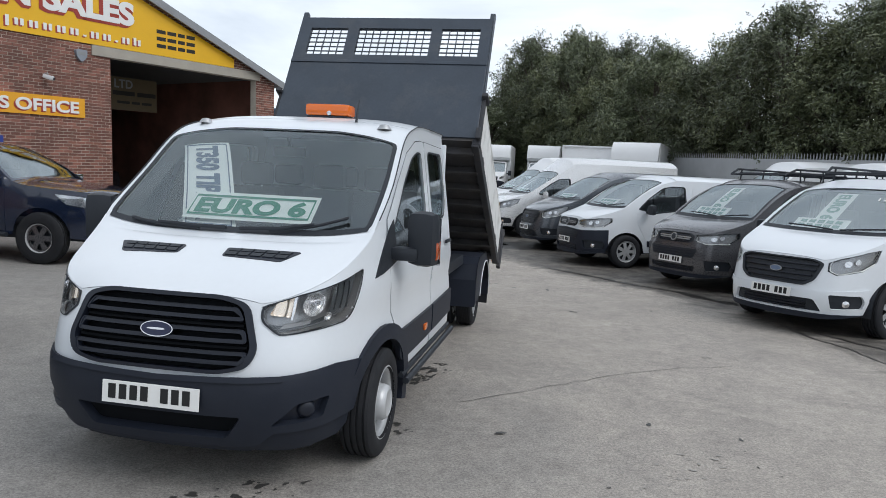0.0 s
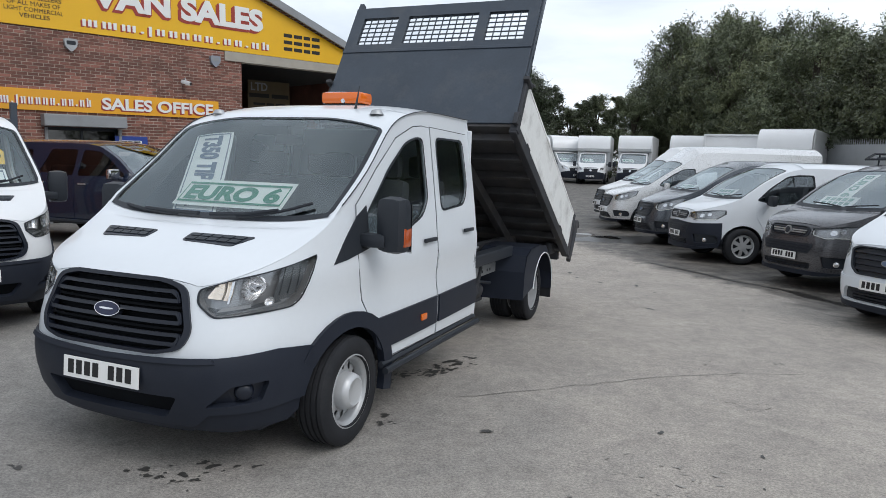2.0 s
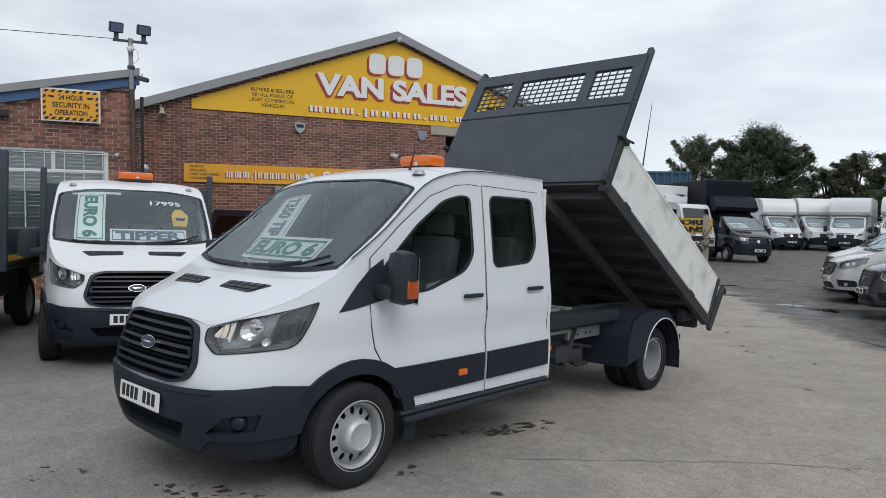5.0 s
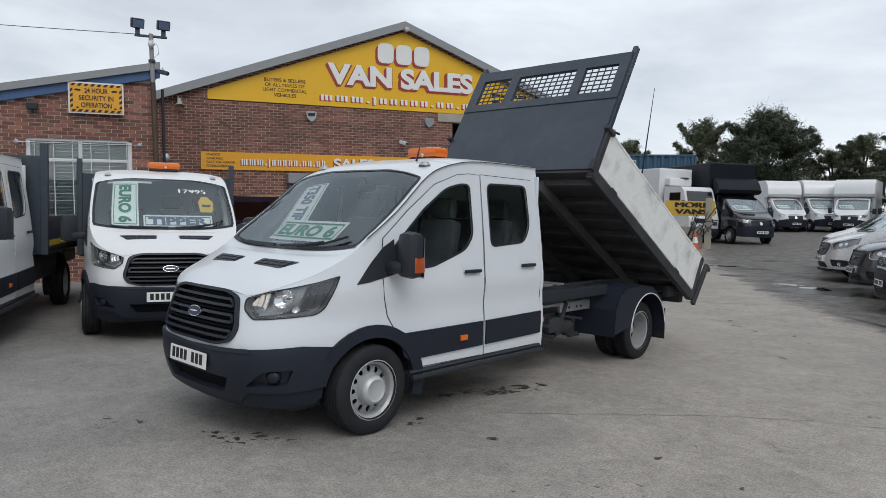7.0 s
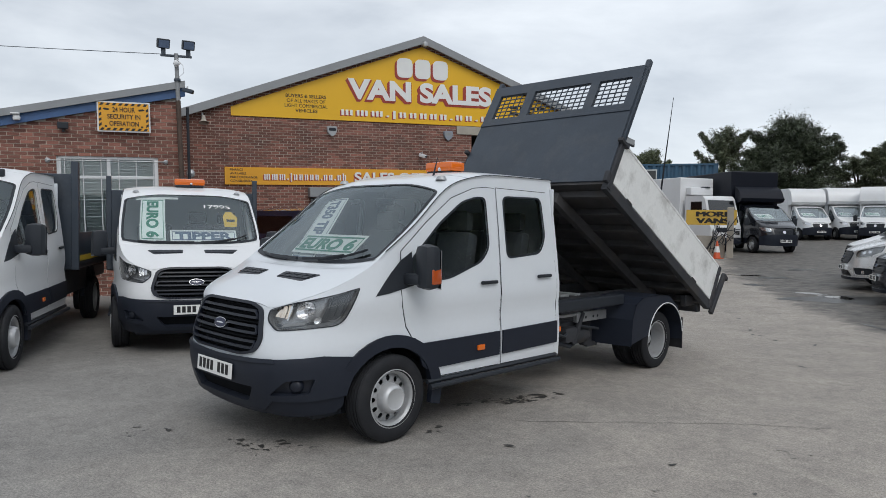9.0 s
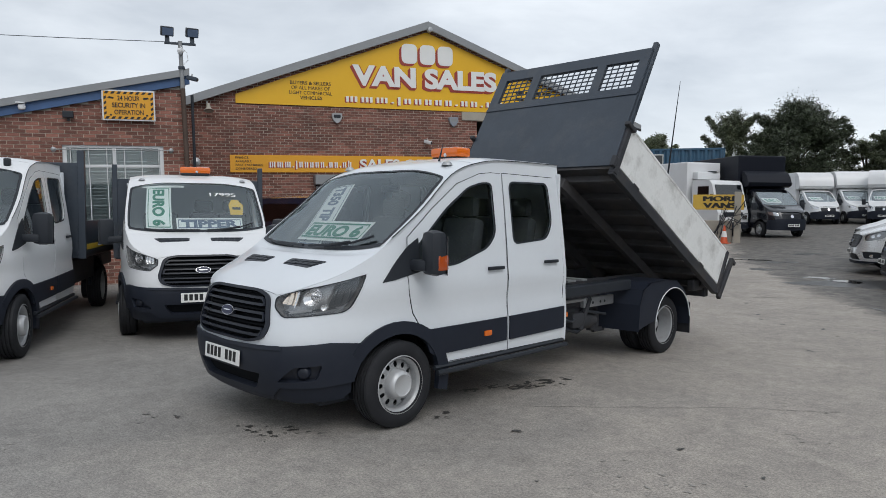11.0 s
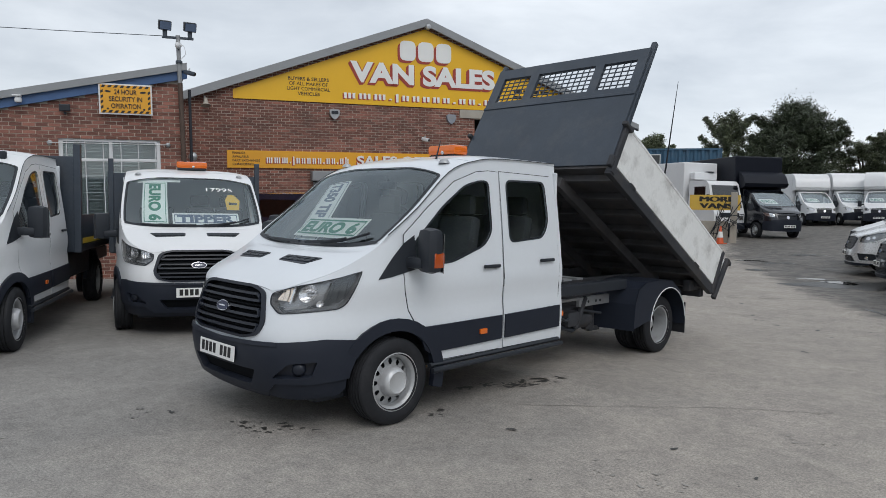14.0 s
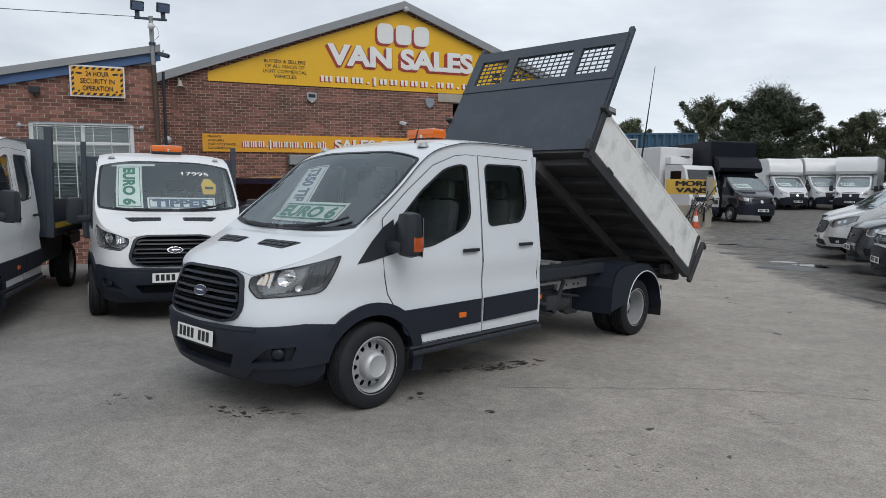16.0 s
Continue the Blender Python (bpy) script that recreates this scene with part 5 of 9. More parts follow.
def transit_front(v, S, paint, cards=True, lamp_warm=True):
    """Nose, bonnet, screen, lamps, grille and bumper of the cab."""
    lampP = lambda g: [(g * S.qx(0.50), 1.0), (g * S.qx(0.51), 0.93), (g * S.qx(0.60), 0.862), (g * S.qy(-0.43), 0.892), (g * S.qy(-0.375), 0.925), (g * S.qy(-0.265), 1.155), (g * S.qy(-0.46), 1.112), (g * S.qx(0.66), 1.055)]
    gr = [(0.31, 1.04), (0.44, 1.005), (0.51, 0.80), (0.465, 0.71), (0.33, 0.68)]
    grille = rounded([(S.qx(x), z) for x, z in gr] + [(-S.qx(x), z) for x, z in gr[::-1]], 0.05)
    rim0 = [S.rim(k / 4) for k in range(0, 17)]
    seam = [(0.118, 1.30), (0.112, 1.12), (0.118, 1.0), (0.158, 0.84), (0.262, 0.655), (0.34, 0.55)]
    arch = [(0.405 * math.cos(t), 0.335 + 0.405 * math.sin(t)) for t in [math.radians(d) for d in range(35, 146, 10)]]
    half = rim0 + S.side(seam) + S.side(arch) + [(S.qy(-0.42), 0.60), (S.qx(0.5), 0.57)]
    full = [(-q, z) for q, z in half[::-1]] + S.lip() + half
    part("nose_panel", patch(S.belt, full, [grille, lampP(1), lampP(-1)], step=0.06, thick=0.012), paint, v, smooth=True)
    tp = lambda a, w: S.top(a, w / 0.4)
    part("bonnet", patch(tp, [(-0.995, 0.0), (0.995, 0.0), (0.995, 1.56), (0.9, 1.59), (-0.9, 1.59), (-0.995, 1.56)], step=0.07, off=0.003, thick=0.012), paint, v, smooth=True)
    for g in (1, -1):
        vo = rounded([(g * 0.165, 0.76), (g * 0.59, 0.72), (g * 0.655, 0.96), (g * 0.15, 0.96)][::g], 0.03)
        vt = part("bonnet_vent", patch(tp, vo, step=0.06, off=0.007, thick=0.01), GRILLE, v, "black louvred bonnet vent")
        for i in range(5):
            c = 0.182 + i * 0.086
            for w0, w1 in ((0.785, 0.855), (0.875, 0.94)):
                part("vent_rib", patch(tp, [(g * c, w0), (g * (c + 0.072), w0), (g * (c + 0.076), w1), (g * c, w1)][::g], step=0.1, off=0.012, thick=0.004), BLACKPL, vt)
    # screen
    so_ = [(-0.995, 1.567), (0.995, 1.567), (0.997, 2.0), (0.997, 2.5), (0.99, 2.78), (-0.99, 2.78), (-0.997, 2.5), (-0.997, 2.0)]
    si_ = rounded([(-0.955, 1.635), (0.955, 1.635), (0.95, 2.35), (0.45, 2.41), (-0.45, 2.41), (-0.95, 2.35)], 0.05)
    cowl = [(-0.955, 1.597), (0.955, 1.597), (0.955, 1.65), (-0.955, 1.65)]
    part("roof_front", patch(tp, so_, [shrink(si_, -0.012)], step=0.07, thick=0.02), paint, v, smooth=True)
    part("scuttle_panel", patch(tp, cowl, step=0.08, off=0.006), BLACKPL, v, "black plastic scuttle under the windscreen")
    wsn = part("windscreen", patch(tp, shrink(si_, -0.006), step=0.08, off=-0.004), WSG, v, smooth=True)
    part("screen_surround", patch(tp, shrink(si_, -0.012), [shrink(si_, 0.022)], step=0.07, off=0.002), BLACKPL, wsn, "black screen edge", smooth=True)
    for pts in ([(0.02, 1.60), (-0.25, 1.606), (-0.5, 1.616), (-0.74, 1.632)], [(0.12, 1.60), (0.38, 1.622), (0.60, 1.665), (0.80, 1.725)]):
        dn = [(pts[i][0] + (pts[i + 1][0] - pts[i][0]) * t / 4, pts[i][1] + (pts[i + 1][1] - pts[i][1]) * t / 4) for i in range(3) for t in range(4)] + [pts[-1]]
        lift = [Vector(tp(*p)) + Vector((0, -0.02, 0.03)) for p in dn]
        wp = part("wiper_arm", B().tube([lift[0], lift[4], lift[8]], [0.013, 0.011, 0.008], 6), BLACKPL, v, smooth=True)
        part("wiper_blade", B().tube([Vector(p) - Vector((0, -0.008, 0.012)) for p in lift[3:]], 0.010, 6), BLACKPL, wp)
    # grille
    gp = part("grille", patch(S.belt, shrink(grille, -0.006), [shrink(grille, 0.028)], step=0.07, off=0.016, thick=0.035), GRILLE, v, "blue-black plastic grille", smooth=True)
    part("grille_backing", patch(S.belt, shrink(grille, 0.01), step=0.1, off=-0.035), VOID, gp)
    for z0, z1 in ((0.925, 0.990), (0.822, 0.888), (0.722, 0.785)):
        wt, wb = (S.qx(lerp_in([0.70, 0.74, 0.80, 0.95, 1.01], [0.440, 0.462, 0.470, 0.43, 0.375], z)) for z in (z1, z0))
        loop = rounded([(-wb, z0), (wb, z0), (wt, z1), (-wt, z1)], 0.024)
        hole = rounded([(-wb + 0.022, z0 + 0.019), (wb - 0.022, z0 + 0.019), (wt - 0.022, z1 - 0.019), (-wt + 0.022, z1 - 0.019)], 0.010)
        part("grille_loop", patch(S.belt, loop, [hole], step=0.08, off=0.016, thick=0.034), GRILLE, gp, "raised loop-shaped grille bar", smooth=True, angle=60)
        # thin line of lighter plastic, standing in for the highlight along the bar
        glint_line = shrink(loop, 0.007)
        part("loop_edge", patch(S.belt, glint_line, [shrink(loop, 0.012)], step=0.08, off=0.0195, thick=0.004), PLASTIC, gp)
    for z in (0.906, 0.804):
        w = S.qx(lerp_in([0.70, 0.80, 0.95], [0.44, 0.47, 0.43], z)) - 0.01
        part("grille_slat", patch(S.belt, rounded([(-w, z - 0.006), (w, z - 0.006), (w, z + 0.006), (-w, z + 0.006)], 0.005), step=0.12, off=-0.004, thick=0.02), VOID, gp)
    bd = part("badge", patch(S.belt, ellipse(0, 0.862, 0.088, 0.037), step=0.05, off=0.030, thick=0.03), CHROME, v, "oval badge with chrome rim and dark blue centre", smooth=True)
    part("badge_centre", patch(S.belt, ellipse(0, 0.862, 0.081, 0.0325), step=0.05, off=0.033), mat("badge_blue", (0.012, 0.016, 0.05), 0.3, var=0.05), bd)
    part("badge_mark", patch(S.belt, ellipse(0, 0.862, 0.050, 0.005), step=0.05, off=0.035), CHROME, bd)
    # headlamps
    for g in (1, -1):
        lp = rounded(lampP(g), 0.03)
        hb = part("headlamp", patch(S.belt, shrink(lp, -0.006), step=0.05, off=-0.08, thick=0.004), LAMPD, v, "clear headlamp with a warm lit bulb")
        wall = B()
        n = len(lp)
        for i, (q, z) in enumerate(lp):
            for o in (0.0, -0.08):
                p = Vector(S.belt(q, z))
                nn = (Vector(S.belt(q + 1e-3, z)) - Vector(S.belt(q - 1e-3, z))).cross(Vector((0, 0, 1))).normalized()
                wall.v.append(tuple(p + nn * o))
            wall.f.append((2 * i, 2 * i + 1, (2 * i + 3) % (2 * n), (2 * i + 2) % (2 * n)))
        part("lamp_bucket", wall, LAMPD, hb)
        # wide dipped-beam reflector, round bowl with its bulb, and the turn lamp below
        q0, q1, q2 = S.qx(0.528), S.qx(0.640), S.qx(0.648)
        scoop = lambda a, c: tuple(Vector(S.belt(a, c)) + Vector((0, 0.050 - 0.60 * abs(abs(a) - (q0 + q1) / 2) ** 1.3 - 3.0 * (c - 0.985) ** 2 + 0.004 * math.sin(abs(a) * 160), 0)))
        part("reflector", patch(scoop, rounded([(g * q0, 0.952), (g * q1, 0.940), (g * q1, 1.045), (g * (q0 + 0.03), 1.024)][::g], 0.02), step=0.012), BULB if lamp_warm else REFL, hb, "silver dipped-beam reflector; on a warm one lamplight is in the colour", smooth=True)
        part("reflector_divider", patch(S.belt, [(g * q1, 0.935), (g * q2, 0.935), (g * (q2 + 0.006), 1.055), (g * q1, 1.05)][::g], step=0.05, off=-0.016, thick=0.02), REFL, hb)
        q = g * S.qx(0.716)
        bowl = lambda a, c: tuple(Vector(S.belt(a, c)) + Vector((0, 0.064 - 0.046 * (((a - q) / 0.070) ** 2 + ((c - 1.004) / 0.060) ** 2), 0)))
        part("reflector", patch(bowl, ellipse(q, 1.004, 0.070, 0.060, 22), step=0.02), REFL, hb, smooth=True)
        cb_ = Vector(S.belt(q, 1.004))
        part("bulb", B().lathe([(0.0, -0.030), (0.012, -0.026), (0.017, -0.010), (0.014, 0.03)], 14, Matrix.Translation((cb_.x, cb_.y + 0.040, cb_.z)) @ pose(0, 0, 0, 0, 0, 90)), CHROME, hb, smooth=True)
        part("reflector", patch(S.belt, rounded([(g * S.qx(0.60), 0.894), (g * S.qx(0.735), 0.905), (g * S.qx(0.735), 0.922), (g * S.qx(0.62), 0.914)][::g], 0.006), step=0.05, off=-0.045), SATIN, hb)
        q = g * S.qx(0.768)
        turn_bowl = lambda a, c: tuple(Vector(S.belt(a, c)) + Vector((0, 0.050 - 0.03 * (((a - q) / 0.03) ** 2 + ((c - 0.932) / 0.024) ** 2), 0)))
        part("reflector", patch(turn_bowl, ellipse(q, 0.932, 0.030, 0.024, 16), step=0.02), REFL, hb, smooth=True)
        for k in range(3):
            yk = -0.50 + 0.055 * k
            part("lamp_rib", patch(S.belt, [(g * S.qy(yk), 0.955), (g * S.qy(yk + 0.008), 0.955), (g * S.qy(yk + 0.028), 1.10), (g * S.qy(yk + 0.020), 1.10)][::g], step=0.06, off=-0.030, thick=0.01), SMOKE, hb)
        part("lamp_trim", patch(S.belt, [(g * S.qy(-0.50), 1.09), (g * S.qy(-0.54), 0.925), (g * S.qy(-0.42), 0.93), (g * S.qy(-0.37), 0.97), (g * S.qy(-0.29), 1.145)][::g], step=0.05, off=-0.04), SMOKE, hb)
        part("lamp_trim", patch(S.belt, [(g * S.qx(0.52), 0.925), (g * S.qx(0.60), 0.878), (g * S.qy(-0.46), 0.915), (g * S.qy(-0.50), 0.935), (g * S.qx(0.66), 0.90)][::g], step=0.05, off=-0.048), SMOKE, hb)
        part("lamp_cover", patch(S.belt, lp, step=0.05, off=0.004), CLEARL, hb, smooth=True)
        part("lamp_edge", patch(S.belt, shrink(lp, -0.004), [shrink(lp, 0.008)], step=0.05, off=0.005), BLACKPL, hb)
    # bumper
    BU = Shell(list(zip(S.xs[::24], S.ys[::24])), [(0.20, 0.95), (0.30, 1.0), (0.46, 1.022), (0.62, 1.025), (0.69, 1.015), (0.78, 1.0)], [(0.22, 0.11), (0.30, 0.05), (0.42, 0.005), (0.55, -0.02), (0.65, -0.018), (0.69, -0.004), (0.78, 0.0)], S.mid, S.edge)
    bq = BU.qy(-0.285)
    bo = [(-bq, 0.668), (-BU.qy(-0.5), 0.688), (-BU.qx(0.6), 0.672), (0, 0.655), (BU.qx(0.6), 0.672), (BU.qy(-0.5), 0.688), (bq, 0.668), (BU.qy(-0.258), 0.58), (BU.qy(-0.294), 0.52), (BU.qy(-0.33), 0.44), (BU.qy(-0.345), 0.395), (BU.qy(-0.60), 0.375), (BU.qx(0.58), 0.375), (BU.qx(0.50), 0.30), (0, 0.285), (-BU.qx(0.50), 0.30), (-BU.qx(0.58), 0.375), (-BU.qy(-0.60), 0.375), (-BU.qy(-0.345), 0.395), (-BU.qy(-0.33), 0.44), (-BU.qy(-0.294), 0.52), (-BU.qy(-0.258), 0.58)]
    slot = rounded([(-0.36, 0.345), (0.36, 0.345), (0.44, 0.465), (-0.44, 0.465)], 0.025)
    fogs = [rounded([(g * BU.qx(0.565), 0.415), (g * BU.qy(-0.60), 0.430), (g * BU.qy(-0.555), 0.535), (g * BU.qx(0.675), 0.525)][::g], 0.02) for g in (1, -1)]
    bp = part("bumper", patch(BU.belt, bo, [slot, *fogs], step=0.06, thick=0.05), PLASTIC, v, "dark grey unpainted plastic bumper", smooth=True)
    part("bumper_intake", patch(BU.belt, shrink(slot, -0.02), step=0.1, off=-0.05), VOID, bp)
    for g in (1, -1):
        sk_ = [(g * BU.qx(0.49), 0.31), (g * BU.qx(0.565), 0.385), (g * BU.qy(-0.60), 0.395), (g * BU.qy(-0.35), 0.41), (g * BU.qy(-0.37), 0.31), (g * BU.qy(-0.44), 0.255), (g * BU.qx(0.66), 0.235), (g * BU.qx(0.45), 0.25)]
        part("bumper_skirt", patch(BU.belt, sk_[::-g], step=0.06, off=-0.022, thick=0.03), PLASTIC, bp, "lower bumper skirt set back below a crease", smooth=True)
    part("bumper_chin", patch(BU.belt, [(-BU.qx(0.50), 0.305), (0, 0.29), (BU.qx(0.50), 0.305), (BU.qx(0.47), 0.245), (0, 0.235), (-BU.qx(0.47), 0.245)], step=0.07, off=-0.018, thick=0.03), PLASTIC, bp, smooth=True)
    part("bumper_lip", patch(BU.belt, [(-BU.qx(0.62), 0.647), (0, 0.630), (BU.qx(0.62), 0.647), (BU.qx(0.6), 0.672), (0, 0.655), (-BU.qx(0.6), 0.672)], step=0.07, off=0.010, thick=0.012), PLASTIC, bp, smooth=True)
    for g, f in zip((1, -1), fogs):
        part("fog_recess", patch(BU.belt, shrink(f, -0.015), step=0.1, off=-0.04), GRILLE, bp)
        c = BU.belt(g * BU.qy(-0.70), 0.485)
        part("fog_lamp", B().lathe([(0.052, 0.03), (0.045, 0.0), (0.03, -0.012), (0.0, -0.012)], 18, Matrix.Translation((c[0], c[1] + 0.035, c[2])) @ pose(0, 0, 0, 0, 0, 90 - g * -35)), GRILLE, bp, smooth=True)
    number_plate(v, (0.0, BU.belt(0, 0.548)[1] - 0.012, 0.548), (1, 0, 0), (0, 0.06, 1))
    if cards:
        board(v, S, -0.45, 0.515, 4.37, 4.78, "EURO 6", GREENP, label="white card with green printing behind the screen", skew=0.0, border=GREENP, size=0.56, off=-0.06)


def door_set(v, S, paint, y_seam=1.225, rear=True, glassm=SIDEG, amber=True):
    """Cab sides: backing frame, doors with glass, handles, cladding and arches, on both sides."""
    fd = [(0.128, 1.27), (0.122, 1.12), (0.128, 1.0), (0.168, 0.845), (0.272, 0.66), (0.365, 0.52), (0.40, 0.43), (1.19, 0.43), (1.205, 0.6), (1.215, 1.1), (1.235, 1.6), (1.24, 1.925), (1.12, 1.93), (0.97, 1.915), (0.70, 1.825), (0.40, 1.62), (0.14, 1.41)]
    fw = rounded([(0.22, 1.345), (0.55, 1.625), (0.82, 1.80), (1.00, 1.845), (1.11, 1.84), (1.105, 1.42), (1.00, 1.31), (0.62, 1.19), (0.24, 1.165)], 0.06)
    rd = [(1.235, 0.43), (1.96, 0.43), (2.0, 0.5), (2.022, 1.1), (2.0, 1.6), (1.97, 1.915), (1.262, 1.93), (1.255, 1.6), (1.235, 1.1), (1.225, 0.6)]
    rw = rounded([(1.335, 1.86), (1.88, 1.86), (1.895, 1.50), (1.80, 1.36), (1.33, 1.325)], 0.07)
    for g in (1, -1):
        sd = lambda pts: S.side(pts, g)
        rim = [S.rim(k / 4) for k in range(16, 37)]
        yb = 2.08 if rear else 1.30
        rim = [(g * q, z) for q, z in rim if q <= S.qy(yb) + 0.01]
        back = rim + sd([(yb, 0.9), (yb, 0.40), (0.44, 0.40), (0.36, 0.60), (0.15, 0.88), (0.09, 1.1), (0.07, 1.3)])
        hl = [sd(shrink(fw, -0.02))] + ([sd(shrink(rw, -0.02))] if rear else [])
        part("cab_side", patch(S.belt, back[::g], hl, step=0.09, off=-0.012, thick=0.02), paint, v, smooth=True)
        part("door_lining", patch(S.belt, back[::g], hl, step=0.12, off=-0.06), DARK, v, smooth=True)
        for nm, o, w in (("front_door", fd, fw),) + ((("rear_door", rd, rw),) if rear else ()):
            dr = part(nm, patch(S.belt, sd(o)[::g], [sd(w)], step=0.07, off=0.0, thick=0.014), paint, v, smooth=True)
            part("door_gap", patch(S.belt, sd(shrink(o, -0.007))[::g], [sd(shrink(o, 0.003))], step=0.06, off=-0.004), BLACKPL, dr, "dark shut line round the door")
            part("window_glass", patch(S.belt, sd(shrink(w, -0.01))[::g], step=0.10, off=-0.008), glassm, dr, "tinted side window glass", smooth=True)
            part("window_seal", patch(S.belt, sd(shrink(w, -0.008))[::g], [sd(shrink(w, 0.012))], step=0.06, off=0.0025), BLACKPL, dr)
            yh, zh = (1.06, 1.135) if nm == "front_door" else (1.82, 1.155)
            c = Vector(S.belt(g * S.qy(yh), zh))
            hd = part("door_handle", B().box(tuple(c + Vector((g * 0.022, 0, 0))), (0.022, 0.20, 0.030), 0.010), BLACKPL, dr, "black pull handle", smooth=True)
            part("handle_recess", patch(S.belt, [(g * S.qy(yh) + 0.10 * math.cos(t), zh + 0.012 + 0.045 * math.sin(t)) for t in [k * math.pi / 10 for k in range(20)]], step=0.05, off=0.002), paint, dr)
            y0, y1 = (0.36, 1.192) if nm == "front_door" else (1.235, 2.012)
            lo = (0.50, 0.515) if nm == "front_door" else (0.515, 0.53)
            hi = (0.705, 0.715) if nm == "front_door" else (0.715, 0.73)
            cl = [(y0 - (0.05 if nm == "front_door" else 0), lo[0] + 0.03), (y0, lo[0]), (y1, lo[1]), (y1, hi[1]), (y0 - (0.12 if nm == "front_door" else 0), hi[0])]
            part("side_cladding", patch(S.belt, sd(cl)[::g], step=0.08, off=0.016, thick=0.018), PLASTIC, dr, "dark grey rubbing strip", smooth=True)
            for zz in (0.62, 1.12, 1.05):
                if nm == "rear_door" and zz != 0.62:
                    part("door_hinge", patch(S.belt, sd([(1.225, zz - 0.14), (1.243, zz - 0.14), (1.243, zz - 0.10), (1.225, zz - 0.10)])[::g], step=0.05, off=0.008, thick=0.01), paint, dr)
        c = Vector(S.belt(g * S.qy(0.945), 0.605))
        part("side_marker", B().box(tuple(c + Vector((g * 0.022, 0, 0))), (0.018, 0.085, 0.045), 0.008), AMBER, v, "amber side marker lamp", smooth=True)
        quarter = [(-0.125, 1.085), (0.0, 1.10), (0.235, 1.15), (0.235, 1.405), (0.13, 1.345), (0.03, 1.25)]
        part("quarter_panel", patch(S.belt, sd(quarter)[::g], step=0.07, off=0.006, thick=0.006), BLACKPL, v, "black quarter panel at the mirror")
        gut = [Vector(S.belt(g * S.rim(k / 4)[0], S.rim(k / 4)[1])) + Vector((g * 0.003, 0, 0.004)) for k in range(17, 37 if rear else 32)]
        part("roof_gutter", B().tube([p for p in gut if p.y < yb], 0.0038, 6), BLACKPL, v, "thin dark seam along the roof edge")
        # arch lip
        ri, ro = 0.378, 0.468
        ang = [math.radians(d) for d in range(-14, 147, 10)]
        ar = [(0.03 + ro * math.cos(t) * (1.02 if t < 1.2 else 1.0), 0.325 + ro * math.sin(t)) for t in ang] + [(0.03 + ri * math.cos(t), 0.325 + ri * math.sin(t)) for t in ang[::-1]]
        part("wheel_arch", patch(S.belt, sd(ar)[::-g], step=0.06, off=0.024, thick=0.05), PLASTIC, v, "dark grey plastic wheel arch lip", smooth=True)
        part("arch_liner", liner(0.385, g * 0.55, g * 0.80, 0.03, 0.34), BLACKPL, v)
        part("side_step", B().tube([(g * 0.985, 0.36, 0.365), (g * 0.99, 2.02 if rear else 1.25, 0.375)], 0.022, 8).tube([(g * 0.95, 0.36, 0.40), (g * 0.95, 2.02 if rear else 1.25, 0.41)], 0.02, 6), BLACKPL, v, smooth=True)
        # mirror
        mr = part("door_mirror", B().box((0, 0, 0.02), (0.19, 0.14, 0.335), 0.062, Matrix.Translation((g * 1.092, 0.215, 1.28)) @ pose(0, 0, 0, 0, 0, g * -14)), BLACKPL, v, "large black door mirror with amber indicator", smooth=True)
        part("mirror_arm", B().box((g * 0.985, 0.185, 1.205), (0.18, 0.10, 0.085), 0.03), BLACKPL, mr, smooth=True)
        if amber:
            part("mirror_indicator", B().box((g * 1.169, 0.225, 1.232), (0.036, 0.10, 0.115), 0.015), AMBERD, mr, smooth=True)
        part("mirror_glass", B().box((0, 0.067, 0), (0.165, 0.004, 0.29), 0, Matrix.Translation((g * 1.092, 0.215, 1.28)) @ pose(0, 0, 0, 0, 0, g * -14)), CHROME, mr)


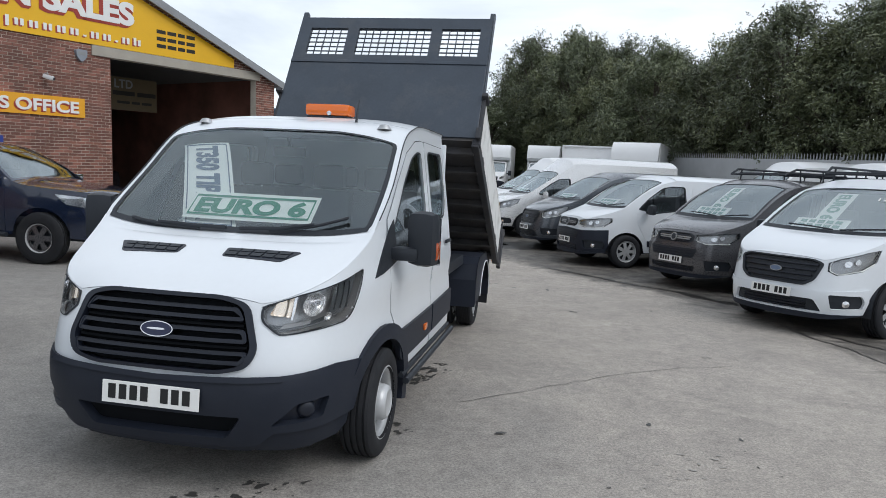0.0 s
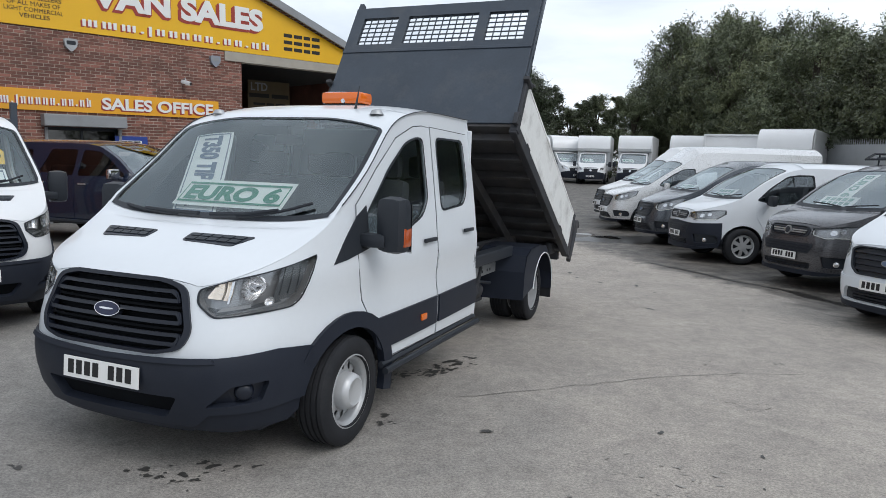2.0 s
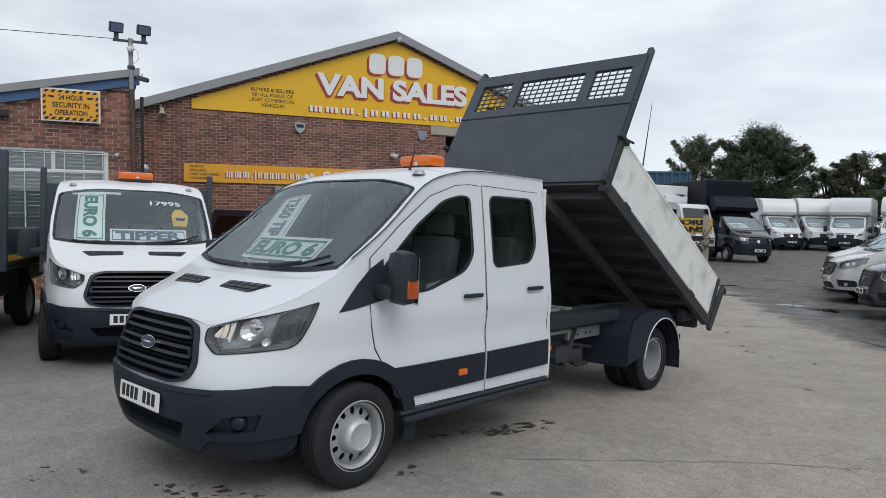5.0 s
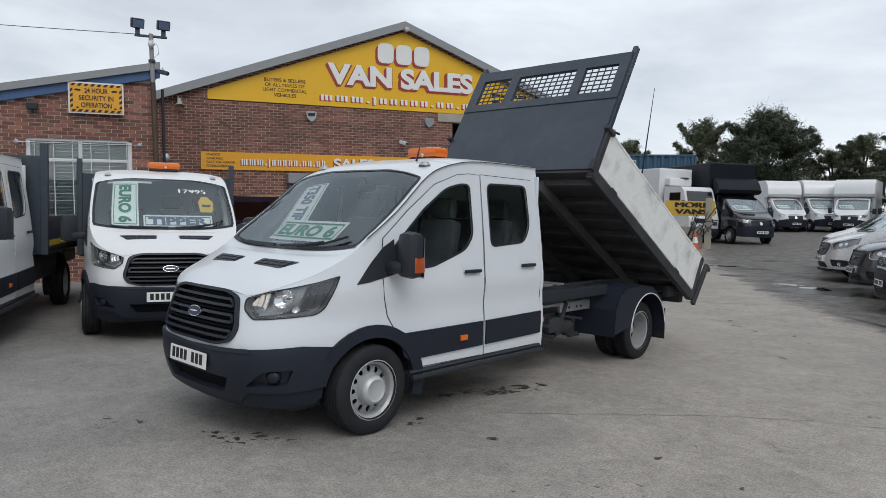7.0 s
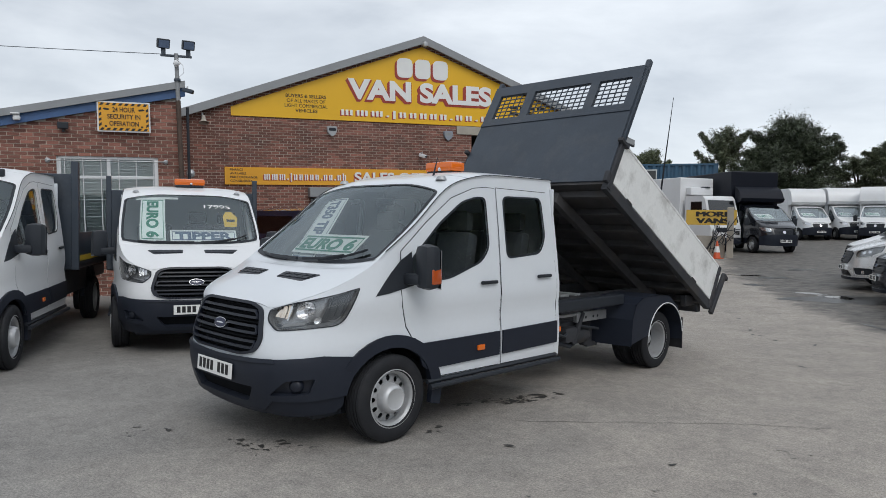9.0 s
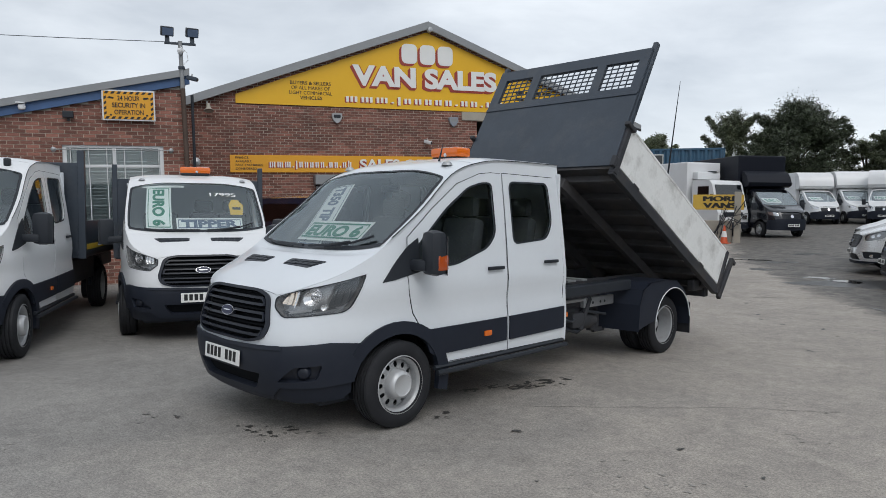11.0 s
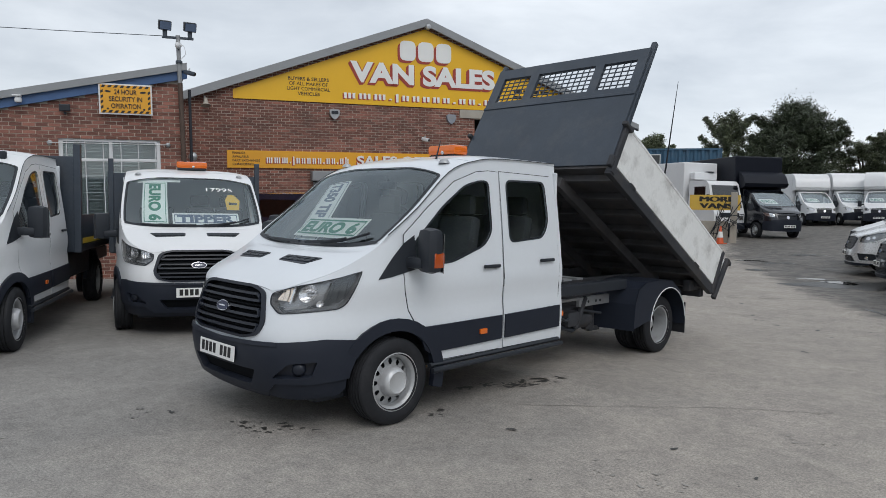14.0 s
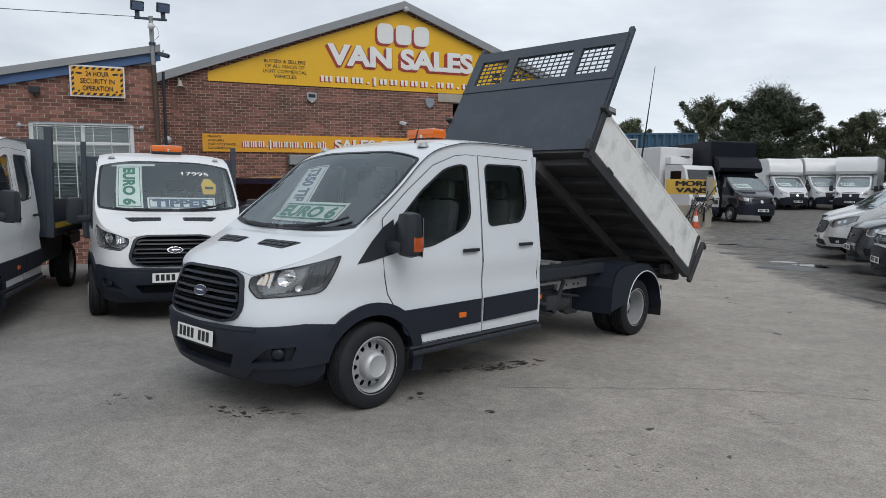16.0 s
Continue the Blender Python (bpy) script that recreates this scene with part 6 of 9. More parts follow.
def cab_inside(v, S, rows=2):
    y1 = 1.30 if rows < 2 else 2.03
    b = B().box((0, (0.44 + y1) / 2, 0.46), (1.72, y1 - 0.44, 0.14)).box((0, 0.02, 0.50), (1.06, 0.84, 0.10))
    part("cab_floor", b, CHASSIS, v)
    part("dashboard", B().box((0, 0.14, 1.07), (1.60, 0.62, 0.26), 0.08).box((-0.38, 0.36, 1.20), (0.45, 0.2, 0.14), 0.05), DARK, v, smooth=True)
    sw = part("steering_wheel", B().tube([(-0.38 + 0.19 * math.cos(t), 0.52 - 0.08 * math.sin(t), 1.14 + 0.17 * math.sin(t)) for t in [k * math.pi / 12 for k in range(24)]], 0.016, 6, True).tube([(-0.57, 0.52, 1.14), (-0.38, 0.50, 1.12), (-0.19, 0.52, 1.14)], 0.02, 6), BLACKPL, v, smooth=True)
    for y, xs in ((0.98, (-0.42, 0.16, 0.56)), (1.78, (-0.5, 0.0, 0.5)))[:rows]:
        for x in xs:
            w = 0.46 if x < -0.3 else 0.40
            st = part("seat", B().box((x, y - 0.22, 0.86), (w, 0.48, 0.18), 0.06), SEATM, v, smooth=True)
            part("seat_back", B().box((0, 0, 0), (w, 0.14, 0.66), 0.06, Matrix.Translation((x, y + 0.05, 1.22)) @ pose(0, 0, 0, -10, 0, 0)), SEATM, st, smooth=True)
            part("headrest", B().box((x, y + 0.13, 1.64), (0.26, 0.10, 0.18), 0.05), SEATM, st, smooth=True)
    yb = 2.06 if rows > 1 else 1.28
    part("cab_back", B().box((0, yb, 1.18), (1.72, 0.03, 1.55), 0.01), WHITE, v)
    part("roof_lining", patch(lambda a, w: S.top(a, w / 0.4), [(-0.93, 2.5), (0.93, 2.5), (0.93, 3.55 if rows > 1 else 3.15), (-0.93, 3.55 if rows > 1 else 3.15)], step=0.12, off=-0.04), LINING, v)
    # black underbody blocks, added to imitate the deep shadow below bumper and cab
    part("undertray", B().box((0, -0.03, 0.27), (1.36, 0.95, 0.14), 0.04).box((0, 1.2, 0.36), (1.3, 1.5, 0.12), 0.04), BLACKPL, v)


def beacon(v, x, y, z, w=0.40):
    bc = part("beacon_base", B().box((x, y, z + 0.012), (w * 0.92, 0.17, 0.03), 0.008), BLACKPL, v)
    part("beacon_lens", B().box((x, y, z + 0.072), (w, 0.19, 0.095), 0.03), AMBER, bc, "amber beacon light bar", smooth=True)
    part("beacon_lamp", B().lathe([(0.0, 0), (0.02, 0.004), (0.03, 0.03)], 12, Matrix.Translation((x + 0.02, y - 0.098, z + 0.05)) @ pose(0, 0, 0, 0, 0, 90)), REFL, bc)


def tipper():
    v = thing("tipper_truck", "white double-cab tipper truck with its dark steel body raised", "truck", pose(-0.018, 0, 0, 0, 0, -0.7))
    S = TRANSIT
    transit_front(v, S, WHITE)
    door_set(v, S, WHITE)
    cab_inside(v, S)
    tp = lambda a, w: S.top(a, w / 0.4)
    part("roof", patch(tp, [(-0.992, 2.79), (0.992, 2.79), (0.992, 3.6), (-0.992, 3.6)], step=0.08, off=0.001, thick=0.02), WHITE, v, smooth=True)
    board(v, S, -0.42, 0.0, 4.26, 5.88, "T350 TIPPER", BLUEP, turn=True, label="white card with blue printing behind the screen", size=0.5, border=BLUEP, skew=-0.31, off=-0.085)
    part("screen_sensor", patch(S.top, [(-0.24, 6.14), (-0.15, 5.80), (0.15, 5.80), (0.24, 6.14)], step=0.1, off=-0.012), BLACKPL, v, "dark band at the top of the screen")
    part("rear_view_mirror", B().box((0, 0.72, 1.80), (0.24, 0.03, 0.075), 0.014).tube([(0, 0.74, 1.80), (0, 0.70, 1.90)], 0.012, 6), BLACKPL, v, smooth=True)
    for a in (-0.80, 0.80):
        c = S.top(a, 6.4)
        part("roof_marker", B().lathe([(0.0, 0.035), (0.03, 0.03), (0.05, 0.0)], 14, Matrix.Translation(c) @ pose(0, 0, 0, 0, -90, 0)), GALV, v, smooth=True)
    beacon(v, 0.03, 1.44, S.top(0.03, 8.15)[2] - 0.004, 0.36)
    c = S.top(0.5, 6.9)
    part("aerial", B().tube([c, (c[0], c[1] + 0.05, c[2] + 0.16)], [0.010, 0.003], 6), BLACKPL, v)
    for g in (1, -1):
        steel_wheel(v, g * 0.845, 0.03, 0.324, g, name="front_wheel")
        steel_wheel(v, g * 0.835, 4.02, 0.324, g, w=0.19, dish=0.13, name="rear_wheel", cap=False, holes=10)
        steel_wheel(v, g * 0.60, 4.02, 0.324, g, w=0.19, name="rear_wheel", cap=False, holes=10)
        # mudguard
        path = [(3.28, 0.34), (3.30, 0.62), (3.37, 0.78), (3.52, 0.845), (3.85, 0.86), (4.10, 0.83), (4.30, 0.70), (4.41, 0.50), (4.43, 0.30)]
        mg, edge = B(), B()
        for i, (y, z) in enumerate(path):
            mg.v += [(g * 0.50, y, z), (g * 1.02, y, z), (g * 1.02, y, z - 0.012 if 1 < i < 7 else z), (g * 0.50, y, z - 0.012)]
            if i:
                k = 4 * i
                for a, c in ((0, 1), (1, 2), (2, 3), (3, 0)):
                    mg.f.append((k - 4 + a, k - 4 + c, k + c, k + a))
        sk = [(y, z) for y, z in path[1:8]]
        mp = part("mudguard", mg, PLASTIC, v, "black plastic mudguard with a pale edge")
        inner = [(4.02 + 0.39 * math.cos(t), 0.36 + 0.39 * math.sin(t)) for t in [math.radians(d) for d in range(20, 171, 15)]]
        part("guard_skirt", patch(lambda y, z: (g * 1.02, y, z), ([(3.28, 0.36)] + sk + inner)[::g], step=0.2, thick=0.012), PLASTIC, mp)
        part("guard_edge", B().tube([(g * 1.026, 4.02 + 0.395 * math.cos(t), 0.36 + 0.395 * math.sin(t)) for t in [math.radians(d) for d in range(5, 176, 8)]], 0.006, 6), UPVC, mp, smooth=True)
        part("mud_flap", B().box((g * 0.78, 4.45, 0.37), (0.46, 0.012, 0.36)), RUBBER, mp)
        part("tank" if g > 0 else "battery_box", B().box((g * 0.50, 2.58, 0.52), (0.30, 0.45, 0.20), 0.04), CHASSIS, v, smooth=True)
        rl = part("outrigger_rail", B().box((g * 0.70, 2.98, 0.665), (0.045, 0.56, 0.10), 0.008).box((g * 0.70, 2.56, 0.70), (0.03, 0.34, 0.03), 0.006, None), GALV, v, "pale galvanised bracket behind the cab")
        for y in (2.86, 3.0, 3.08):
            part("rail_hole", B().lathe([(0.014, 0), (0.014, 0.004), (0.0, 0.004)], 10, Matrix.Translation((g * 0.7225, y, 0.66)) @ (pose(0, 0, 0, 0, 0, 180) if g < 0 else Matrix())), BLACKPL, rl)
        part("body_runner", B().box((g * 0.80, 2.76, 0.825), (0.12, 1.25, 0.11), 0.015), BLACKPL, v)
        part("deck_plate", B().box((g * 0.50, 2.50, 0.905), (0.42, 0.14, 0.02), 0.004).box((g * 0.50, 2.72, 0.905), (0.42, 0.10, 0.02), 0.004), GALV, v, "pale metal deck plates")
        part("air_tank", B().lathe([(0.0, -0.26), (0.07, -0.25), (0.085, -0.2), (0.085, 0.2), (0.07, 0.25), (0.0, 0.26)], 14, Matrix.Translation((g * 0.62, 2.75, 0.46)) @ pose(0, 0, 0, 0, 0, 90)), CHASSIS, v, smooth=True)
        part("hose", B().tube([(g * 0.70, 2.2, 0.60), (g * 0.74, 2.45, 0.50), (g * 0.68, 2.75, 0.58), (g * 0.72, 3.1, 0.52)], 0.016, 6).tube([(g * 0.62, 2.2, 0.50), (g * 0.70, 2.6, 0.38), (g * 0.60, 3.1, 0.46)], 0.022, 6), BLACKPL, v, smooth=True)
        part("bracket_arm", B().box((0, 0, 0), (0.04, 0.05, 0.36), 0.01, Matrix.Translation((g * 0.72, 2.72, 0.56)) @ pose(0, 0, 0, -28, 0, 0)).box((g * 0.66, 2.60, 0.50), (0.16, 0.22, 0.16), 0.04), CHASSIS, v, smooth=True)
        part("spring_hanger", B().box((g * 0.55, 3.12, 0.42), (0.07, 0.16, 0.20), 0.02).box((g * 0.55, 3.22, 0.32), (0.05, 0.20, 0.05), 0.015), CHASSIS, v)
        part("side_lamp", B().box((g * 0.84, 2.20, 0.615), (0.03, 0.08, 0.05), 0.01), AMBER, v, "amber side lamp")
        part("chassis_rail", B().box((g * 0.40, 3.25, 0.64), (0.08, 3.5, 0.17), 0.012), CHASSIS, v)
        part("subframe_rail", B().box((g * 0.42, 3.4, 0.80), (0.07, 2.9, 0.12), 0.01), CHASSIS, v)
        part("leaf_spring", B().tube([(g * 0.52, 3.35, 0.50), (g * 0.52, 3.7, 0.42), (g * 0.52, 4.02, 0.39), (g * 0.52, 4.4, 0.42), (g * 0.52, 4.75, 0.50)], 0.03, 6), CHASSIS, v)
    for y in (2.25, 2.8, 3.4, 4.5, 4.95):
        part("crossmember", B().box((0, y, 0.68), (0.95, 0.08, 0.13), 0.01), CHASSIS, v)
    part("rear_axle", B().tube([(-0.8, 4.02, 0.345), (0.8, 4.02, 0.345)], 0.06, 10).lathe([(0.0, -0.16), (0.14, -0.12), (0.17, 0), (0.14, 0.12), (0.0, 0.16)], 16, Matrix.Translation((0, 4.02, 0.345))), CHASSIS, v, smooth=True)
    part("propshaft", B().tube([(0, 1.9, 0.45), (0, 4.0, 0.36)], 0.045, 8), CHASSIS, v, smooth=True)
    part("gearbox", B().box((0, 1.0, 0.38), (0.5, 1.8, 0.2), 0.08).box((0.3, 2.6, 0.42), (0.35, 0.6, 0.2), 0.06), CHASSIS, v, smooth=True)
    part("tail_bar", B().box((0, 5.0, 0.62), (1.9, 0.09, 0.11), 0.012).box((0.88, 4.86, 0.72), (0.09, 0.3, 0.14), 0.02).box((-0.88, 4.86, 0.72), (0.09, 0.3, 0.14), 0.02), CHASSIS, v)
    for g in (1, -1):
        part("tail_lamp", B().box((g * 0.80, 5.065, 0.625), (0.20, 0.05, 0.085), 0.012), REDL, v, "red tail lamp")
        part("tail_hook", B().lathe([(0.03, 0), (0.035, 0.05), (0.0, 0.06)], 10, Matrix.Translation((g * 0.98, 5.02, 0.66))), AMBER, v)
    part("hydraulic_ram", B().tube([(0, 2.75, 0.62), (0, 3.05, 1.25)], 0.075, 12).tube([(0, 3.05, 1.25), (0, 3.30, 1.72)], 0.05, 12), CHROME, v, smooth=True)
    # raised body
    T = Matrix.Translation((0.0, 2.715, 2.065)) @ pose(0, 0, 0, -30.0, 0, 0)
    L, W = 2.76, 1.03
    body = part("tipper_floor", B().box((0, L / 2, -0.02), (2 * W, L, 0.035), 0, T), UNDER, v, "grimy dark underside of the raised body")
    for i in range(8):
        part("floor_bearer", B().box((0, 0.14 + i * 0.345, -0.075), (2 * W - 0.06, 0.05, 0.075), 0.008, T), UNDER, body)
    for g in (1, -1):
        part("long_bearer", B().box((g * 0.42, L / 2, -0.16), (0.08, L - 0.1, 0.11), 0.01, T), UNDER, body)
        part("edge_rail", B().box((g * (W - 0.01), L / 2, -0.045), (0.07, L, 0.11), 0.01, T), CHASSIS, body)
        sp = part("dropside", B().box((g * W, L / 2 + 0.03, 0.25), (0.032, L - 0.10, 0.45), 0.006, T), ALU, body, "scuffed white drop side", smooth=False)
        part("side_rib", B().box((g * (W + 0.004), L / 2 + 0.03, 0.478), (0.036, L - 0.10, 0.03), 0.008, T), ALU, sp)
        part("side_hinge", B().box((g * (W + 0.01), 0.45, 0.01), (0.03, 0.12, 0.05), 0.005, T).box((g * (W + 0.01), 2.2, 0.01), (0.03, 0.12, 0.05), 0.005, T), CHASSIS, sp)
        part("corner_post", B().box((g * W, 0.03, 0.20), (0.07, 0.07, 0.56), 0.01, T), CHASSIS, body)
        part("corner_post", B().box((g * W, L - 0.01, 0.20), (0.07, 0.06, 0.58), 0.01, T), CHASSIS, body)
        part("latch", B().box((g * (W + 0.03), 0.02, 0.46), (0.06, 0.16, 0.04), 0.01, T).tube([T @ Vector((g * (W + 0.05), 0.02, 0.46)), T @ Vector((g * (W + 0.05), 0.16, 0.52))], 0.012, 6), CHASSIS, body)
    # headboard
    hb = part("headboard", B().box((0, 0.0, 0.42), (2 * W, 0.035, 0.86), 0.006, T), STEELG, v, "dark grey steel headboard")
    wins = [(-0.90, -0.49), (-0.37, 0.41), (0.52, 0.92)]
    lo, hi, z0, z1 = 0.86, 1.44, 0.95, 1.30
    hp = lambda x, z: tuple(T @ Vector((x, -0.018, z)))
    part("headboard_frame", patch(hp, [(-W, lo - 0.02), (W, lo - 0.02), (W, hi), (-W, hi)], [[(a, z0), (c, z0), (c, z1), (a, z1)] for a, c in wins], step=0.5, thick=0.04), STEELG, hb)
    part("headboard_seam", B().box((0, -0.022, 0.86), (2 * W, 0.012, 0.035), 0.004, T), STEELG, hb)
    for a, c in wins:
        nx = max(5, round((c - a) / 0.082))
        mb = B()
        for i in range(1, nx):
            mb.box((a + (c - a) * i / nx, 0.0, (z0 + z1) / 2), (0.010, 0.010, z1 - z0), 0, T)
        for i in range(1, 6):
            mb.box(((a + c) / 2, 0.006, z0 + (z1 - z0) * i / 6), (c - a, 0.010, 0.010), 0, T)
        part("mesh_window", mb, STEELG, hb, "steel mesh in the headboard window")
    for g in (1, -1):
        part("headboard_post", B().box((g * (W - 0.01), 0.04, 0.76), (0.055, 0.06, 1.56), 0.01, T), STEELG, hb)
        part("headboard_gusset", B().box((g * (W + 0.015), -0.04, 0.02), (0.05, 0.05, 0.12), 0.01, T), CHASSIS, hb)
    part("tailgate", B().box((0, 0, 0.26), (2 * W, 0.035, 0.42), 0.006, T @ pose(0, L + 0.05, -0.02, -9, 0, 0)), ALU, body, "white tailgate")
    for g in (1, -1):
        part("tailgate_arm", B().box((g * (W + 0.03), 0, 0.20), (0.05, 0.06, 0.60), 0.012, T @ pose(0, L + 0.06, -0.03, -9, 0, 0)), CHASSIS, body)
        part("tailgate_hook", B().box((g * (W + 0.03), 0.04, 0.48), (0.05, 0.10, 0.05), 0.012, T @ pose(0, L + 0.06, -0.03, -9, 0, 0)), CHASSIS, body)
    return v


tipper()

# ---- the other tippers beside the office ----
def heading(deg):
    """The turn that points a vehicle's nose along this compass angle (0: +x)."""
    return deg + 90


def screen_price(v, S, text, a, k, w, h):
    """Price figures stuck along the top of a windscreen."""
    pr, b = letters(text, w, h, 0.0, 0.0), B()
    for x, y, z in pr.v:
        b.v.append(tuple(Vector(S.top(a + x, k + y)) + Vector((0, -0.006, 0.004))))
    b.f = pr.f
    part("price_sticker", b, CARD, v, "white price figures on the screen")


def at_nose(x, y, deg, reach=0.93, dz=0.0):
    a = radians(deg)
    ox, oy = x - reach * math.cos(a), y - reach * math.sin(a)
    return pose(ox, oy, ground_z(ox, oy) + dz, 0, 0, heading(deg))


def parked_tipper():
    v = thing("tipper_truck", "white single-cab tipper truck with sale cards in its windscreen", "truck", at_nose(-3.14, 0.50, -22))
    S = TRANSIT
    transit_front(v, S, WHITE2, cards=False, lamp_warm=False)
    door_set(v, S, WHITE2, rear=False, amber=False)
    cab_inside(v, S, 1)
    tp = lambda a, w: S.top(a, w / 0.4)
    part("roof", patch(tp, [(-0.992, 2.79), (0.992, 2.79), (0.992, 3.2), (-0.992, 3.2)], step=0.1, off=0.001, thick=0.02), WHITE2, v, smooth=True)
    board(v, S, -0.30, 0.66, 4.22, 4.62, "TIPPER", BLUEP, label="white card printed in slate blue", size=0.6, border=BLUEP)
    board(v, S, -0.72, -0.36, 4.24, 5.85, "EURO 6", GREENP, turn=True, label="white card with green printing", size=0.5, border=GREENP)
    board(v, S, -0.80, -0.16, 5.86, 5.98, " - ", CARD, label="plain white card strip", size=0.2)
    screen_price(v, S, "17995", 0.42, 5.45, 0.40, 0.15)
    tg = part("tag", patch(S.top, [(0.50, 4.72), (0.68, 4.72), (0.72, 5.1), (0.64, 5.32), (0.55, 5.32), (0.49, 5.1)], step=0.1, off=-0.02), YELLOWC, v, "yellow sale tag")
    part("tag_print", patch(S.top, [(0.54, 4.9), (0.66, 4.9), (0.67, 5.0), (0.54, 5.0)], step=0.1, off=-0.015), BLACKPL, tg)
    for a in (-0.80, 0.80):
        part("roof_marker", B().lathe([(0.0, 0.03), (0.025, 0.025), (0.045, 0.0)], 12, Matrix.Translation(S.top(a, 6.4)) @ pose(0, 0, 0, 0, -90, 0)), GALV, v, smooth=True)
    beacon(v, 0.05, 1.15, S.top(0.1, 7.6)[2] + 0.005, 0.42)
    for g in (1, -1):
        steel_wheel(v, g * 0.845, 0.03, 0.324, g, name="front_wheel")
        steel_wheel(v, g * 0.835, 3.5, 0.324, g, w=0.19, dish=0.085, name="rear_wheel", cap=False, holes=10)
        part("chassis_rail", B().box((g * 0.40, 2.9, 0.64), (0.08, 3.4, 0.17)), CHASSIS, v)
        part("headboard_post", B().box((g * 1.02, 1.46, 1.55), (0.07, 0.07, 1.35), 0.01), STEELG, v)
        part("dropside", B().box((g * 1.04, 3.0, 1.12), (0.03, 3.0, 0.40), 0.006), STEELG, v)
    part("headboard", B().box((0, 1.46, 1.45), (2.0, 0.035, 1.15), 0.006), STEELG, v)
    part("tipper_floor", B().box((0, 3.0, 0.90), (2.06, 3.05, 0.08), 0.01), STEELG, v)
    return v


def dropside_truck():
    v = thing("dropside_truck", "white double-cab truck with a black dropside body and yellow stripe", "truck", pose(-4.16, -2.12, 0, 0, 0, heading(-30.5)) @ Matrix.Diagonal((1.03, 1.02, 1.06, 1)))
    S = TRANSIT
    transit_front(v, S, WHITE2, cards=False, lamp_warm=False)
    door_set(v, S, WHITE2, amber=False)
    cab_inside(v, S, 2)
    tp = lambda a, w: S.top(a, w / 0.4)
    part("roof", patch(tp, [(-0.992, 2.79), (0.992, 2.79), (0.992, 3.6), (-0.992, 3.6)], step=0.1, off=0.001, thick=0.02), WHITE2, v, smooth=True)
    part("roof_marker", B().box((0.62, 0.72, 2.0), (0.07, 0.07, 0.09), 0.02), BLACKPL, v)
    for g in (1, -1):
        steel_wheel(v, g * 0.845, 0.03, 0.324, g, name="front_wheel", holes=8)
        steel_wheel(v, g * 0.835, 4.0, 0.324, g, w=0.19, dish=0.085, name="rear_wheel", cap=False, holes=10)
        part("chassis_rail", B().box((g * 0.40, 3.3, 0.64), (0.08, 3.4, 0.17)), CHASSIS, v)
        ds = part("dropside", B().box((g * 1.05, 3.85, 1.13), (0.035, 3.2, 0.42), 0.006), STEELG, v)
        part("stripe", B().box((g * 1.071, 3.85, 1.00), (0.006, 3.2, 0.07)), mat("yellow_reflective_strip", (0.62, 0.42, 0.04), 0.4), ds, "yellow reflective stripe")
        part("headboard_post", B().box((g * 1.03, 2.24, 1.55), (0.09, 0.09, 1.40), 0.01), STEELG, v)
        part("rear_post", B().box((g * 1.03, 5.45, 1.30), (0.07, 0.07, 1.0), 0.01), STEELG, v)
        mg = B()
        mg.tube([(g * 0.82, 4.0 + 0.43 * math.cos(t), 0.38 + 0.43 * math.sin(t)) for t in [radians(d) for d in range(0, 181, 15)]], 0.03, 6)
        part("mudguard", mg, PLASTIC, v)
    part("underframe", B().box((0, 3.0, 0.66), (1.7, 1.5, 0.34), 0.03).box((0, 4.9, 0.68), (1.6, 0.9, 0.2), 0.03), CHASSIS, v)
    part("headboard", B().box((0, 2.24, 1.50), (2.0, 0.05, 1.18), 0.006), STEELG, v)
    part("load_floor", B().box((0, 3.85, 0.90), (2.08, 3.25, 0.09), 0.01), STEELG, v)
    return v


parked_tipper()
dropside_truck()


# ---- panel vans ----
CUSTOM = Shell(
    plan=[(0, -0.96), (0.35, -0.935), (0.56, -0.865), (0.70, -0.745), (0.80, -0.56), (0.875, -0.28), (0.925, 0.05), (0.955, 0.5), (0.968, 1.5), (0.968, 3.95)],
    sc=[(0.25, 0.95), (0.45, 0.99), (0.7, 1.0), (1.05, 0.995), (1.3, 0.965), (1.6, 0.915), (1.95, 0.855)],
    sb=[(0.25, 0.03), (0.45, -0.02), (0.62, 0.0), (0.90, 0.075), (1.2, 0.2), (1.4, 0.3)],
    mid=[(-0.85, 0.955), (-0.70, 1.03), (-0.42, 1.115), (-0.14, 1.18), (0.0, 1.225), (0.42, 1.52), (0.80, 1.775), (1.10, 1.90), (1.5, 1.955), (3.95, 1.96)],
    edge=[(-0.885, 0.925), (-0.74, 0.995), (-0.44, 1.09), (-0.12, 1.19), (0.05, 1.255), (0.45, 1.505), (0.82, 1.705), (1.12, 1.80), (1.5, 1.835), (3.95, 1.835)])
CUSTOM_HI = Shell(list(zip(CUSTOM.xs[::24], CUSTOM.ys[::24]))[:-1] + [(0.968, 4.65)], list(zip(*CUSTOM.sc))[:-1] + [(2.4, 0.80)], list(zip(*CUSTOM.sb)),
    CUSTOM.mid[:6] + [(0.84, 1.83), (1.25, 2.18), (1.7, 2.32), (4.65, 2.34)], CUSTOM.edge[:6] + [(0.85, 1.74), (1.25, 2.0), (1.7, 2.12), (4.65, 2.14)])
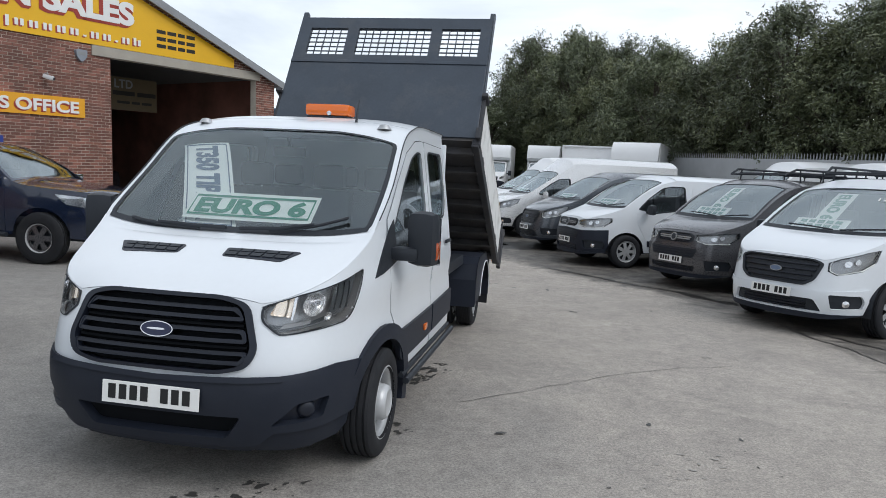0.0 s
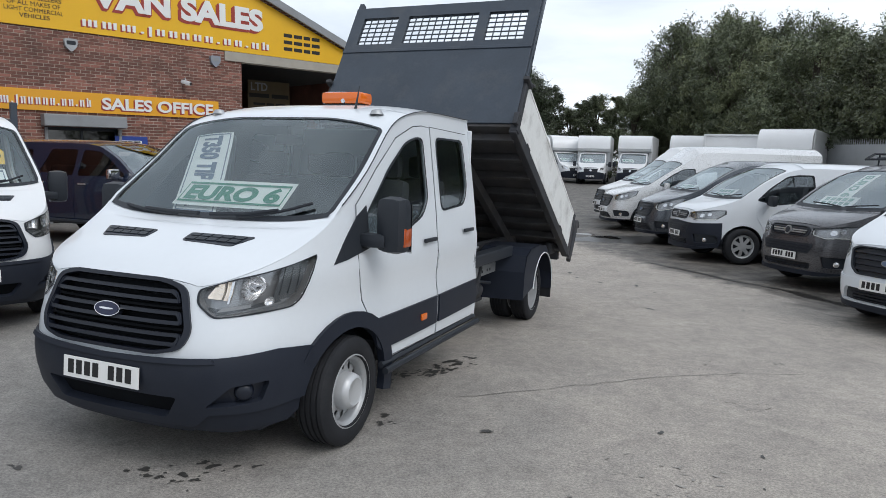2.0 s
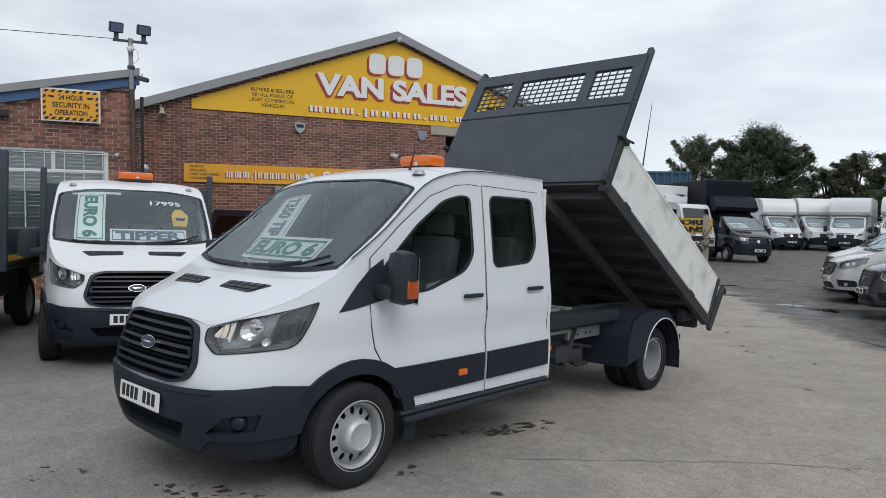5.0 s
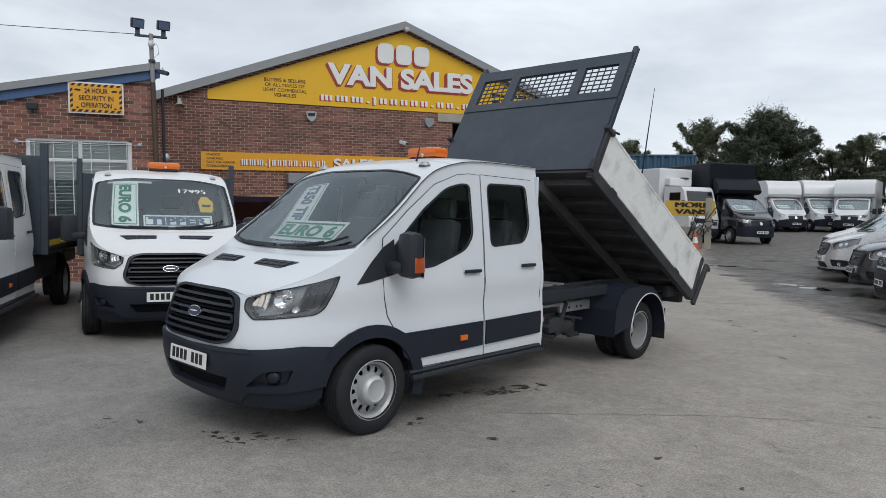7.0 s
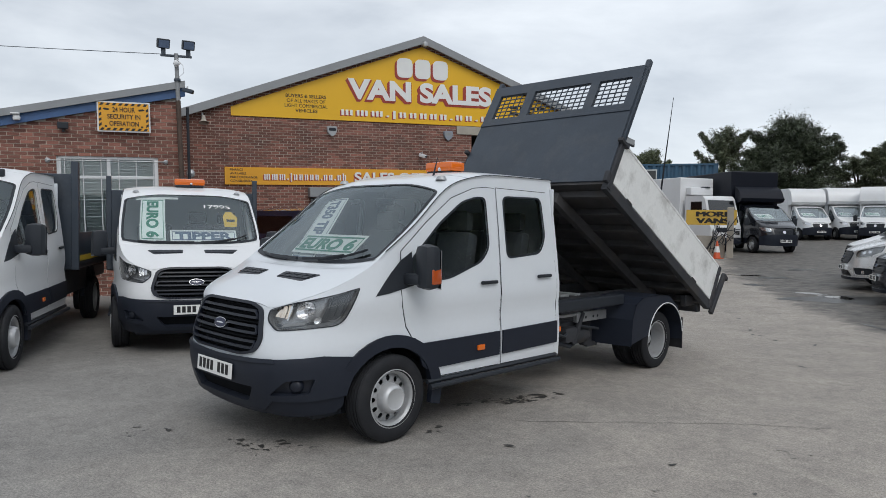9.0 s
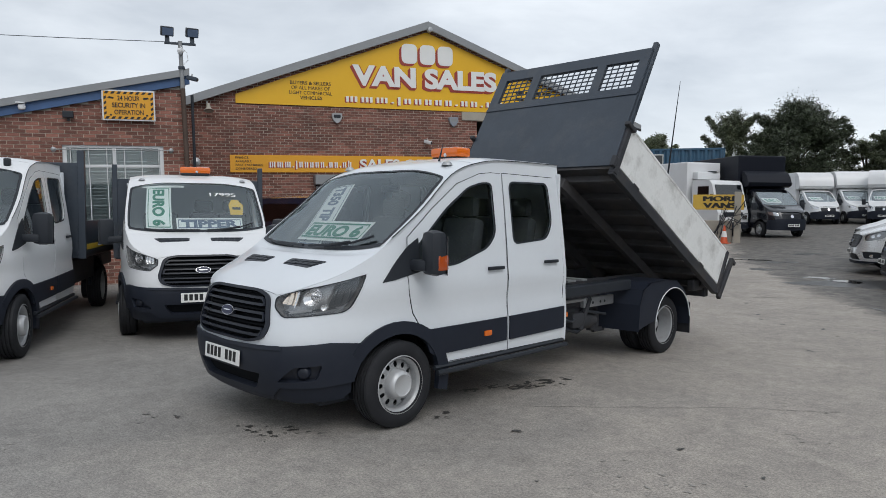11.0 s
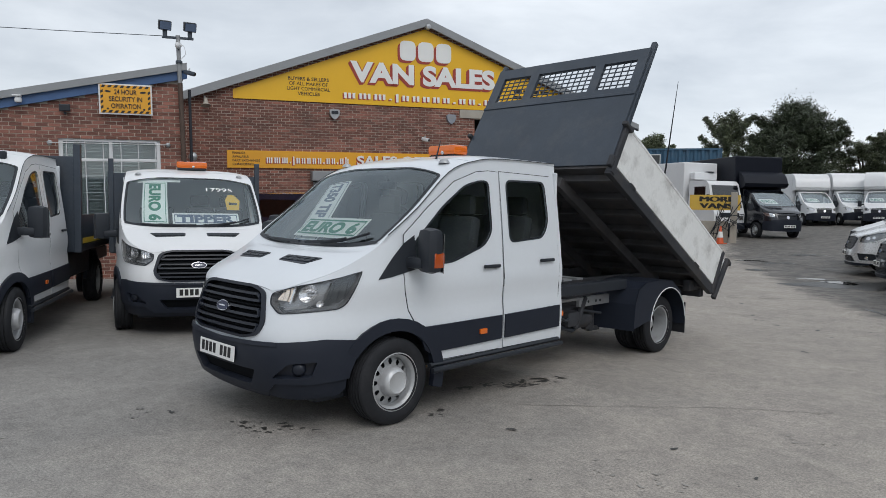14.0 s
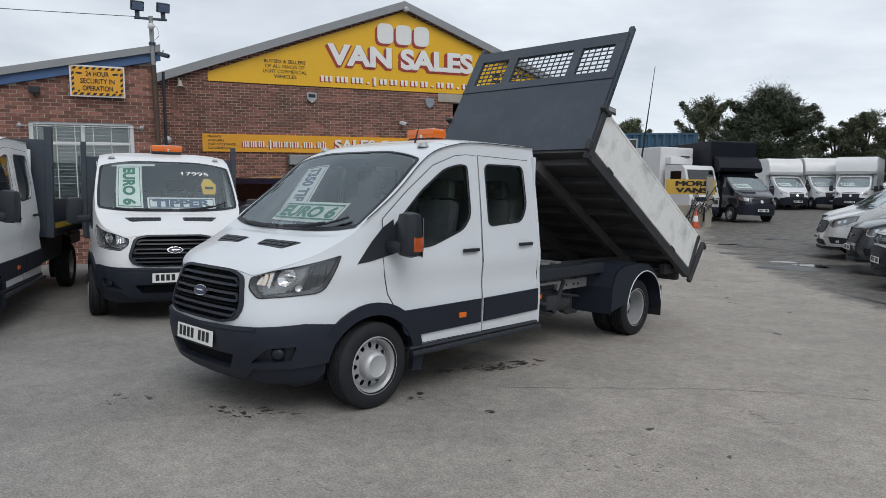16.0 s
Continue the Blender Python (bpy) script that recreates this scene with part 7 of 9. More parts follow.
VIVARO = Shell(
    plan=[(0, -0.90), (0.35, -0.885), (0.60, -0.82), (0.74, -0.70), (0.83, -0.50), (0.895, -0.22), (0.93, 0.10), (0.95, 0.5), (0.958, 1.5), (0.958, 4.2)],
    sc=[(0.25, 0.95), (0.45, 0.99), (0.7, 1.0), (1.05, 0.995), (1.3, 0.965), (1.6, 0.915), (1.95, 0.86)],
    sb=[(0.25, 0.02), (0.45, -0.01), (0.68, -0.005), (0.90, 0.035), (1.05, 0.11), (1.3, 0.25)],
    mid=[(-0.80, 0.985), (-0.68, 1.05), (-0.46, 1.115), (-0.24, 1.165), (-0.10, 1.21), (0.34, 1.54), (0.74, 1.79), (1.04, 1.885), (1.4, 1.925), (4.2, 1.93)],
    edge=[(-0.83, 0.95), (-0.70, 1.01), (-0.46, 1.085), (-0.20, 1.17), (-0.04, 1.24), (0.36, 1.52), (0.76, 1.72), (1.05, 1.79), (1.4, 1.815), (4.2, 1.815)])


def alloy(v, x, y, g, r=0.335, spokes=7, trim=None):
    """A wheel with a spoked silver trim."""
    m, key = Matrix.Translation((x, y, r)) @ (pose(0, 0, 0, 0, 0, 180) if g < 0 else Matrix()), (r, spokes)
    if key in WHEELS:
        return wheel_again(key, v, "wheel", m)
    wh = new("wheel")
    wh.parent, wh.matrix_basis = v, m
    part("tyre", tyre(B(), r, 0.21, 0, 0.212), RUBBER, wh, smooth=True, angle=30)
    b = B().lathe([(0.218, 0.098), (0.205, 0.09), (0.195, 0.05), (0.19, -0.08)], 32)
    part("rim", b, STEELW, wh, smooth=True)
    hl = []
    for i in range(spokes):
        a0, a1 = 2 * math.pi * (i + 0.22) / spokes, 2 * math.pi * (i + 0.78) / spokes
        hl.append([(0.178 * math.cos(a0), 0.178 * math.sin(a0)), (0.182 * math.cos((a0 + a1) / 2), 0.182 * math.sin((a0 + a1) / 2)), (0.178 * math.cos(a1), 0.178 * math.sin(a1)), (0.085 * math.cos((a0 + 2 * a1) / 3), 0.085 * math.sin((a0 + 2 * a1) / 3)), (0.085 * math.cos((2 * a0 + a1) / 3), 0.085 * math.sin((2 * a0 + a1) / 3))])
    part("wheel_trim", patch(lambda u, w: (0.085 - 0.25 * (u * u + w * w), u, w), ellipse(0, 0, 0.206, 0.206, 36), hl, step=0.06, thick=0.012), trim or STEELW, wh, smooth=True)
    part("brake_disc", B().lathe([(0.0, 0.02), (0.19, 0.02), (0.19, -0.02)], 20), BLACKPL, wh)
    WHEELS[key] = list(wh.children)


def panel_van(name, label, S, paint, m, bumper, cfg, cards=(), rack=False, wb=2.95, group="vans parked in a row"):
    v = thing(name, label, "van", m, group)
    L = S.mid[-1][0]
    viv = cfg == "wide"
    if viv:
        lampP = lambda g: [(g * S.qx(0.43), 0.925), (g * S.qx(0.44), 0.835), (g * S.qx(0.62), 0.785), (g * S.qy(-0.50), 0.805), (g * S.qy(-0.33), 0.92), (g * S.qy(-0.35), 0.995), (g * S.qy(-0.62), 0.985)]
        gr = [(0.33, 0.945), (0.405, 0.92), (0.40, 0.83), (0.33, 0.79)]
        btop, reach = 0.755, -0.36
    else:
        lampP = lambda g: [(g * S.qx(0.565), 0.90), (g * S.qx(0.575), 0.80), (g * S.qx(0.66), 0.755), (g * S.qy(-0.52), 0.815), (g * S.qy(-0.33), 0.93), (g * S.qy(-0.27), 1.075), (g * S.qy(-0.5), 1.04), (g * S.qx(0.66), 0.955)]
        gr = [(0.42, 0.925), (0.53, 0.885), (0.47, 0.69), (0.36, 0.615)]
        btop, reach = 0.60, -0.36
    grille = rounded([(S.qx(x), z) for x, z in gr] + [(-S.qx(x), z) for x, z in gr[::-1]], 0.04)
    rim0 = [S.rim(k / 3) for k in range(0, 13)]
    arch = [(0.385 * math.cos(t), 0.335 + 0.385 * math.sin(t)) for t in [radians(d) for d in range(10, 171, 10)]]
    # flank from nose to tail in one skin each side, doors laid on it
    fw = rounded([(0.30, 1.22), (0.33, 1.30), (0.62, 1.50), (0.90, 1.66), (1.22, 1.69), (1.26, 1.24), (0.62, 1.17)] if not viv else [(0.22, 1.20), (0.45, 1.42), (0.78, 1.64), (0.98, 1.68), (1.28, 1.685), (1.32, 1.22), (0.60, 1.13)], 0.05)
    rimall = [S.rim(k / 3) for k in range(0, 28)]
    rarch = [(wb + 0.385 * math.cos(t), 0.335 + 0.385 * math.sin(t)) for t in [radians(d) for d in range(8, 173, 12)]]
    half = rimall + S.side([(L, 0.9), (L, 0.36), (wb + 0.40, 0.36)] + rarch + [(wb - 0.40, 0.33), (0.42, 0.31)] + arch + [(-0.40, btop - 0.05)]) + [(S.qx(0.5), btop - 0.06)]
    full = [(-q, z) for q, z in half[::-1]] + S.lip() + half
    hl = [grille, lampP(1), lampP(-1)] + [S.side(fw, 1), S.side(fw, -1)]
    part("body_shell", patch(S.belt, full, hl, step=0.11, thick=0.012), paint, v, smooth=True)
    tp = lambda a, w: S.top(a, w / 0.4)
    part("bonnet", patch(tp, [(-0.995, 0.0), (0.995, 0.0), (0.995, 1.54), (-0.995, 1.54)], step=0.10, off=0.003, thick=0.01), paint, v, smooth=True)
    si_ = rounded([(-0.94, 1.64), (0.94, 1.64), (0.90, 2.46), (-0.90, 2.46)], 0.06)
    part("roof", patch(tp, [(-0.995, 1.55), (0.995, 1.55), (0.997, 2.6), (0.995, 3.6), (-0.995, 3.6), (-0.997, 2.6)], [shrink(si_, -0.012)], step=0.12, thick=0.02), paint, v, smooth=True)
    part("scuttle_panel", patch(tp, [(-0.95, 1.552), (0.95, 1.552), (0.95, 1.65), (-0.95, 1.65)], step=0.12, off=0.006), BLACKPL, v)
    wsn = part("windscreen", patch(tp, shrink(si_, -0.006), step=0.12, off=-0.004), VANSG, v, smooth=True)
    part("screen_surround", patch(tp, shrink(si_, -0.012), [shrink(si_, 0.025)], step=0.1, off=0.002), BLACKPL, wsn)
    for pts in ([(0.15, 1.62), (-0.2, 1.66), (-0.55, 1.67)], [(0.25, 1.62), (0.5, 1.66), (0.82, 1.68)]):
        part("wiper", B().tube([Vector(tp(*p)) + Vector((0, -0.015, 0.025)) for p in pts], 0.011, 6), BLACKPL, v)
    gp = part("grille", patch(S.belt, shrink(grille, -0.008), [shrink(grille, 0.028)], step=0.1, off=0.012, thick=0.03), BLACKPL, v, "black grille", smooth=True)
    part("grille_backing", patch(S.belt, shrink(grille, 0.0), step=0.12, off=-0.02), BLACKPL, gp)
    z0, z1 = min(p[1] for p in grille), max(p[1] for p in grille)
    for i in range(1, 5):
        z = z0 + (z1 - z0) * i / 5
        w = S.qx(0.30 + 0.08 * (i / 5)) if viv else S.qx(0.38 + 0.12 * (i / 5))
        part("grille_bar", patch(S.belt, [(-w, z - 0.010), (w, z - 0.010), (w, z + 0.010), (-w, z + 0.010)], step=0.15, off=0.006, thick=0.02), SATIN if viv and i in (2, 3) else GRILLE, gp)
    bz = (z0 + z1) / 2
    part("badge", patch(S.belt, ellipse(0, bz, 0.075 if not viv else 0.065, 0.035 if not viv else 0.065), step=0.05, off=0.024, thick=0.02), SATIN, v, "plain badge with a chrome rim")
    part("badge_centre", patch(S.belt, ellipse(0, bz, 0.064 if not viv else 0.045, 0.027 if not viv else 0.045), step=0.05, off=0.027), BLACKPL if viv else BLUEP, v)
    for g in (1, -1):
        lp = rounded(lampP(g), 0.025)
        hb = part("headlamp", patch(S.belt, shrink(lp, -0.004), step=0.08, off=-0.045), LAMPD, v, "clear swept-back headlamp")
        lc = (sum(p[0] for p in lp) / len(lp), sum(p[1] for p in lp) / len(lp))
        part("lamp_trim", patch(S.belt, shrink(lp, 0.0), [shrink(lp, 0.022)], step=0.06, off=-0.02), BLACKPL, hb)
        part("reflector", patch(S.belt, ellipse(lc[0] - g * 0.075, lc[1] - 0.012, 0.050, 0.038, 16), step=0.04, off=-0.02, thick=0.02), REFL, hb)
        part("reflector", patch(S.belt, ellipse(lc[0] + g * 0.055, lc[1] + 0.012, 0.042, 0.034, 16), step=0.04, off=-0.02, thick=0.02), REFL, hb)
        low = [(q, z - 0.004) for q, z in shrink(lp, 0.022) if z < lc[1] + 0.01]
        if len(low) > 3:
            part("light_strip", B().tube([Vector(S.belt(q, z)) + Vector((0, 0.008, 0)) for q, z in low], 0.007, 6), CARD, hb, "pale running-light strip")
        part("lamp_cover", patch(S.belt, lp, step=0.08, off=0.003), CLEARL, hb, smooth=True)
    # bumper
    bq = S.qy(-0.385)
    bo = [(-bq, btop), (-S.qx(0.6), btop - 0.03), (0, btop - 0.05 if not viv else btop), (S.qx(0.6), btop - 0.03), (bq, btop), (S.qy(-0.37), 0.45), (S.qy(-0.42), 0.30), (S.qx(0.6), 0.235), (0, 0.225), (-S.qx(0.6), 0.235), (-S.qy(-0.42), 0.30), (-S.qy(-0.37), 0.45)]
    intake = rounded([(-0.60, 0.315), (0.60, 0.315), (0.50, 0.465), (-0.50, 0.465)] if not viv else [(-0.48, 0.33), (0.48, 0.33), (0.50, 0.42), (-0.50, 0.42)], 0.03)
    fogs = [rounded([(g * S.qx(0.655), 0.36), (g * S.qy(-0.45), 0.37), (g * S.qy(-0.43), 0.46), (g * S.qy(-0.49), 0.525), (g * S.qx(0.62), 0.53)][::g], 0.03) for g in (1, -1)]
    bp = part("bumper", patch(S.belt, bo, [intake, *fogs], step=0.09, off=0.016, thick=0.05), bumper, v, "moulded front bumper", smooth=True)
    part("intake_mesh", patch(S.belt, shrink(intake, -0.02), step=0.12, off=-0.02), BLACKPL, bp)
    for i in range(3):
        z = 0.335 + i * 0.035
        part("intake_bar", patch(S.belt, [(-0.42, z), (0.42, z), (0.42, z + 0.010), (-0.42, z + 0.010)], step=0.15, off=0.002, thick=0.02), GRILLE, bp)
    part("lower_lip", patch(S.belt, [(-bq * 0.96, 0.30), (-S.qx(0.6), 0.235), (0, 0.225), (S.qx(0.6), 0.235), (bq * 0.96, 0.30), (S.qx(0.6), 0.30), (0, 0.30), (-S.qx(0.6), 0.30)], step=0.1, off=0.030, thick=0.03), PLASTIC, bp, smooth=True)
    if viv:
        up = rounded([(-0.45, 0.55), (0.45, 0.55), (0.52, 0.70), (-0.52, 0.70)], 0.03)
        part("upper_intake", patch(S.belt, up, step=0.1, off=0.019, thick=0.004), BLACKPL, bp)
        for i in range(3):
            z = 0.575 + i * 0.04
            part("intake_bar", patch(S.belt, [(-0.45, z), (0.45, z), (0.46, z + 0.014), (-0.46, z + 0.014)], step=0.15, off=0.028, thick=0.01), PLASTIC, bp)
    for g, f in zip((1, -1), fogs):
        part("fog_recess", patch(S.belt, shrink(f, -0.012), step=0.1, off=-0.015), BLACKPL, bp)
        c = S.belt(g * S.qy(-0.66), 0.425)
        part("fog_lamp", B().lathe([(0.045, 0.02), (0.04, 0.0), (0.0, -0.01)], 14, Matrix.Translation((c[0], c[1], c[2])) @ pose(0, 0, 0, 0, 0, 90 + g * 35)), REFL, bp, smooth=True)
    pz = 0.515 if not viv else 0.50
    number_plate(v, (0, S.belt(0, pz)[1] - 0.030, pz), (1, 0, 0), (0, 0.05, 1))
    for g in (1, -1):
        sd = lambda pts: S.side(pts, g)
        fd = [(0.20, 1.10), (0.22, 0.9), (0.40, 0.60), (0.44, 0.34), (1.36, 0.34), (1.40, 0.9), (1.37, 1.70), (1.0, 1.72), (0.78, 1.66), (0.42, 1.42), (0.22, 1.24)]
        dr = part("front_door", patch(S.belt, sd(fd)[::g], [sd(fw)], step=0.11, off=0.006, thick=0.006), paint, v, smooth=True)
        part("window_glass", patch(S.belt, sd(shrink(fw, -0.008))[::g], step=0.14, off=-0.004), SIDEG, dr, "tinted side window glass", smooth=True)
        part("window_seal", patch(S.belt, sd(shrink(fw, -0.014))[::g], [sd(shrink(fw, 0.014))], step=0.1, off=0.009), BLACKPL, dr)
        c = Vector(S.belt(g * S.qy(1.25), 1.02))
        part("door_handle", B().box(tuple(c + Vector((g * 0.018, 0, 0))), (0.02, 0.19, 0.03), 0.009), BLACKPL, dr)
        part("door_lining", patch(S.belt, sd(fd)[::g], [sd(shrink(fw, -0.02))], step=0.16, off=-0.06), DARK, v)
        sl = rounded([(1.46, 0.36), (2.42, 0.36), (2.46, 1.66), (1.46, 1.68)], 0.08)
        part("side_panel", patch(S.belt, sd(sl)[::g], step=0.14, off=0.005, thick=0.005), paint, v, smooth=True)
        s2 = rounded([(2.54, 0.95), (L - 0.25, 0.95), (L - 0.25, 1.60), (2.56, 1.64)], 0.08)
        part("side_panel", patch(S.belt, sd(s2)[::g], step=0.14, off=0.005, thick=0.005), paint, v, smooth=True)
        part("rubbing_strip", patch(S.belt, sd([(0.46, 0.44), (wb - 0.42, 0.44), (wb - 0.42, 0.56), (0.44, 0.56)])[::g], step=0.14, off=0.012, thick=0.01), PLASTIC, v)
        mr = part("door_mirror", B().box((g * 1.10, 0.42, 1.20), (0.19, 0.11, 0.20), 0.045).box((g * 0.99, 0.42, 1.15), (0.12, 0.07, 0.06), 0.02), BLACKPL if paint is not SILVER else paint, v, smooth=True)
        alloy(v, g * 0.85, 0, g)
        alloy(v, g * 0.85, wb, g)
        for yy in (0, wb):
            part("arch_liner", liner(0.38, g * 0.55, g * 0.90, yy, 0.34), BLACKPL, v)
    part("underbody", B().box((0, L / 2 - 0.1, 0.36), (1.5, L - 0.2, 0.16)).box((0, -0.45, 0.36), (1.3, 0.5, 0.16)), BLACKPL, v)
    part("bulkhead", B().box((0, 1.45, 1.10), (1.6, 0.03, 1.3 if S is not CUSTOM_HI else 1.7)), DARK, v)
    part("dashboard", B().box((0, 0.30, 1.02), (1.55, 0.55, 0.24), 0.07), DARK, v, smooth=True)
    part("steering_wheel", B().tube([(-0.38 + 0.18 * math.cos(t), 0.62 - 0.08 * math.sin(t), 1.10 + 0.16 * math.sin(t)) for t in [k * math.pi / 10 for k in range(20)]], 0.015, 6, True), BLACKPL, v)
    for x in (-0.42, 0.15, 0.55):
        st = part("seat", B().box((x, 0.95, 0.86), (0.44, 0.45, 0.16), 0.05), SEATM, v, smooth=True)
        part("seat_back", B().box((x, 1.22, 1.20), (0.44, 0.13, 0.60), 0.05), SEATM, st, smooth=True)
        part("headrest", B().box((x, 1.26, 1.57), (0.25, 0.09, 0.16), 0.04), SEATM, st, smooth=True)
    part("rear_door", B().box((0, L + 0.01, 1.08), (1.62, 0.03, 1.5), 0.012), paint, v)
    for c in cards:
        board(v, S, *c)
    if rack:
        rk = part("roof_rack", B().tube([(-0.62, 1.2, 2.10), (-0.62, L - 0.2, 2.10)], 0.02, 6).tube([(0.62, 1.2, 2.10), (0.62, L - 0.2, 2.10)], 0.02, 6).tube([(-0.62, 1.2, 2.10), (-0.58, 0.98, 2.0), (0.58, 0.98, 2.0), (0.62, 1.2, 2.10)], 0.02, 6), BLACKPL, v, "black steel roof rack")
        for y in (1.3, 1.9, 2.5, 3.1, 3.6):
            part("rack_bar", B().tube([(-0.66, y, 2.03), (0.66, y, 2.03)], 0.018, 6), BLACKPL, rk)
            for g in (1, -1):
                part("rack_post", B().tube([(g * 0.64, y, 1.88), (g * 0.62, y, 2.10)], 0.014, 6), BLACKPL, rk)
    return v


euro = ((-0.30, 0.02, 4.5, 5.9, "EURO 6", GREENP, "price_card", True, -0.03, "white card with green printing"), (-0.55, 0.25, 4.22, 4.62, "", GREENP, "price_card", False, -0.025, "white card with faint printing"))
flat = ((-0.62, 0.30, 4.2, 4.6, "", GREENP, "price_card", False, -0.03, "white card with faint printing"),)
nv = panel_van("panel_van", "white panel van with black grille, roof rack and sale cards", CUSTOM, WHITE, at_nose(4.49, 5.20, -138, 0.98), WHITE, "narrow", euro, rack=True)
screen_price(nv, CUSTOM, "12995", 0.60, 5.55, 0.40, 0.14)
nt = part("tag", patch(CUSTOM.top, [(0.70, 4.75), (0.86, 4.75), (0.86, 5.25), (0.70, 5.25)], step=0.1, off=-0.02), BULB, nv, "pale orange sale tag")
part("tag_print", patch(CUSTOM.top, [(0.70, 5.0), (0.86, 5.0), (0.86, 5.25), (0.70, 5.25)], step=0.1, off=-0.016), AMBER, nt)
panel_van("panel_van", "dark grey metallic panel van with a black roof rack", VIVARO, GREY, at_nose(3.73, 8.38, -144, 0.93), GREY, "wide", euro, rack=True)
panel_van("panel_van", "white panel van with unpainted black bumper", VIVARO, WHITE, at_nose(1.95, 11.06, -155, 0.93), PLASTIC, "wide", flat)
panel_van("panel_van", "graphite metallic panel van in the parked row", CUSTOM, BLUEGREY, at_nose(0.97, 13.45, -155, 0.98), BLUEGREY, "narrow", flat)
hi = panel_van("panel_van", "silver high-roof panel van in the parked row", CUSTOM_HI, SILVER, at_nose(-0.36, 16.2, -156, 0.98), SILVER, "narrow", flat, wb=3.3)
wv = panel_van("panel_van", "white high-roof panel van in the parked row", CUSTOM_HI, WHITE2, at_nose(-0.95, 18.6, -157, 0.98), WHITE2, "narrow", flat, wb=3.3)
for s in (4.6, 7.8, 10.9):
    copy_thing(wv, at_nose(10.25 - 0.373 * s, 7.65 + 0.928 * s, -158, 0.98, 0.10))


# ---- dark pickup in front of the office ----
PICK = Shell(
    plan=[(0, -0.98), (0.40, -0.96), (0.62, -0.88), (0.76, -0.74), (0.84, -0.5), (0.88, -0.2), (0.90, 0.2), (0.905, 1.0), (0.905, 2.4), (0.90, 4.3)],
    sc=[(0.4, 0.97), (0.7, 1.0), (1.0, 1.0), (1.2, 0.96), (1.5, 0.86), (1.8, 0.76)],
    sb=[(0.4, 0.0), (0.7, 0.0), (1.0, 0.06), (1.2, 0.2), (1.5, 0.4)],
    mid=[(-0.90, 1.08), (-0.72, 1.13), (-0.35, 1.17), (0.1, 1.21), (0.42, 1.25), (0.80, 1.50), (1.14, 1.70), (1.4, 1.78), (2.0, 1.80), (4.25, 1.80)],
    edge=[(-0.92, 1.04), (-0.74, 1.08), (-0.35, 1.11), (0.1, 1.14), (0.44, 1.20), (0.82, 1.46), (1.18, 1.64), (1.42, 1.70), (2.0, 1.72), (4.25, 1.72)])


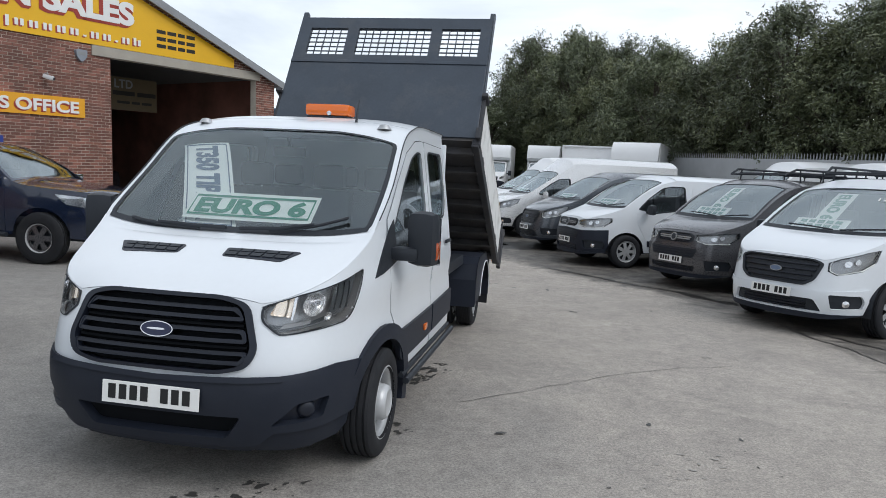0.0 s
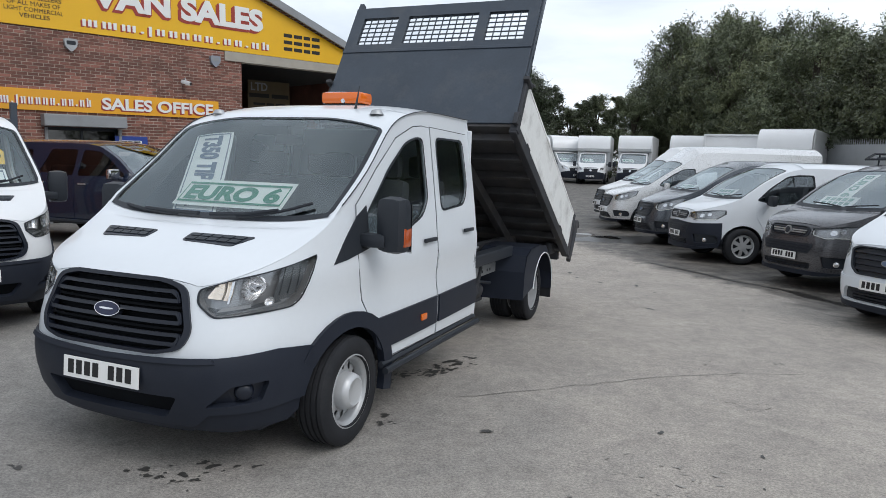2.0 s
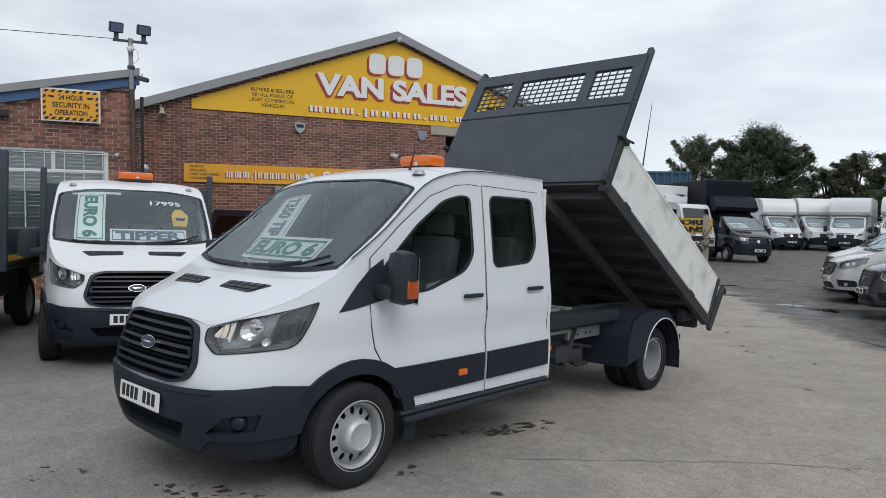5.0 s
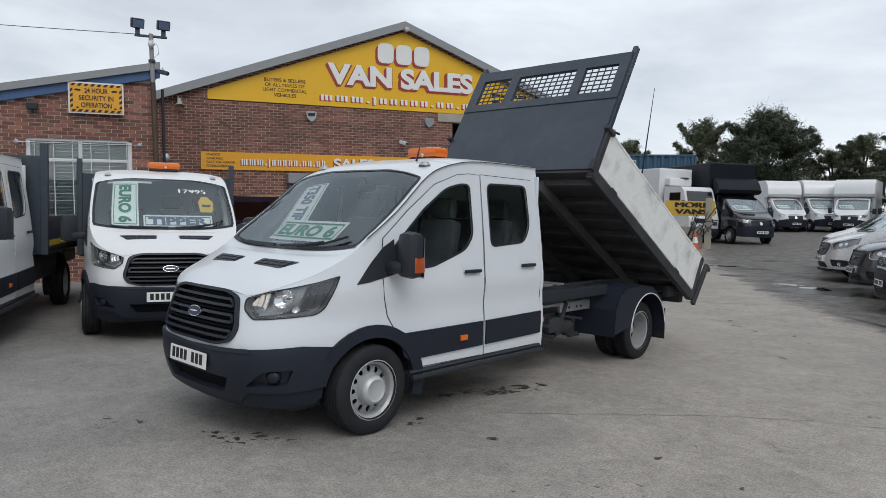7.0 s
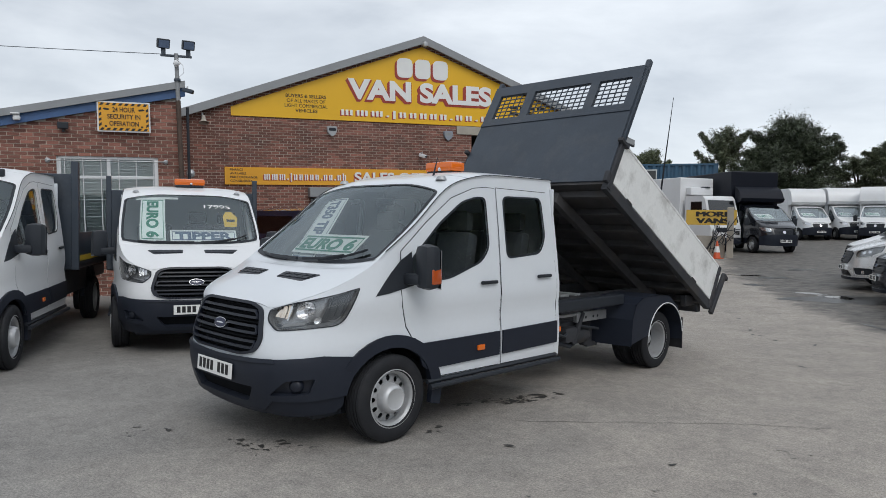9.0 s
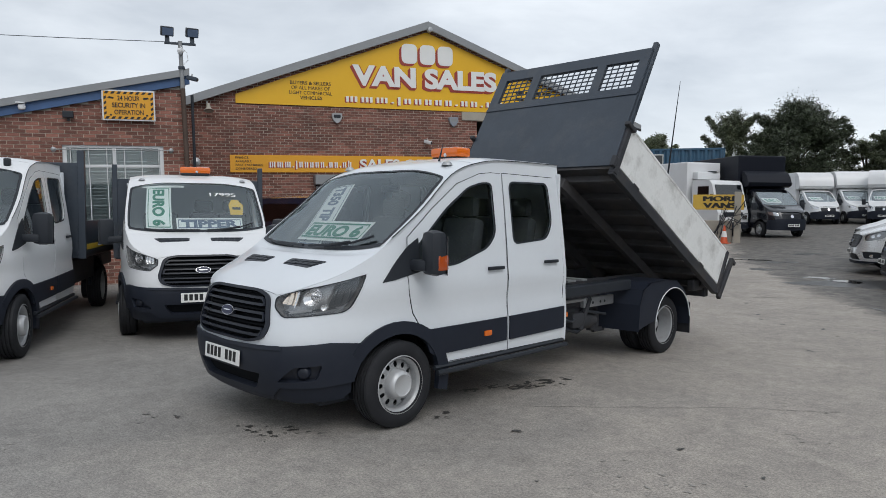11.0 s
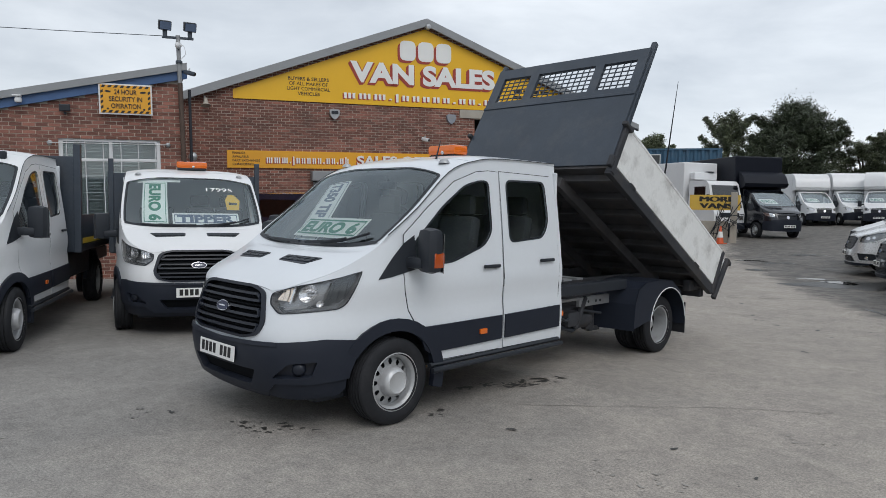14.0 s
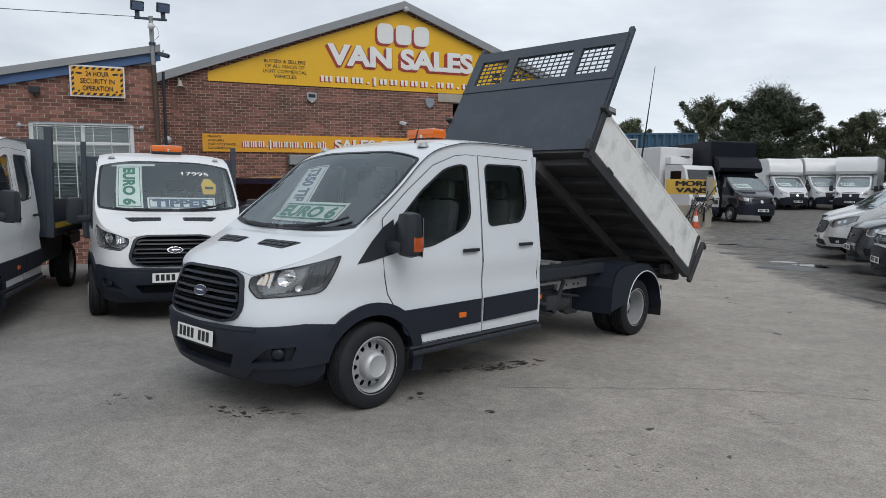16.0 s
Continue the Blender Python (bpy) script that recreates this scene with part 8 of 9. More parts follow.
def pickup(m):
    v = thing("pickup_truck", "black-blue double-cab pickup with a hard canopy by the office", "pickup", m)
    S, wb = PICK, 3.08
    arch = lambda c: [(c + 0.44 * math.cos(t), 0.40 + 0.44 * math.sin(t)) for t in [radians(d) for d in range(8, 173, 12)]]
    win = [rounded(w, 0.05) for w in ([(0.62, 1.20), (1.05, 1.50), (1.25, 1.60), (1.60, 1.62), (1.64, 1.18)], [(1.74, 1.18), (1.72, 1.62), (2.30, 1.62), (2.50, 1.22)], [(2.72, 1.20), (2.72, 1.60), (4.05, 1.60), (4.10, 1.20)])]
    rim = [S.rim(k / 3) for k in range(0, 28)]
    half = rim + S.side([(4.25, 0.9), (4.25, 0.55), (wb + 0.45, 0.55)] + arch(wb) + [(wb - 0.45, 0.45), (0.46, 0.42)] + arch(0) + [(-0.45, 0.50)]) + [(S.qx(0.6), 0.48)]
    gr = rounded([(-0.42, 0.72), (0.42, 0.72), (0.52, 1.0), (-0.52, 1.0)], 0.06)
    lampP = lambda g: [(g * S.qx(0.55), 0.89), (g * S.qx(0.62), 0.82), (g * S.qy(-0.42), 0.90), (g * S.qy(-0.22), 1.05), (g * S.qx(0.58), 1.0)]
    hl = [gr, lampP(1), lampP(-1)] + [S.side(w, g) for w in win for g in (1, -1)]
    part("body_shell", patch(S.belt, [(-q, z) for q, z in half[::-1]] + half, hl, step=0.12, thick=0.012), NAVY, v, smooth=True)
    tp = lambda a, w: S.top(a, w / 0.4)
    part("bonnet", patch(tp, [(-0.995, 0), (0.995, 0), (0.995, 1.6), (-0.995, 1.6)], step=0.11, off=0.003, thick=0.01), NAVY, v, smooth=True)
    si_ = rounded([(-0.93, 1.66), (0.93, 1.66), (0.90, 2.50), (-0.90, 2.50)], 0.05)
    part("roof", patch(tp, [(-0.995, 1.61), (0.995, 1.61), (0.995, 3.6), (-0.995, 3.6)], [si_], step=0.12, thick=0.02), NAVY, v, smooth=True)
    part("windscreen", patch(tp, si_, step=0.12), VANSG, v, smooth=True)
    gp = part("grille", patch(S.belt, shrink(gr, -0.01), [shrink(gr, 0.04)], step=0.1, off=0.015, thick=0.03), BLACKPL, v, smooth=True)
    part("grille_backing", patch(S.belt, gr, step=0.1, off=-0.02), BLACKPL, gp)
    for g in (1, -1):
        lp = rounded(lampP(g), 0.02)
        h = part("headlamp", patch(S.belt, lp, step=0.08, off=-0.03), REFL, v)
        part("lamp_cover", patch(S.belt, lp, step=0.08, off=0.003), CLEARL, h)
        for w in win:
            part("window_glass", patch(S.belt, S.side(shrink(w, -0.01), g)[::g], step=0.14, off=-0.004), DARKG, v, smooth=True)
        for y in (0.0, wb):
            alloy(v, g * 0.82, y, g, 0.385, 6, GREY)
        for y, z in ((1.50, 1.05), (2.42, 1.05)):
            part("door_handle", B().box((g * 0.92, y, z), (0.02, 0.18, 0.035), 0.01), CHROME, v)
        part("door_mirror", B().box((g * 1.04, 0.72, 1.24), (0.20, 0.12, 0.17), 0.04).box((g * 0.92, 0.74, 1.18), (0.10, 0.06, 0.05), 0.01), CHROME, v, "chrome door mirror", smooth=True)
        for y0, y1 in ((0.55, 1.66), (1.70, 2.56)):
            o = [(y0, 0.45), (y1, 0.45), (y1, 1.15), (y0, 1.13)]
            part("door_panel", patch(S.belt, S.side(o, g)[::g], step=0.12, off=0.006, thick=0.006), NAVY, v, smooth=True)
        part("side_step", B().tube([(g * 0.93, 0.5, 0.42), (g * 0.93, 2.6, 0.42)], 0.035, 8), BLACKPL, v)
    part("bumper", patch(S.belt, [(-S.qy(-0.45), 0.70), (0, 0.66), (S.qy(-0.45), 0.70), (S.qy(-0.45), 0.40), (0, 0.36), (-S.qy(-0.45), 0.40)], step=0.12, off=0.03, thick=0.06), NAVY, v, smooth=True)
    part("underbody", B().box((0, 1.6, 0.45), (1.4, 4.8, 0.2)), BLACKPL, v)
    part("seats", B().box((0, 1.5, 1.05), (1.4, 0.2, 0.6), 0.08).box((0, 2.35, 1.05), (1.4, 0.2, 0.6), 0.08), SEATM, v)
    part("tailgate", B().box((0, 4.26, 1.1), (1.5, 0.04, 1.1), 0.02), NAVY, v)
    return v


pickup(pose(-6.25, 6.75, 0, 0, 0, heading(3)) @ Matrix.Diagonal((1.07, 1.07, 1.07, 1)))

# ---- palisade fence along the trees ----
PALI = mat("grey_galvanised_palisade", (0.33, 0.34, 0.35), 0.55, 0.4, var=0.2, scale=3)


def palisade():
    f = thing("palisade_fence", "grey spiked steel palisade fence before the trees", "fence")
    o, d = Vector((15.7, 9.9, 0)), Vector((-0.373, 0.928, 0))
    out = Vector((0.928, 0.373, 0))
    one = B()
    one.v = [(-0.033, 0, 0), (0, -0.012, 0), (0.033, 0, 0), (-0.033, 0, 2.28), (0, -0.012, 2.28), (0.033, 0, 2.28), (-0.022, 0, 2.40), (0, -0.006, 2.46), (0.022, 0, 2.40)]
    one.f = [(0, 1, 4, 3), (1, 2, 5, 4), (3, 4, 7, 6), (4, 5, 8, 7)]
    me = mesh("pale", one, PALI)
    n = 260
    for i in range(n):
        p = o + d * (0.155 * i - 1.0)
        ob = new("pale", me)
        ob.parent = f
        ob.matrix_basis = pose(p.x, p.y, ground_z(p.x, p.y) + 0.28, 0, 0, -68)
    for z in (0.7, 2.1):
        part("rail", B().tube([(o + d * s + out * 0.03 + Vector((0, 0, ground_z(*(o + d * s).xy) + z + 0.2))) for s in (-2, 5, 10, 16, 22, 30, 40)], 0.03, 4), PALI, f)
    sh = B()
    for i, s in enumerate((6, 12, 18, 24, 30, 36)):
        p = o + d * s - out * 0.05
        z = ground_z(p.x, p.y)
        sh.v += [(p.x, p.y, z + 0.1), (p.x, p.y, z + 2.5)]
        if i:
            sh.f.append((2 * i - 2, 2 * i, 2 * i + 1, 2 * i - 1))
    part("sheet_infill", sh, mat("pale_grey_sheeting", (0.42, 0.43, 0.44), 0.6, 0.1, var=0.12, scale=2), f, "pale grey sheeting along the fence")
    for i in range(16):
        p = o + d * (2.75 * i - 1.0) + out * 0.06
        part("post", B().box((p.x, p.y, ground_z(p.x, p.y) + 1.3), (0.08, 0.08, 2.6)), PALI, f)


palisade()


# ---- box-bodied vans at the far end ----
def luton(paint, boxm, label, pod=True, drop=0.0, rise=0.0):
    v = thing("luton_van", label, "van", group="box vans at the far end")
    S = TRANSIT
    rim0 = [S.rim(k / 2) for k in range(0, 9)]
    gr = rounded([(-0.42, 0.74), (0.42, 0.74), (0.46, 0.98), (-0.46, 0.98)], 0.05)
    lampP = lambda g: [(g * S.qx(0.52), 0.98), (g * S.qx(0.56), 0.87), (g * S.qy(-0.5), 0.92), (g * S.qy(-0.34), 1.06), (g * S.qx(0.64), 1.04)]
    fw = rounded([(0.22, 1.345), (0.55, 1.625), (0.82, 1.80), (1.02, 1.82), (1.02, 1.25), (0.24, 1.165)], 0.05)
    rims = [S.rim(k / 2) for k in range(0, 16)]
    arch = [(0.405 * math.cos(t), 0.335 + 0.405 * math.sin(t)) for t in [radians(d) for d in range(0, 181, 15)]]
    half = rims + S.side([(1.15, 1.0), (1.15, 0.40), (0.42, 0.38)] + arch) + [(S.qy(-0.42), 0.55), (S.qx(0.5), 0.55)]
    part("cab_shell", patch(S.belt, [(-q, z) for q, z in half[::-1]] + half, [gr, lampP(1), lampP(-1), S.side(fw, 1), S.side(fw, -1)], step=0.12, thick=0.012), paint, v, smooth=True)
    tp = lambda a, w: S.top(a, w / 0.4)
    si_ = rounded([(-0.94, 1.66), (0.94, 1.66), (0.905, 2.44), (-0.905, 2.44)], 0.06)
    part("bonnet", patch(tp, [(-0.995, 0.0), (0.995, 0.0), (0.995, 1.6), (-0.995, 1.6)], step=0.12, off=0.003), paint, v, smooth=True)
    part("cab_roof", patch(tp, [(-0.995, 1.6), (0.995, 1.6), (0.995, 3.0), (-0.995, 3.0)], [si_], step=0.12), paint, v, smooth=True)
    part("windscreen", patch(tp, si_, step=0.12), VANSG, v, smooth=True)
    part("grille", patch(S.belt, gr, step=0.12, off=-0.01), BLACKPL, v)
    for z in (0.80, 0.86, 0.92):
        part("grille_bar", patch(S.belt, [(-0.42, z), (0.42, z), (0.42, z + 0.015), (-0.42, z + 0.015)], step=0.2, off=0.006, thick=0.01), GRILLE, v)
    part("badge", patch(S.belt, ellipse(0, 0.86, 0.07, 0.07), step=0.06, off=0.02, thick=0.02), CHROME, v)
    bq = S.qy(-0.40)
    part("bumper", patch(S.belt, [(-bq, 0.68), (-S.qx(0.5), 0.76), (S.qx(0.5), 0.76), (bq, 0.68), (S.qy(-0.38), 0.32), (0, 0.29), (-S.qy(-0.38), 0.32)], step=0.12, off=0.03, thick=0.06), PLASTIC, v, smooth=True)
    number_plate(v, (0, -0.985, 0.50), (1, 0, 0), (0, 0, 1))
    for g in (1, -1):
        h = part("headlamp", patch(S.belt, lampP(g), step=0.1, off=-0.02), REFL, v)
        part("lamp_cover", patch(S.belt, lampP(g), step=0.1, off=0.004), CLEARL, h)
        part("window_glass", patch(S.belt, S.side(fw, g)[::g], step=0.14, off=-0.004), SIDEG, v)
        part("door_mirror", B().box((g * 1.12, 0.14, 1.28), (0.20, 0.12, 0.32), 0.04).box((g * 0.98, 0.14, 1.25), (0.16, 0.05, 0.06)), BLACKPL, v, smooth=True)
        steel_wheel(v, g * 0.845, 0.03, 0.324, g, name="front_wheel")
        steel_wheel(v, g * 0.80, 3.75, 0.324, g, name="rear_wheel")
    board(v, S, -0.66, 0.14, 4.5, 5.0, "EURO 6", GREENP, label="white sale card behind the screen", skew=-0.3)
    part("dashboard", B().box((0, 0.14, 1.07), (1.6, 0.6, 0.26), 0.07), DARK, v)
    part("cab_back", B().box((0, 1.16, 1.25), (1.7, 0.03, 1.6)), DARK, v)
    part("seats", B().box((0, 0.95, 1.15), (1.5, 0.16, 0.8), 0.06), SEATM, v)
    part("box_body", B().box((0, 3.15 + rise, 2.02 + rise / 2), (2.12 + rise * 0.4, 3.9 + rise, 2.25 + rise), 0.05), boxm, v, "plain box body")
    part("chassis", B().box((0, 2.8, 0.66), (0.9, 4.6, 0.22)).box((0, 0.4, 0.42), (1.5, 1.4, 0.12)), CHASSIS, v)
    if pod:
        prof = [(1.24, 2.10), (0.98, 2.10), (0.78, 2.16), (0.70, 2.30), (0.76, 2.62 - drop), (0.86, 2.86 - drop), (1.02, 3.03 - drop), (1.24, 3.13 - drop)]
        pod_b = B().prism(prof, 2.06, Matrix(((0, 0, 1, -1.03), (1, 0, 0, 0), (0, 1, 0, 0), (0, 0, 0, 1))))
        part("luton_pod", pod_b, boxm, v, "rounded pod over the cab", smooth=True)
    return v


lw = luton(WHITE2, WHITE2, "white box van with a rounded pod over the cab")
MATTK = mat("matt_black_curtain_side", (0.007, 0.009, 0.016), 0.5, var=0.2, scale=2, spec=0.22)
lb = luton(BLACKP, MATTK, "black box van with a rounded pod over the cab", drop=0.32, rise=0.34)


def spot(ob, x, y, deg, fresh=False):
    m = at_nose(x, y, deg, 0.93)
    if fresh:
        ob.matrix_basis = m
    else:
        copy_thing(ob, m)


lb.matrix_basis = at_nose(-5.95, 29.0, -37, 0.98) @ Matrix.Diagonal((1.05, 1.05, 1.07, 1))
spot(lw, -8.2, 41.8, -48, True)
for x, y, d in ((-6.55, 43.0, -52), (-5.35, 41.4, -84), (-2.9, 41.2, -90), (0.2, 40.0, -95), (4.4, 26.8, -104)):
    spot(lw, x, y, d)


# ---- box body with dark curtain sides in the far row ----
bx = thing("box_lorry", "white-fronted box lorry with dark curtain sides", "lorry", at_nose(2.8, 30.1, -92, 0.4) @ Matrix.Diagonal((1, 1, 0.86, 1)))
part("front_panel", B().box((0, 0.9, 2.15), (2.35, 0.06, 2.5), 0.02), WHITE2, bx)
part("front_frame", B().box((0, 0.86, 3.40), (2.45, 0.10, 0.10), 0.02).box((1.19, 0.86, 2.15), (0.09, 0.10, 2.5), 0.02).box((-1.19, 0.86, 2.15), (0.09, 0.10, 2.5), 0.02), UPVC, bx)
part("curtain_sides", B().box((0, 3.2, 2.13), (2.38, 4.5, 2.5), 0.04), NAVY, bx)
part("cab", B().box((0, 0.1, 1.35), (2.0, 1.3, 1.7), 0.15), WHITE2, bx, smooth=True)
part("windscreen", B().box((0, -0.56, 1.7), (1.75, 0.03, 0.7), 0.01), DARKG, bx)
part("chassis", B().box((0, 3.2, 0.85), (0.9, 6.0, 0.3)), CHASSIS, bx)
for g in (1, -1):
    steel_wheel(bx, g * 0.88, 0.2, 0.36, g, r=0.36, name="front_wheel")
    steel_wheel(bx, g * 0.88, 4.6, 0.36, g, r=0.36, name="rear_wheel")


# ---- white box lorry by the far gate ----
def box_lorry(m):
    v = thing("box_lorry", "white box lorry with a flat-fronted cab", "lorry", m)
    part("box_body", B().box((0, 3.9, 2.25), (2.2, 4.6, 2.5), 0.04), WHITE2, v, "plain white box body")
    cab = [(-0.95, 0.55), (-0.98, 1.1), (-0.88, 1.35), (-0.50, 2.45), (-0.32, 2.60), (0.9, 2.62), (0.95, 0.55)]
    P = Matrix(((0, 0, 1, -0.98), (1, 0, 0, 0.4), (0, 1, 0, 0), (0, 0, 0, 1)))
    part("cab", B().prism(cab, 1.96, P), WHITE2, v)
    part("windscreen", B().add([(-0.88, -0.49, 1.38), (0.88, -0.49, 1.38), (0.84, -0.145, 2.40), (-0.84, -0.145, 2.40)], [(0, 1, 2, 3)]), DARKG, v)
    part("sale_card", B().add([(-0.6, -0.515, 1.35), (-0.2, -0.515, 1.35), (-0.42, -0.37, 1.85), (-0.72, -0.37, 1.85)], [(0, 1, 2, 3)]), CARD, v)
    for g in (1, -1):
        part("window_glass", B().box((g * 0.985, 0.50, 2.0), (0.012, 0.80, 0.66), 0.004), DARKG, v)
        part("headlamp", B().box((g * 0.74, -0.56, 0.92), (0.30, 0.06, 0.20), 0.03), REFL, v)
        part("door_mirror", B().box((g * 1.18, -0.25, 1.75), (0.12, 0.10, 0.36), 0.03).box((g * 1.06, -0.2, 1.95), (0.2, 0.03, 0.03)), BLACKPL, v)
        steel_wheel(v, g * 0.85, 0.2, 0.36, g, r=0.36, name="front_wheel")
        steel_wheel(v, g * 0.85, 4.4, 0.36, g, r=0.36, name="rear_wheel")
    part("bumper", B().box((0, -0.56, 0.55), (1.96, 0.14, 0.30), 0.04), PLASTIC, v)
    part("grille", B().box((0, -0.585, 1.05), (1.2, 0.03, 0.20), 0.02), BLACKPL, v)
    part("chassis", B().box((0, 3.2, 0.72), (0.9, 5.4, 0.25)), CHASSIS, v)
    fr = part("fridge_unit", B().box((0, 1.40, 2.85), (1.5, 0.42, 0.36), 0.08), UPVC, v, "white refrigeration unit over the cab", smooth=True)
    part("fan_cover", B().lathe([(0.0, -0.03), (0.22, -0.02), (0.26, 0.03)], 18, Matrix.Translation((0.35, 1.36, 3.06)) @ pose(0, 0, 0, 0, 90, 0)), BLACKPL, fr)


box_lorry(pose(-8.8, 28.6, ground_z(-8.8, 28.6), 0, 0, heading(-24)) @ Matrix.Diagonal((0.9, 0.9, 1.0, 1)))

# ---- gate post, banner, cone, mast ----
BANNER = mat("ochre_banner", (0.62, 0.40, 0.06), 0.5, var=0.08)
gz = ground_z(-7.0, 25.2)
ex = Vector((1.77, 0.76, 0)).normalized()
bn = thing("banner", "ochre more vans banner on a frame by the gate post", "sign")
bm_ = plane_at((-7.58, 25.05, 1.96), ex, (0, 0, 1))
part("board", B().box((0, 0, 0), (1.95, 0.62, 0.04), 0.01, bm_), BANNER, bn)
words = B()
for k in range(4):
    letters("MORE\nVANS", 1.30, 0.48, 0.006 + 0.002 * k, 0.0, bm_ @ Matrix.Translation((0.05 + 0.022 * k, 0.006 * (k % 2), 0.022)), words)
part("lettering", words, LETK, bn)
for s in (-0.9, 0.2):
    part("support", B().tube([bm_ @ Vector((s, -0.3, -0.03)), bm_ @ Vector((s, -1.75, -0.03))], 0.03, 6), GALV, bn)
gp = thing("gate_post", "weathered concrete gate post hung with cables", "post")
part("post", B().box((0, 0, 1.05), (0.26, 0.26, 2.1), 0.03, pose(-6.9, 25.35, gz - 0.02, 0, 0, 20)), CONC, gp)
rc = random.Random(8)
for i in range(9):
    a, b_ = rc.uniform(-1.2, 0.2), rc.uniform(-0.2, 0.5)
    p0, p1 = Vector((-6.9, 25.2, gz)) + ex * a, Vector((-6.9, 25.2, gz)) + ex * b_
    part("cable", B().tube([p0 + Vector((0, -0.1, rc.uniform(0.05, 0.8))), p0.lerp(p1, 0.4) + Vector((0, -0.15, rc.uniform(0.1, 1.6))), p1 + Vector((0, -0.15, rc.uniform(0.6, 1.9)))], 0.018, 5), BLACKPL, gp)
wp_ = thing("concrete_block", "low weathered concrete wall beside the gate post", "wall")
part("block", B().box((0, 0, 0.45), (1.3, 0.25, 1.1), 0.03, pose(-7.75, 25.2, gz - 0.1, 0, 0, 23)), CONC, wp_)
cn = thing("traffic_cone", "orange and white traffic cone by the gate", "cone", pose(-7.15, 24.7, ground_z(-7.15, 24.7)))
part("base", B().box((0, 0, 0.02), (0.40, 0.40, 0.04), 0.01), lens("cone_orange", (0.62, 0.10, 0.03), 0.5), cn)
part("body", B().lathe([(0.15, 0.04), (0.03, 0.72), (0.0, 0.73)], 16, pose(0, 0, 0, 0, -90, 0)), lens("cone_orange_body", (0.62, 0.10, 0.03), 0.5), cn, smooth=True)
part("sleeve", B().lathe([(0.118, 0.26), (0.075, 0.50)], 16, pose(0, 0, 0, 0, -90, 0)), LETW, cn, "white reflective sleeve", smooth=True)
ms = thing("mast", "thin dark whip mast beyond the tipper", "mast")
part("whip", B().tube([(-7.5, 19.85, 0.2), (-7.07, 19.72, 3.14), (-6.65, 19.56, 6.03)], [0.035, 0.03, 0.008], 6), BLACKPL, ms, smooth=True)

# ---- blue containers behind ----
TEAL = mat("blue_container_steel", (0.045, 0.11, 0.18), 0.5, 0.2, var=0.2, scale=1.5, dirt=(0.10, 0.07, 0.05), dirt_amt=0.3)
for z in (0.4, 3.0):
    ct = thing("shipping_container", "blue corrugated shipping container behind the vans", "container", pose(-18.9, 40.4, z + 0.05, 0, 0, 27), "containers")
    part("frame", B().box((0, 0, 0.06), (9.1, 2.44, 0.12)).box((0, 0, 2.53), (9.1, 2.44, 0.12)).box((-4.49, 0, 1.3), (0.12, 2.44, 2.5)).box((4.49, 0, 1.3), (0.12, 2.44, 2.5)), TEAL, ct)
    cor = []
    for i in range(76):
        x = -4.4 + i * 8.8 / 75
        cor.append((x, -1.20 if (i // 2) % 2 else -1.10))
    w = B()
    for x, y in cor:
        w.v += [(x, y, 0.1), (x, y, 2.5)]
    w.f = [(2 * i, 2 * i + 2, 2 * i + 3, 2 * i + 1) for i in range(len(cor) - 1)]
    part("corrugated_wall", w, TEAL, ct)
    part("end_panel", B().box((0, 0.2, 1.3), (8.8, 1.9, 2.4)), TEAL, ct)
    for u in (-3.4, 0.4):
        win_ = part("window", B().box((u, -1.215, 1.75), (0.75, 0.03, 0.95), 0.01), BLIND, ct, "pale window panel")
        part("pane", B().box((u, -1.235, 1.75), (0.62, 0.012, 0.80)), DARKG, win_)


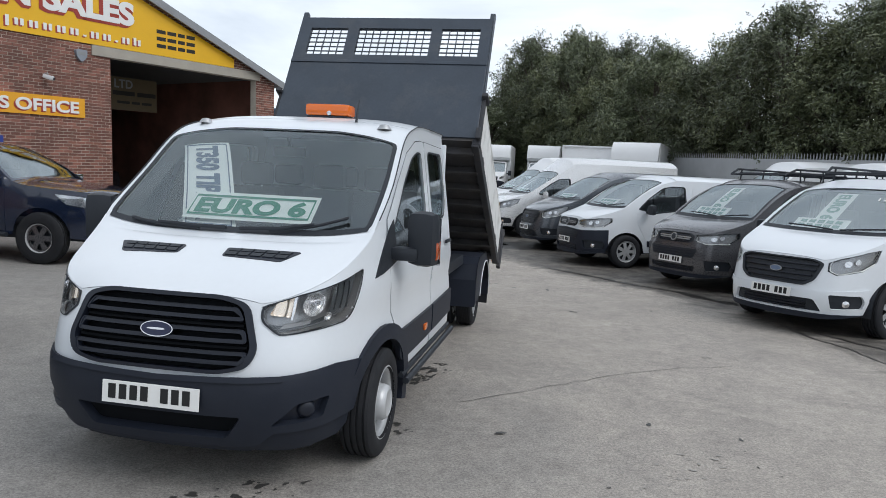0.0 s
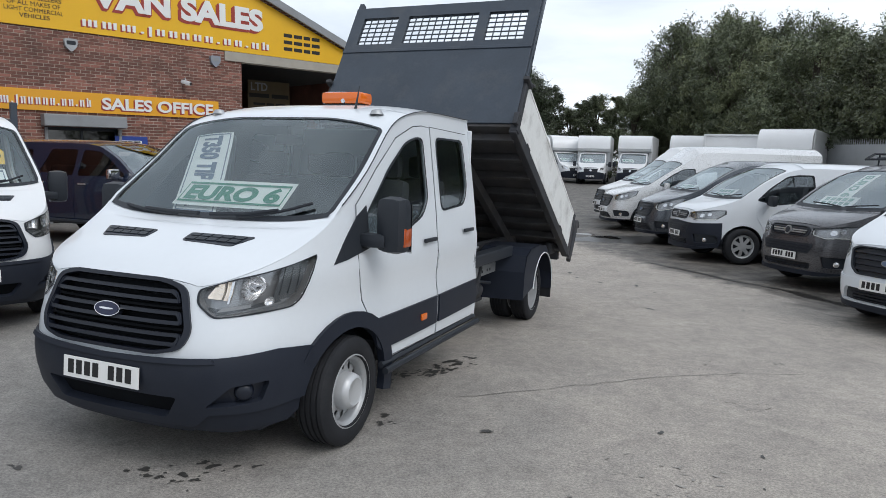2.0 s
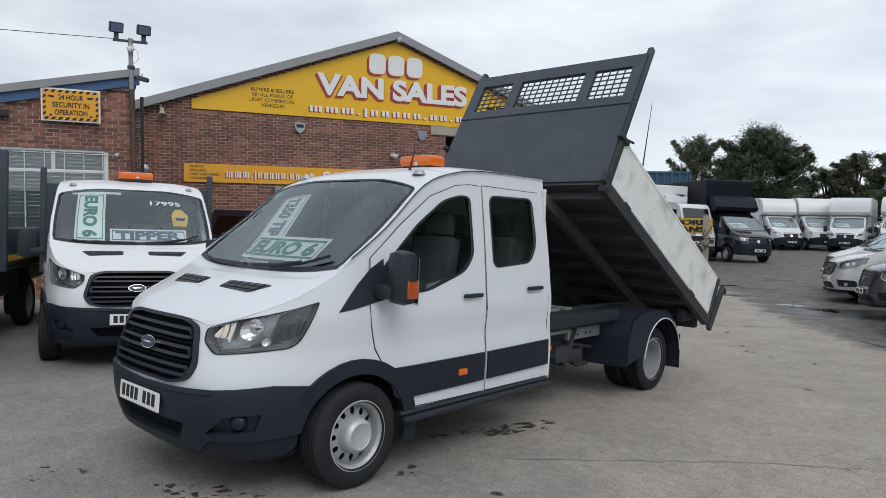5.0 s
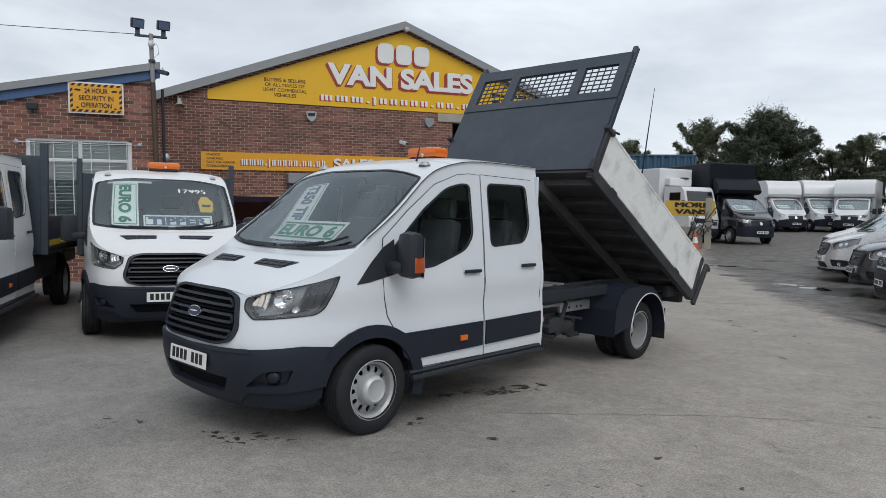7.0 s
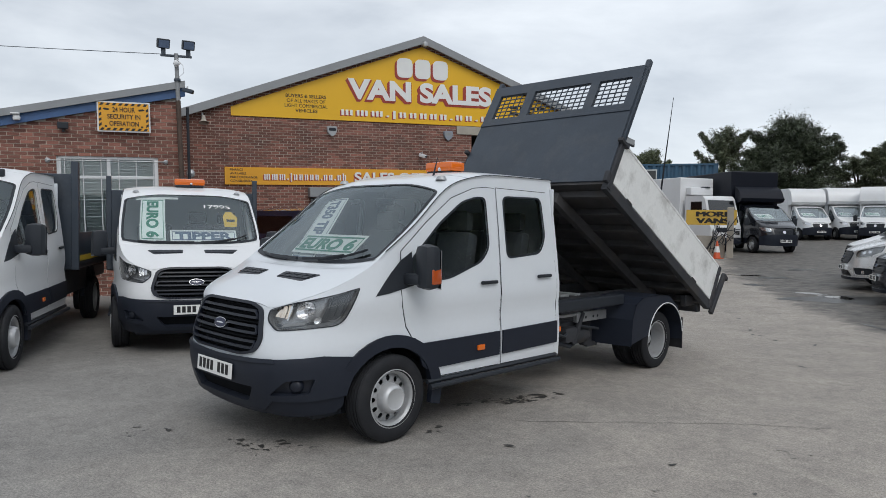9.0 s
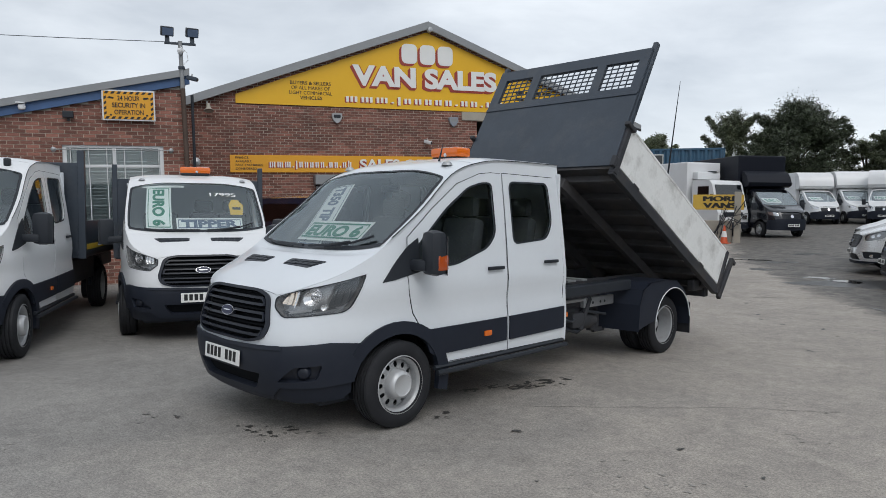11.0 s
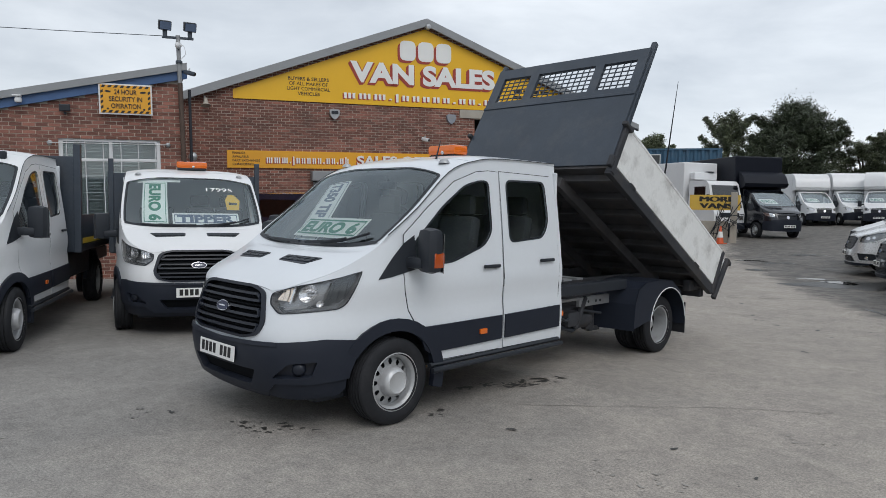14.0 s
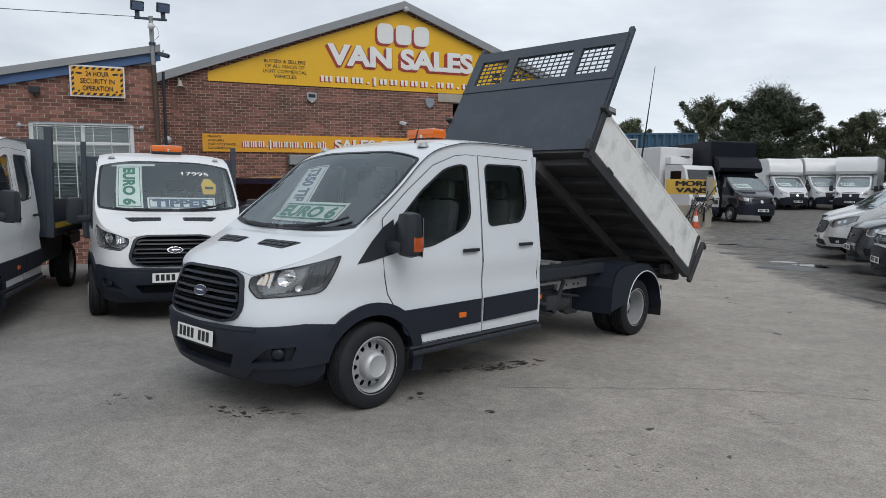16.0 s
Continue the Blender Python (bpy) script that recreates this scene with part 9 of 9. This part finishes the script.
# ---- brickwork: courses of proud bricks on the mortar beds ----
def spans(z, outline, holes):
    """The stretches of u in which the wall stands at height z."""
    cuts = []
    for lp in (outline, *holes):
        for (x0, y0), (x1, y1) in zip(lp, lp[1:] + lp[:1]):
            if (y0 > z) != (y1 > z):
                cuts.append(x0 + (x1 - x0) * (z - y0) / (y1 - y0))
    cuts.sort()
    return list(zip(cuts[::2], cuts[1::2]))


def courses(outline, holes, z0, z1, u0, u1, skip=None):
    """All bricks as (u start, u end, z)."""
    k = 0
    z = z0
    while z < z1:
        for a, c in spans(z + 0.033, outline, holes):
            a, c = max(a, u0), min(c, u1)
            u = math.floor(a / 0.225) * 0.225 + (0.1125 if k % 2 else 0)
            if u > a:
                u -= 0.225
            while u < c:
                s, e = max(u, a), min(u + 0.211, c)
                if e - s > 0.03 and not (skip and skip(s, e, z)):
                    yield s, e, z
                u += 0.225
        z += 0.075
        k += 1


def lay(v, f, s, e, z, y, proud):
    k = len(v)
    v += [(s, y, z), (e, y, z), (e, y, z + 0.062), (s, y, z + 0.062), (s, y - proud, z), (e, y - proud, z), (e, y - proud, z + 0.062), (s, y - proud, z + 0.062)]
    f += [(k + 4, k + 5, k + 6, k + 7), (k, k + 1, k + 5, k + 4), (k + 1, k + 2, k + 6, k + 5), (k + 2, k + 3, k + 7, k + 6), (k + 3, k, k + 4, k + 7)]


rb = random.Random(4)
hidden = lambda s, e, z: (1.2 < s and e < 12.2 and 4.46 < z < roof_z((s + e) / 2) - 0.42)
bb = B()
for s, e, z in courses(main_out, [], -0.3, 6.7, -0.75, 14.05, hidden):
    lay(bb.v, bb.f, s, e, z, 0.0, 0.010 + rb.uniform(-0.003, 0.003))
tagged(part("brickwork", bb, BRICK, wall_main), kind="stuff")
rest = B()
one = {}
count = 0
for s, e, z in courses(wing, [win], -0.3, 4.1, -9.0, -0.44):
    whole = abs(e - s - 0.211) < 1e-4
    if whole and z > 2.1 and s > -4.2 and count < 300:
        if "me" not in one:
            t = B()
            lay(t.v, t.f, 0, 0.211, 0, 0, 0.011)
            one["me"] = mesh("brick", t, BRICK)
        ob = new("brick", one["me"])
        ob.parent = wall_wing
        ob.location = (s, LF + rb.uniform(-0.002, 0.002), z)
        count += 1
    else:
        lay(rest.v, rest.f, s, e, z, LF, 0.011)
tagged(part("brickwork", rest, BRICK, wall_wing), kind="stuff")
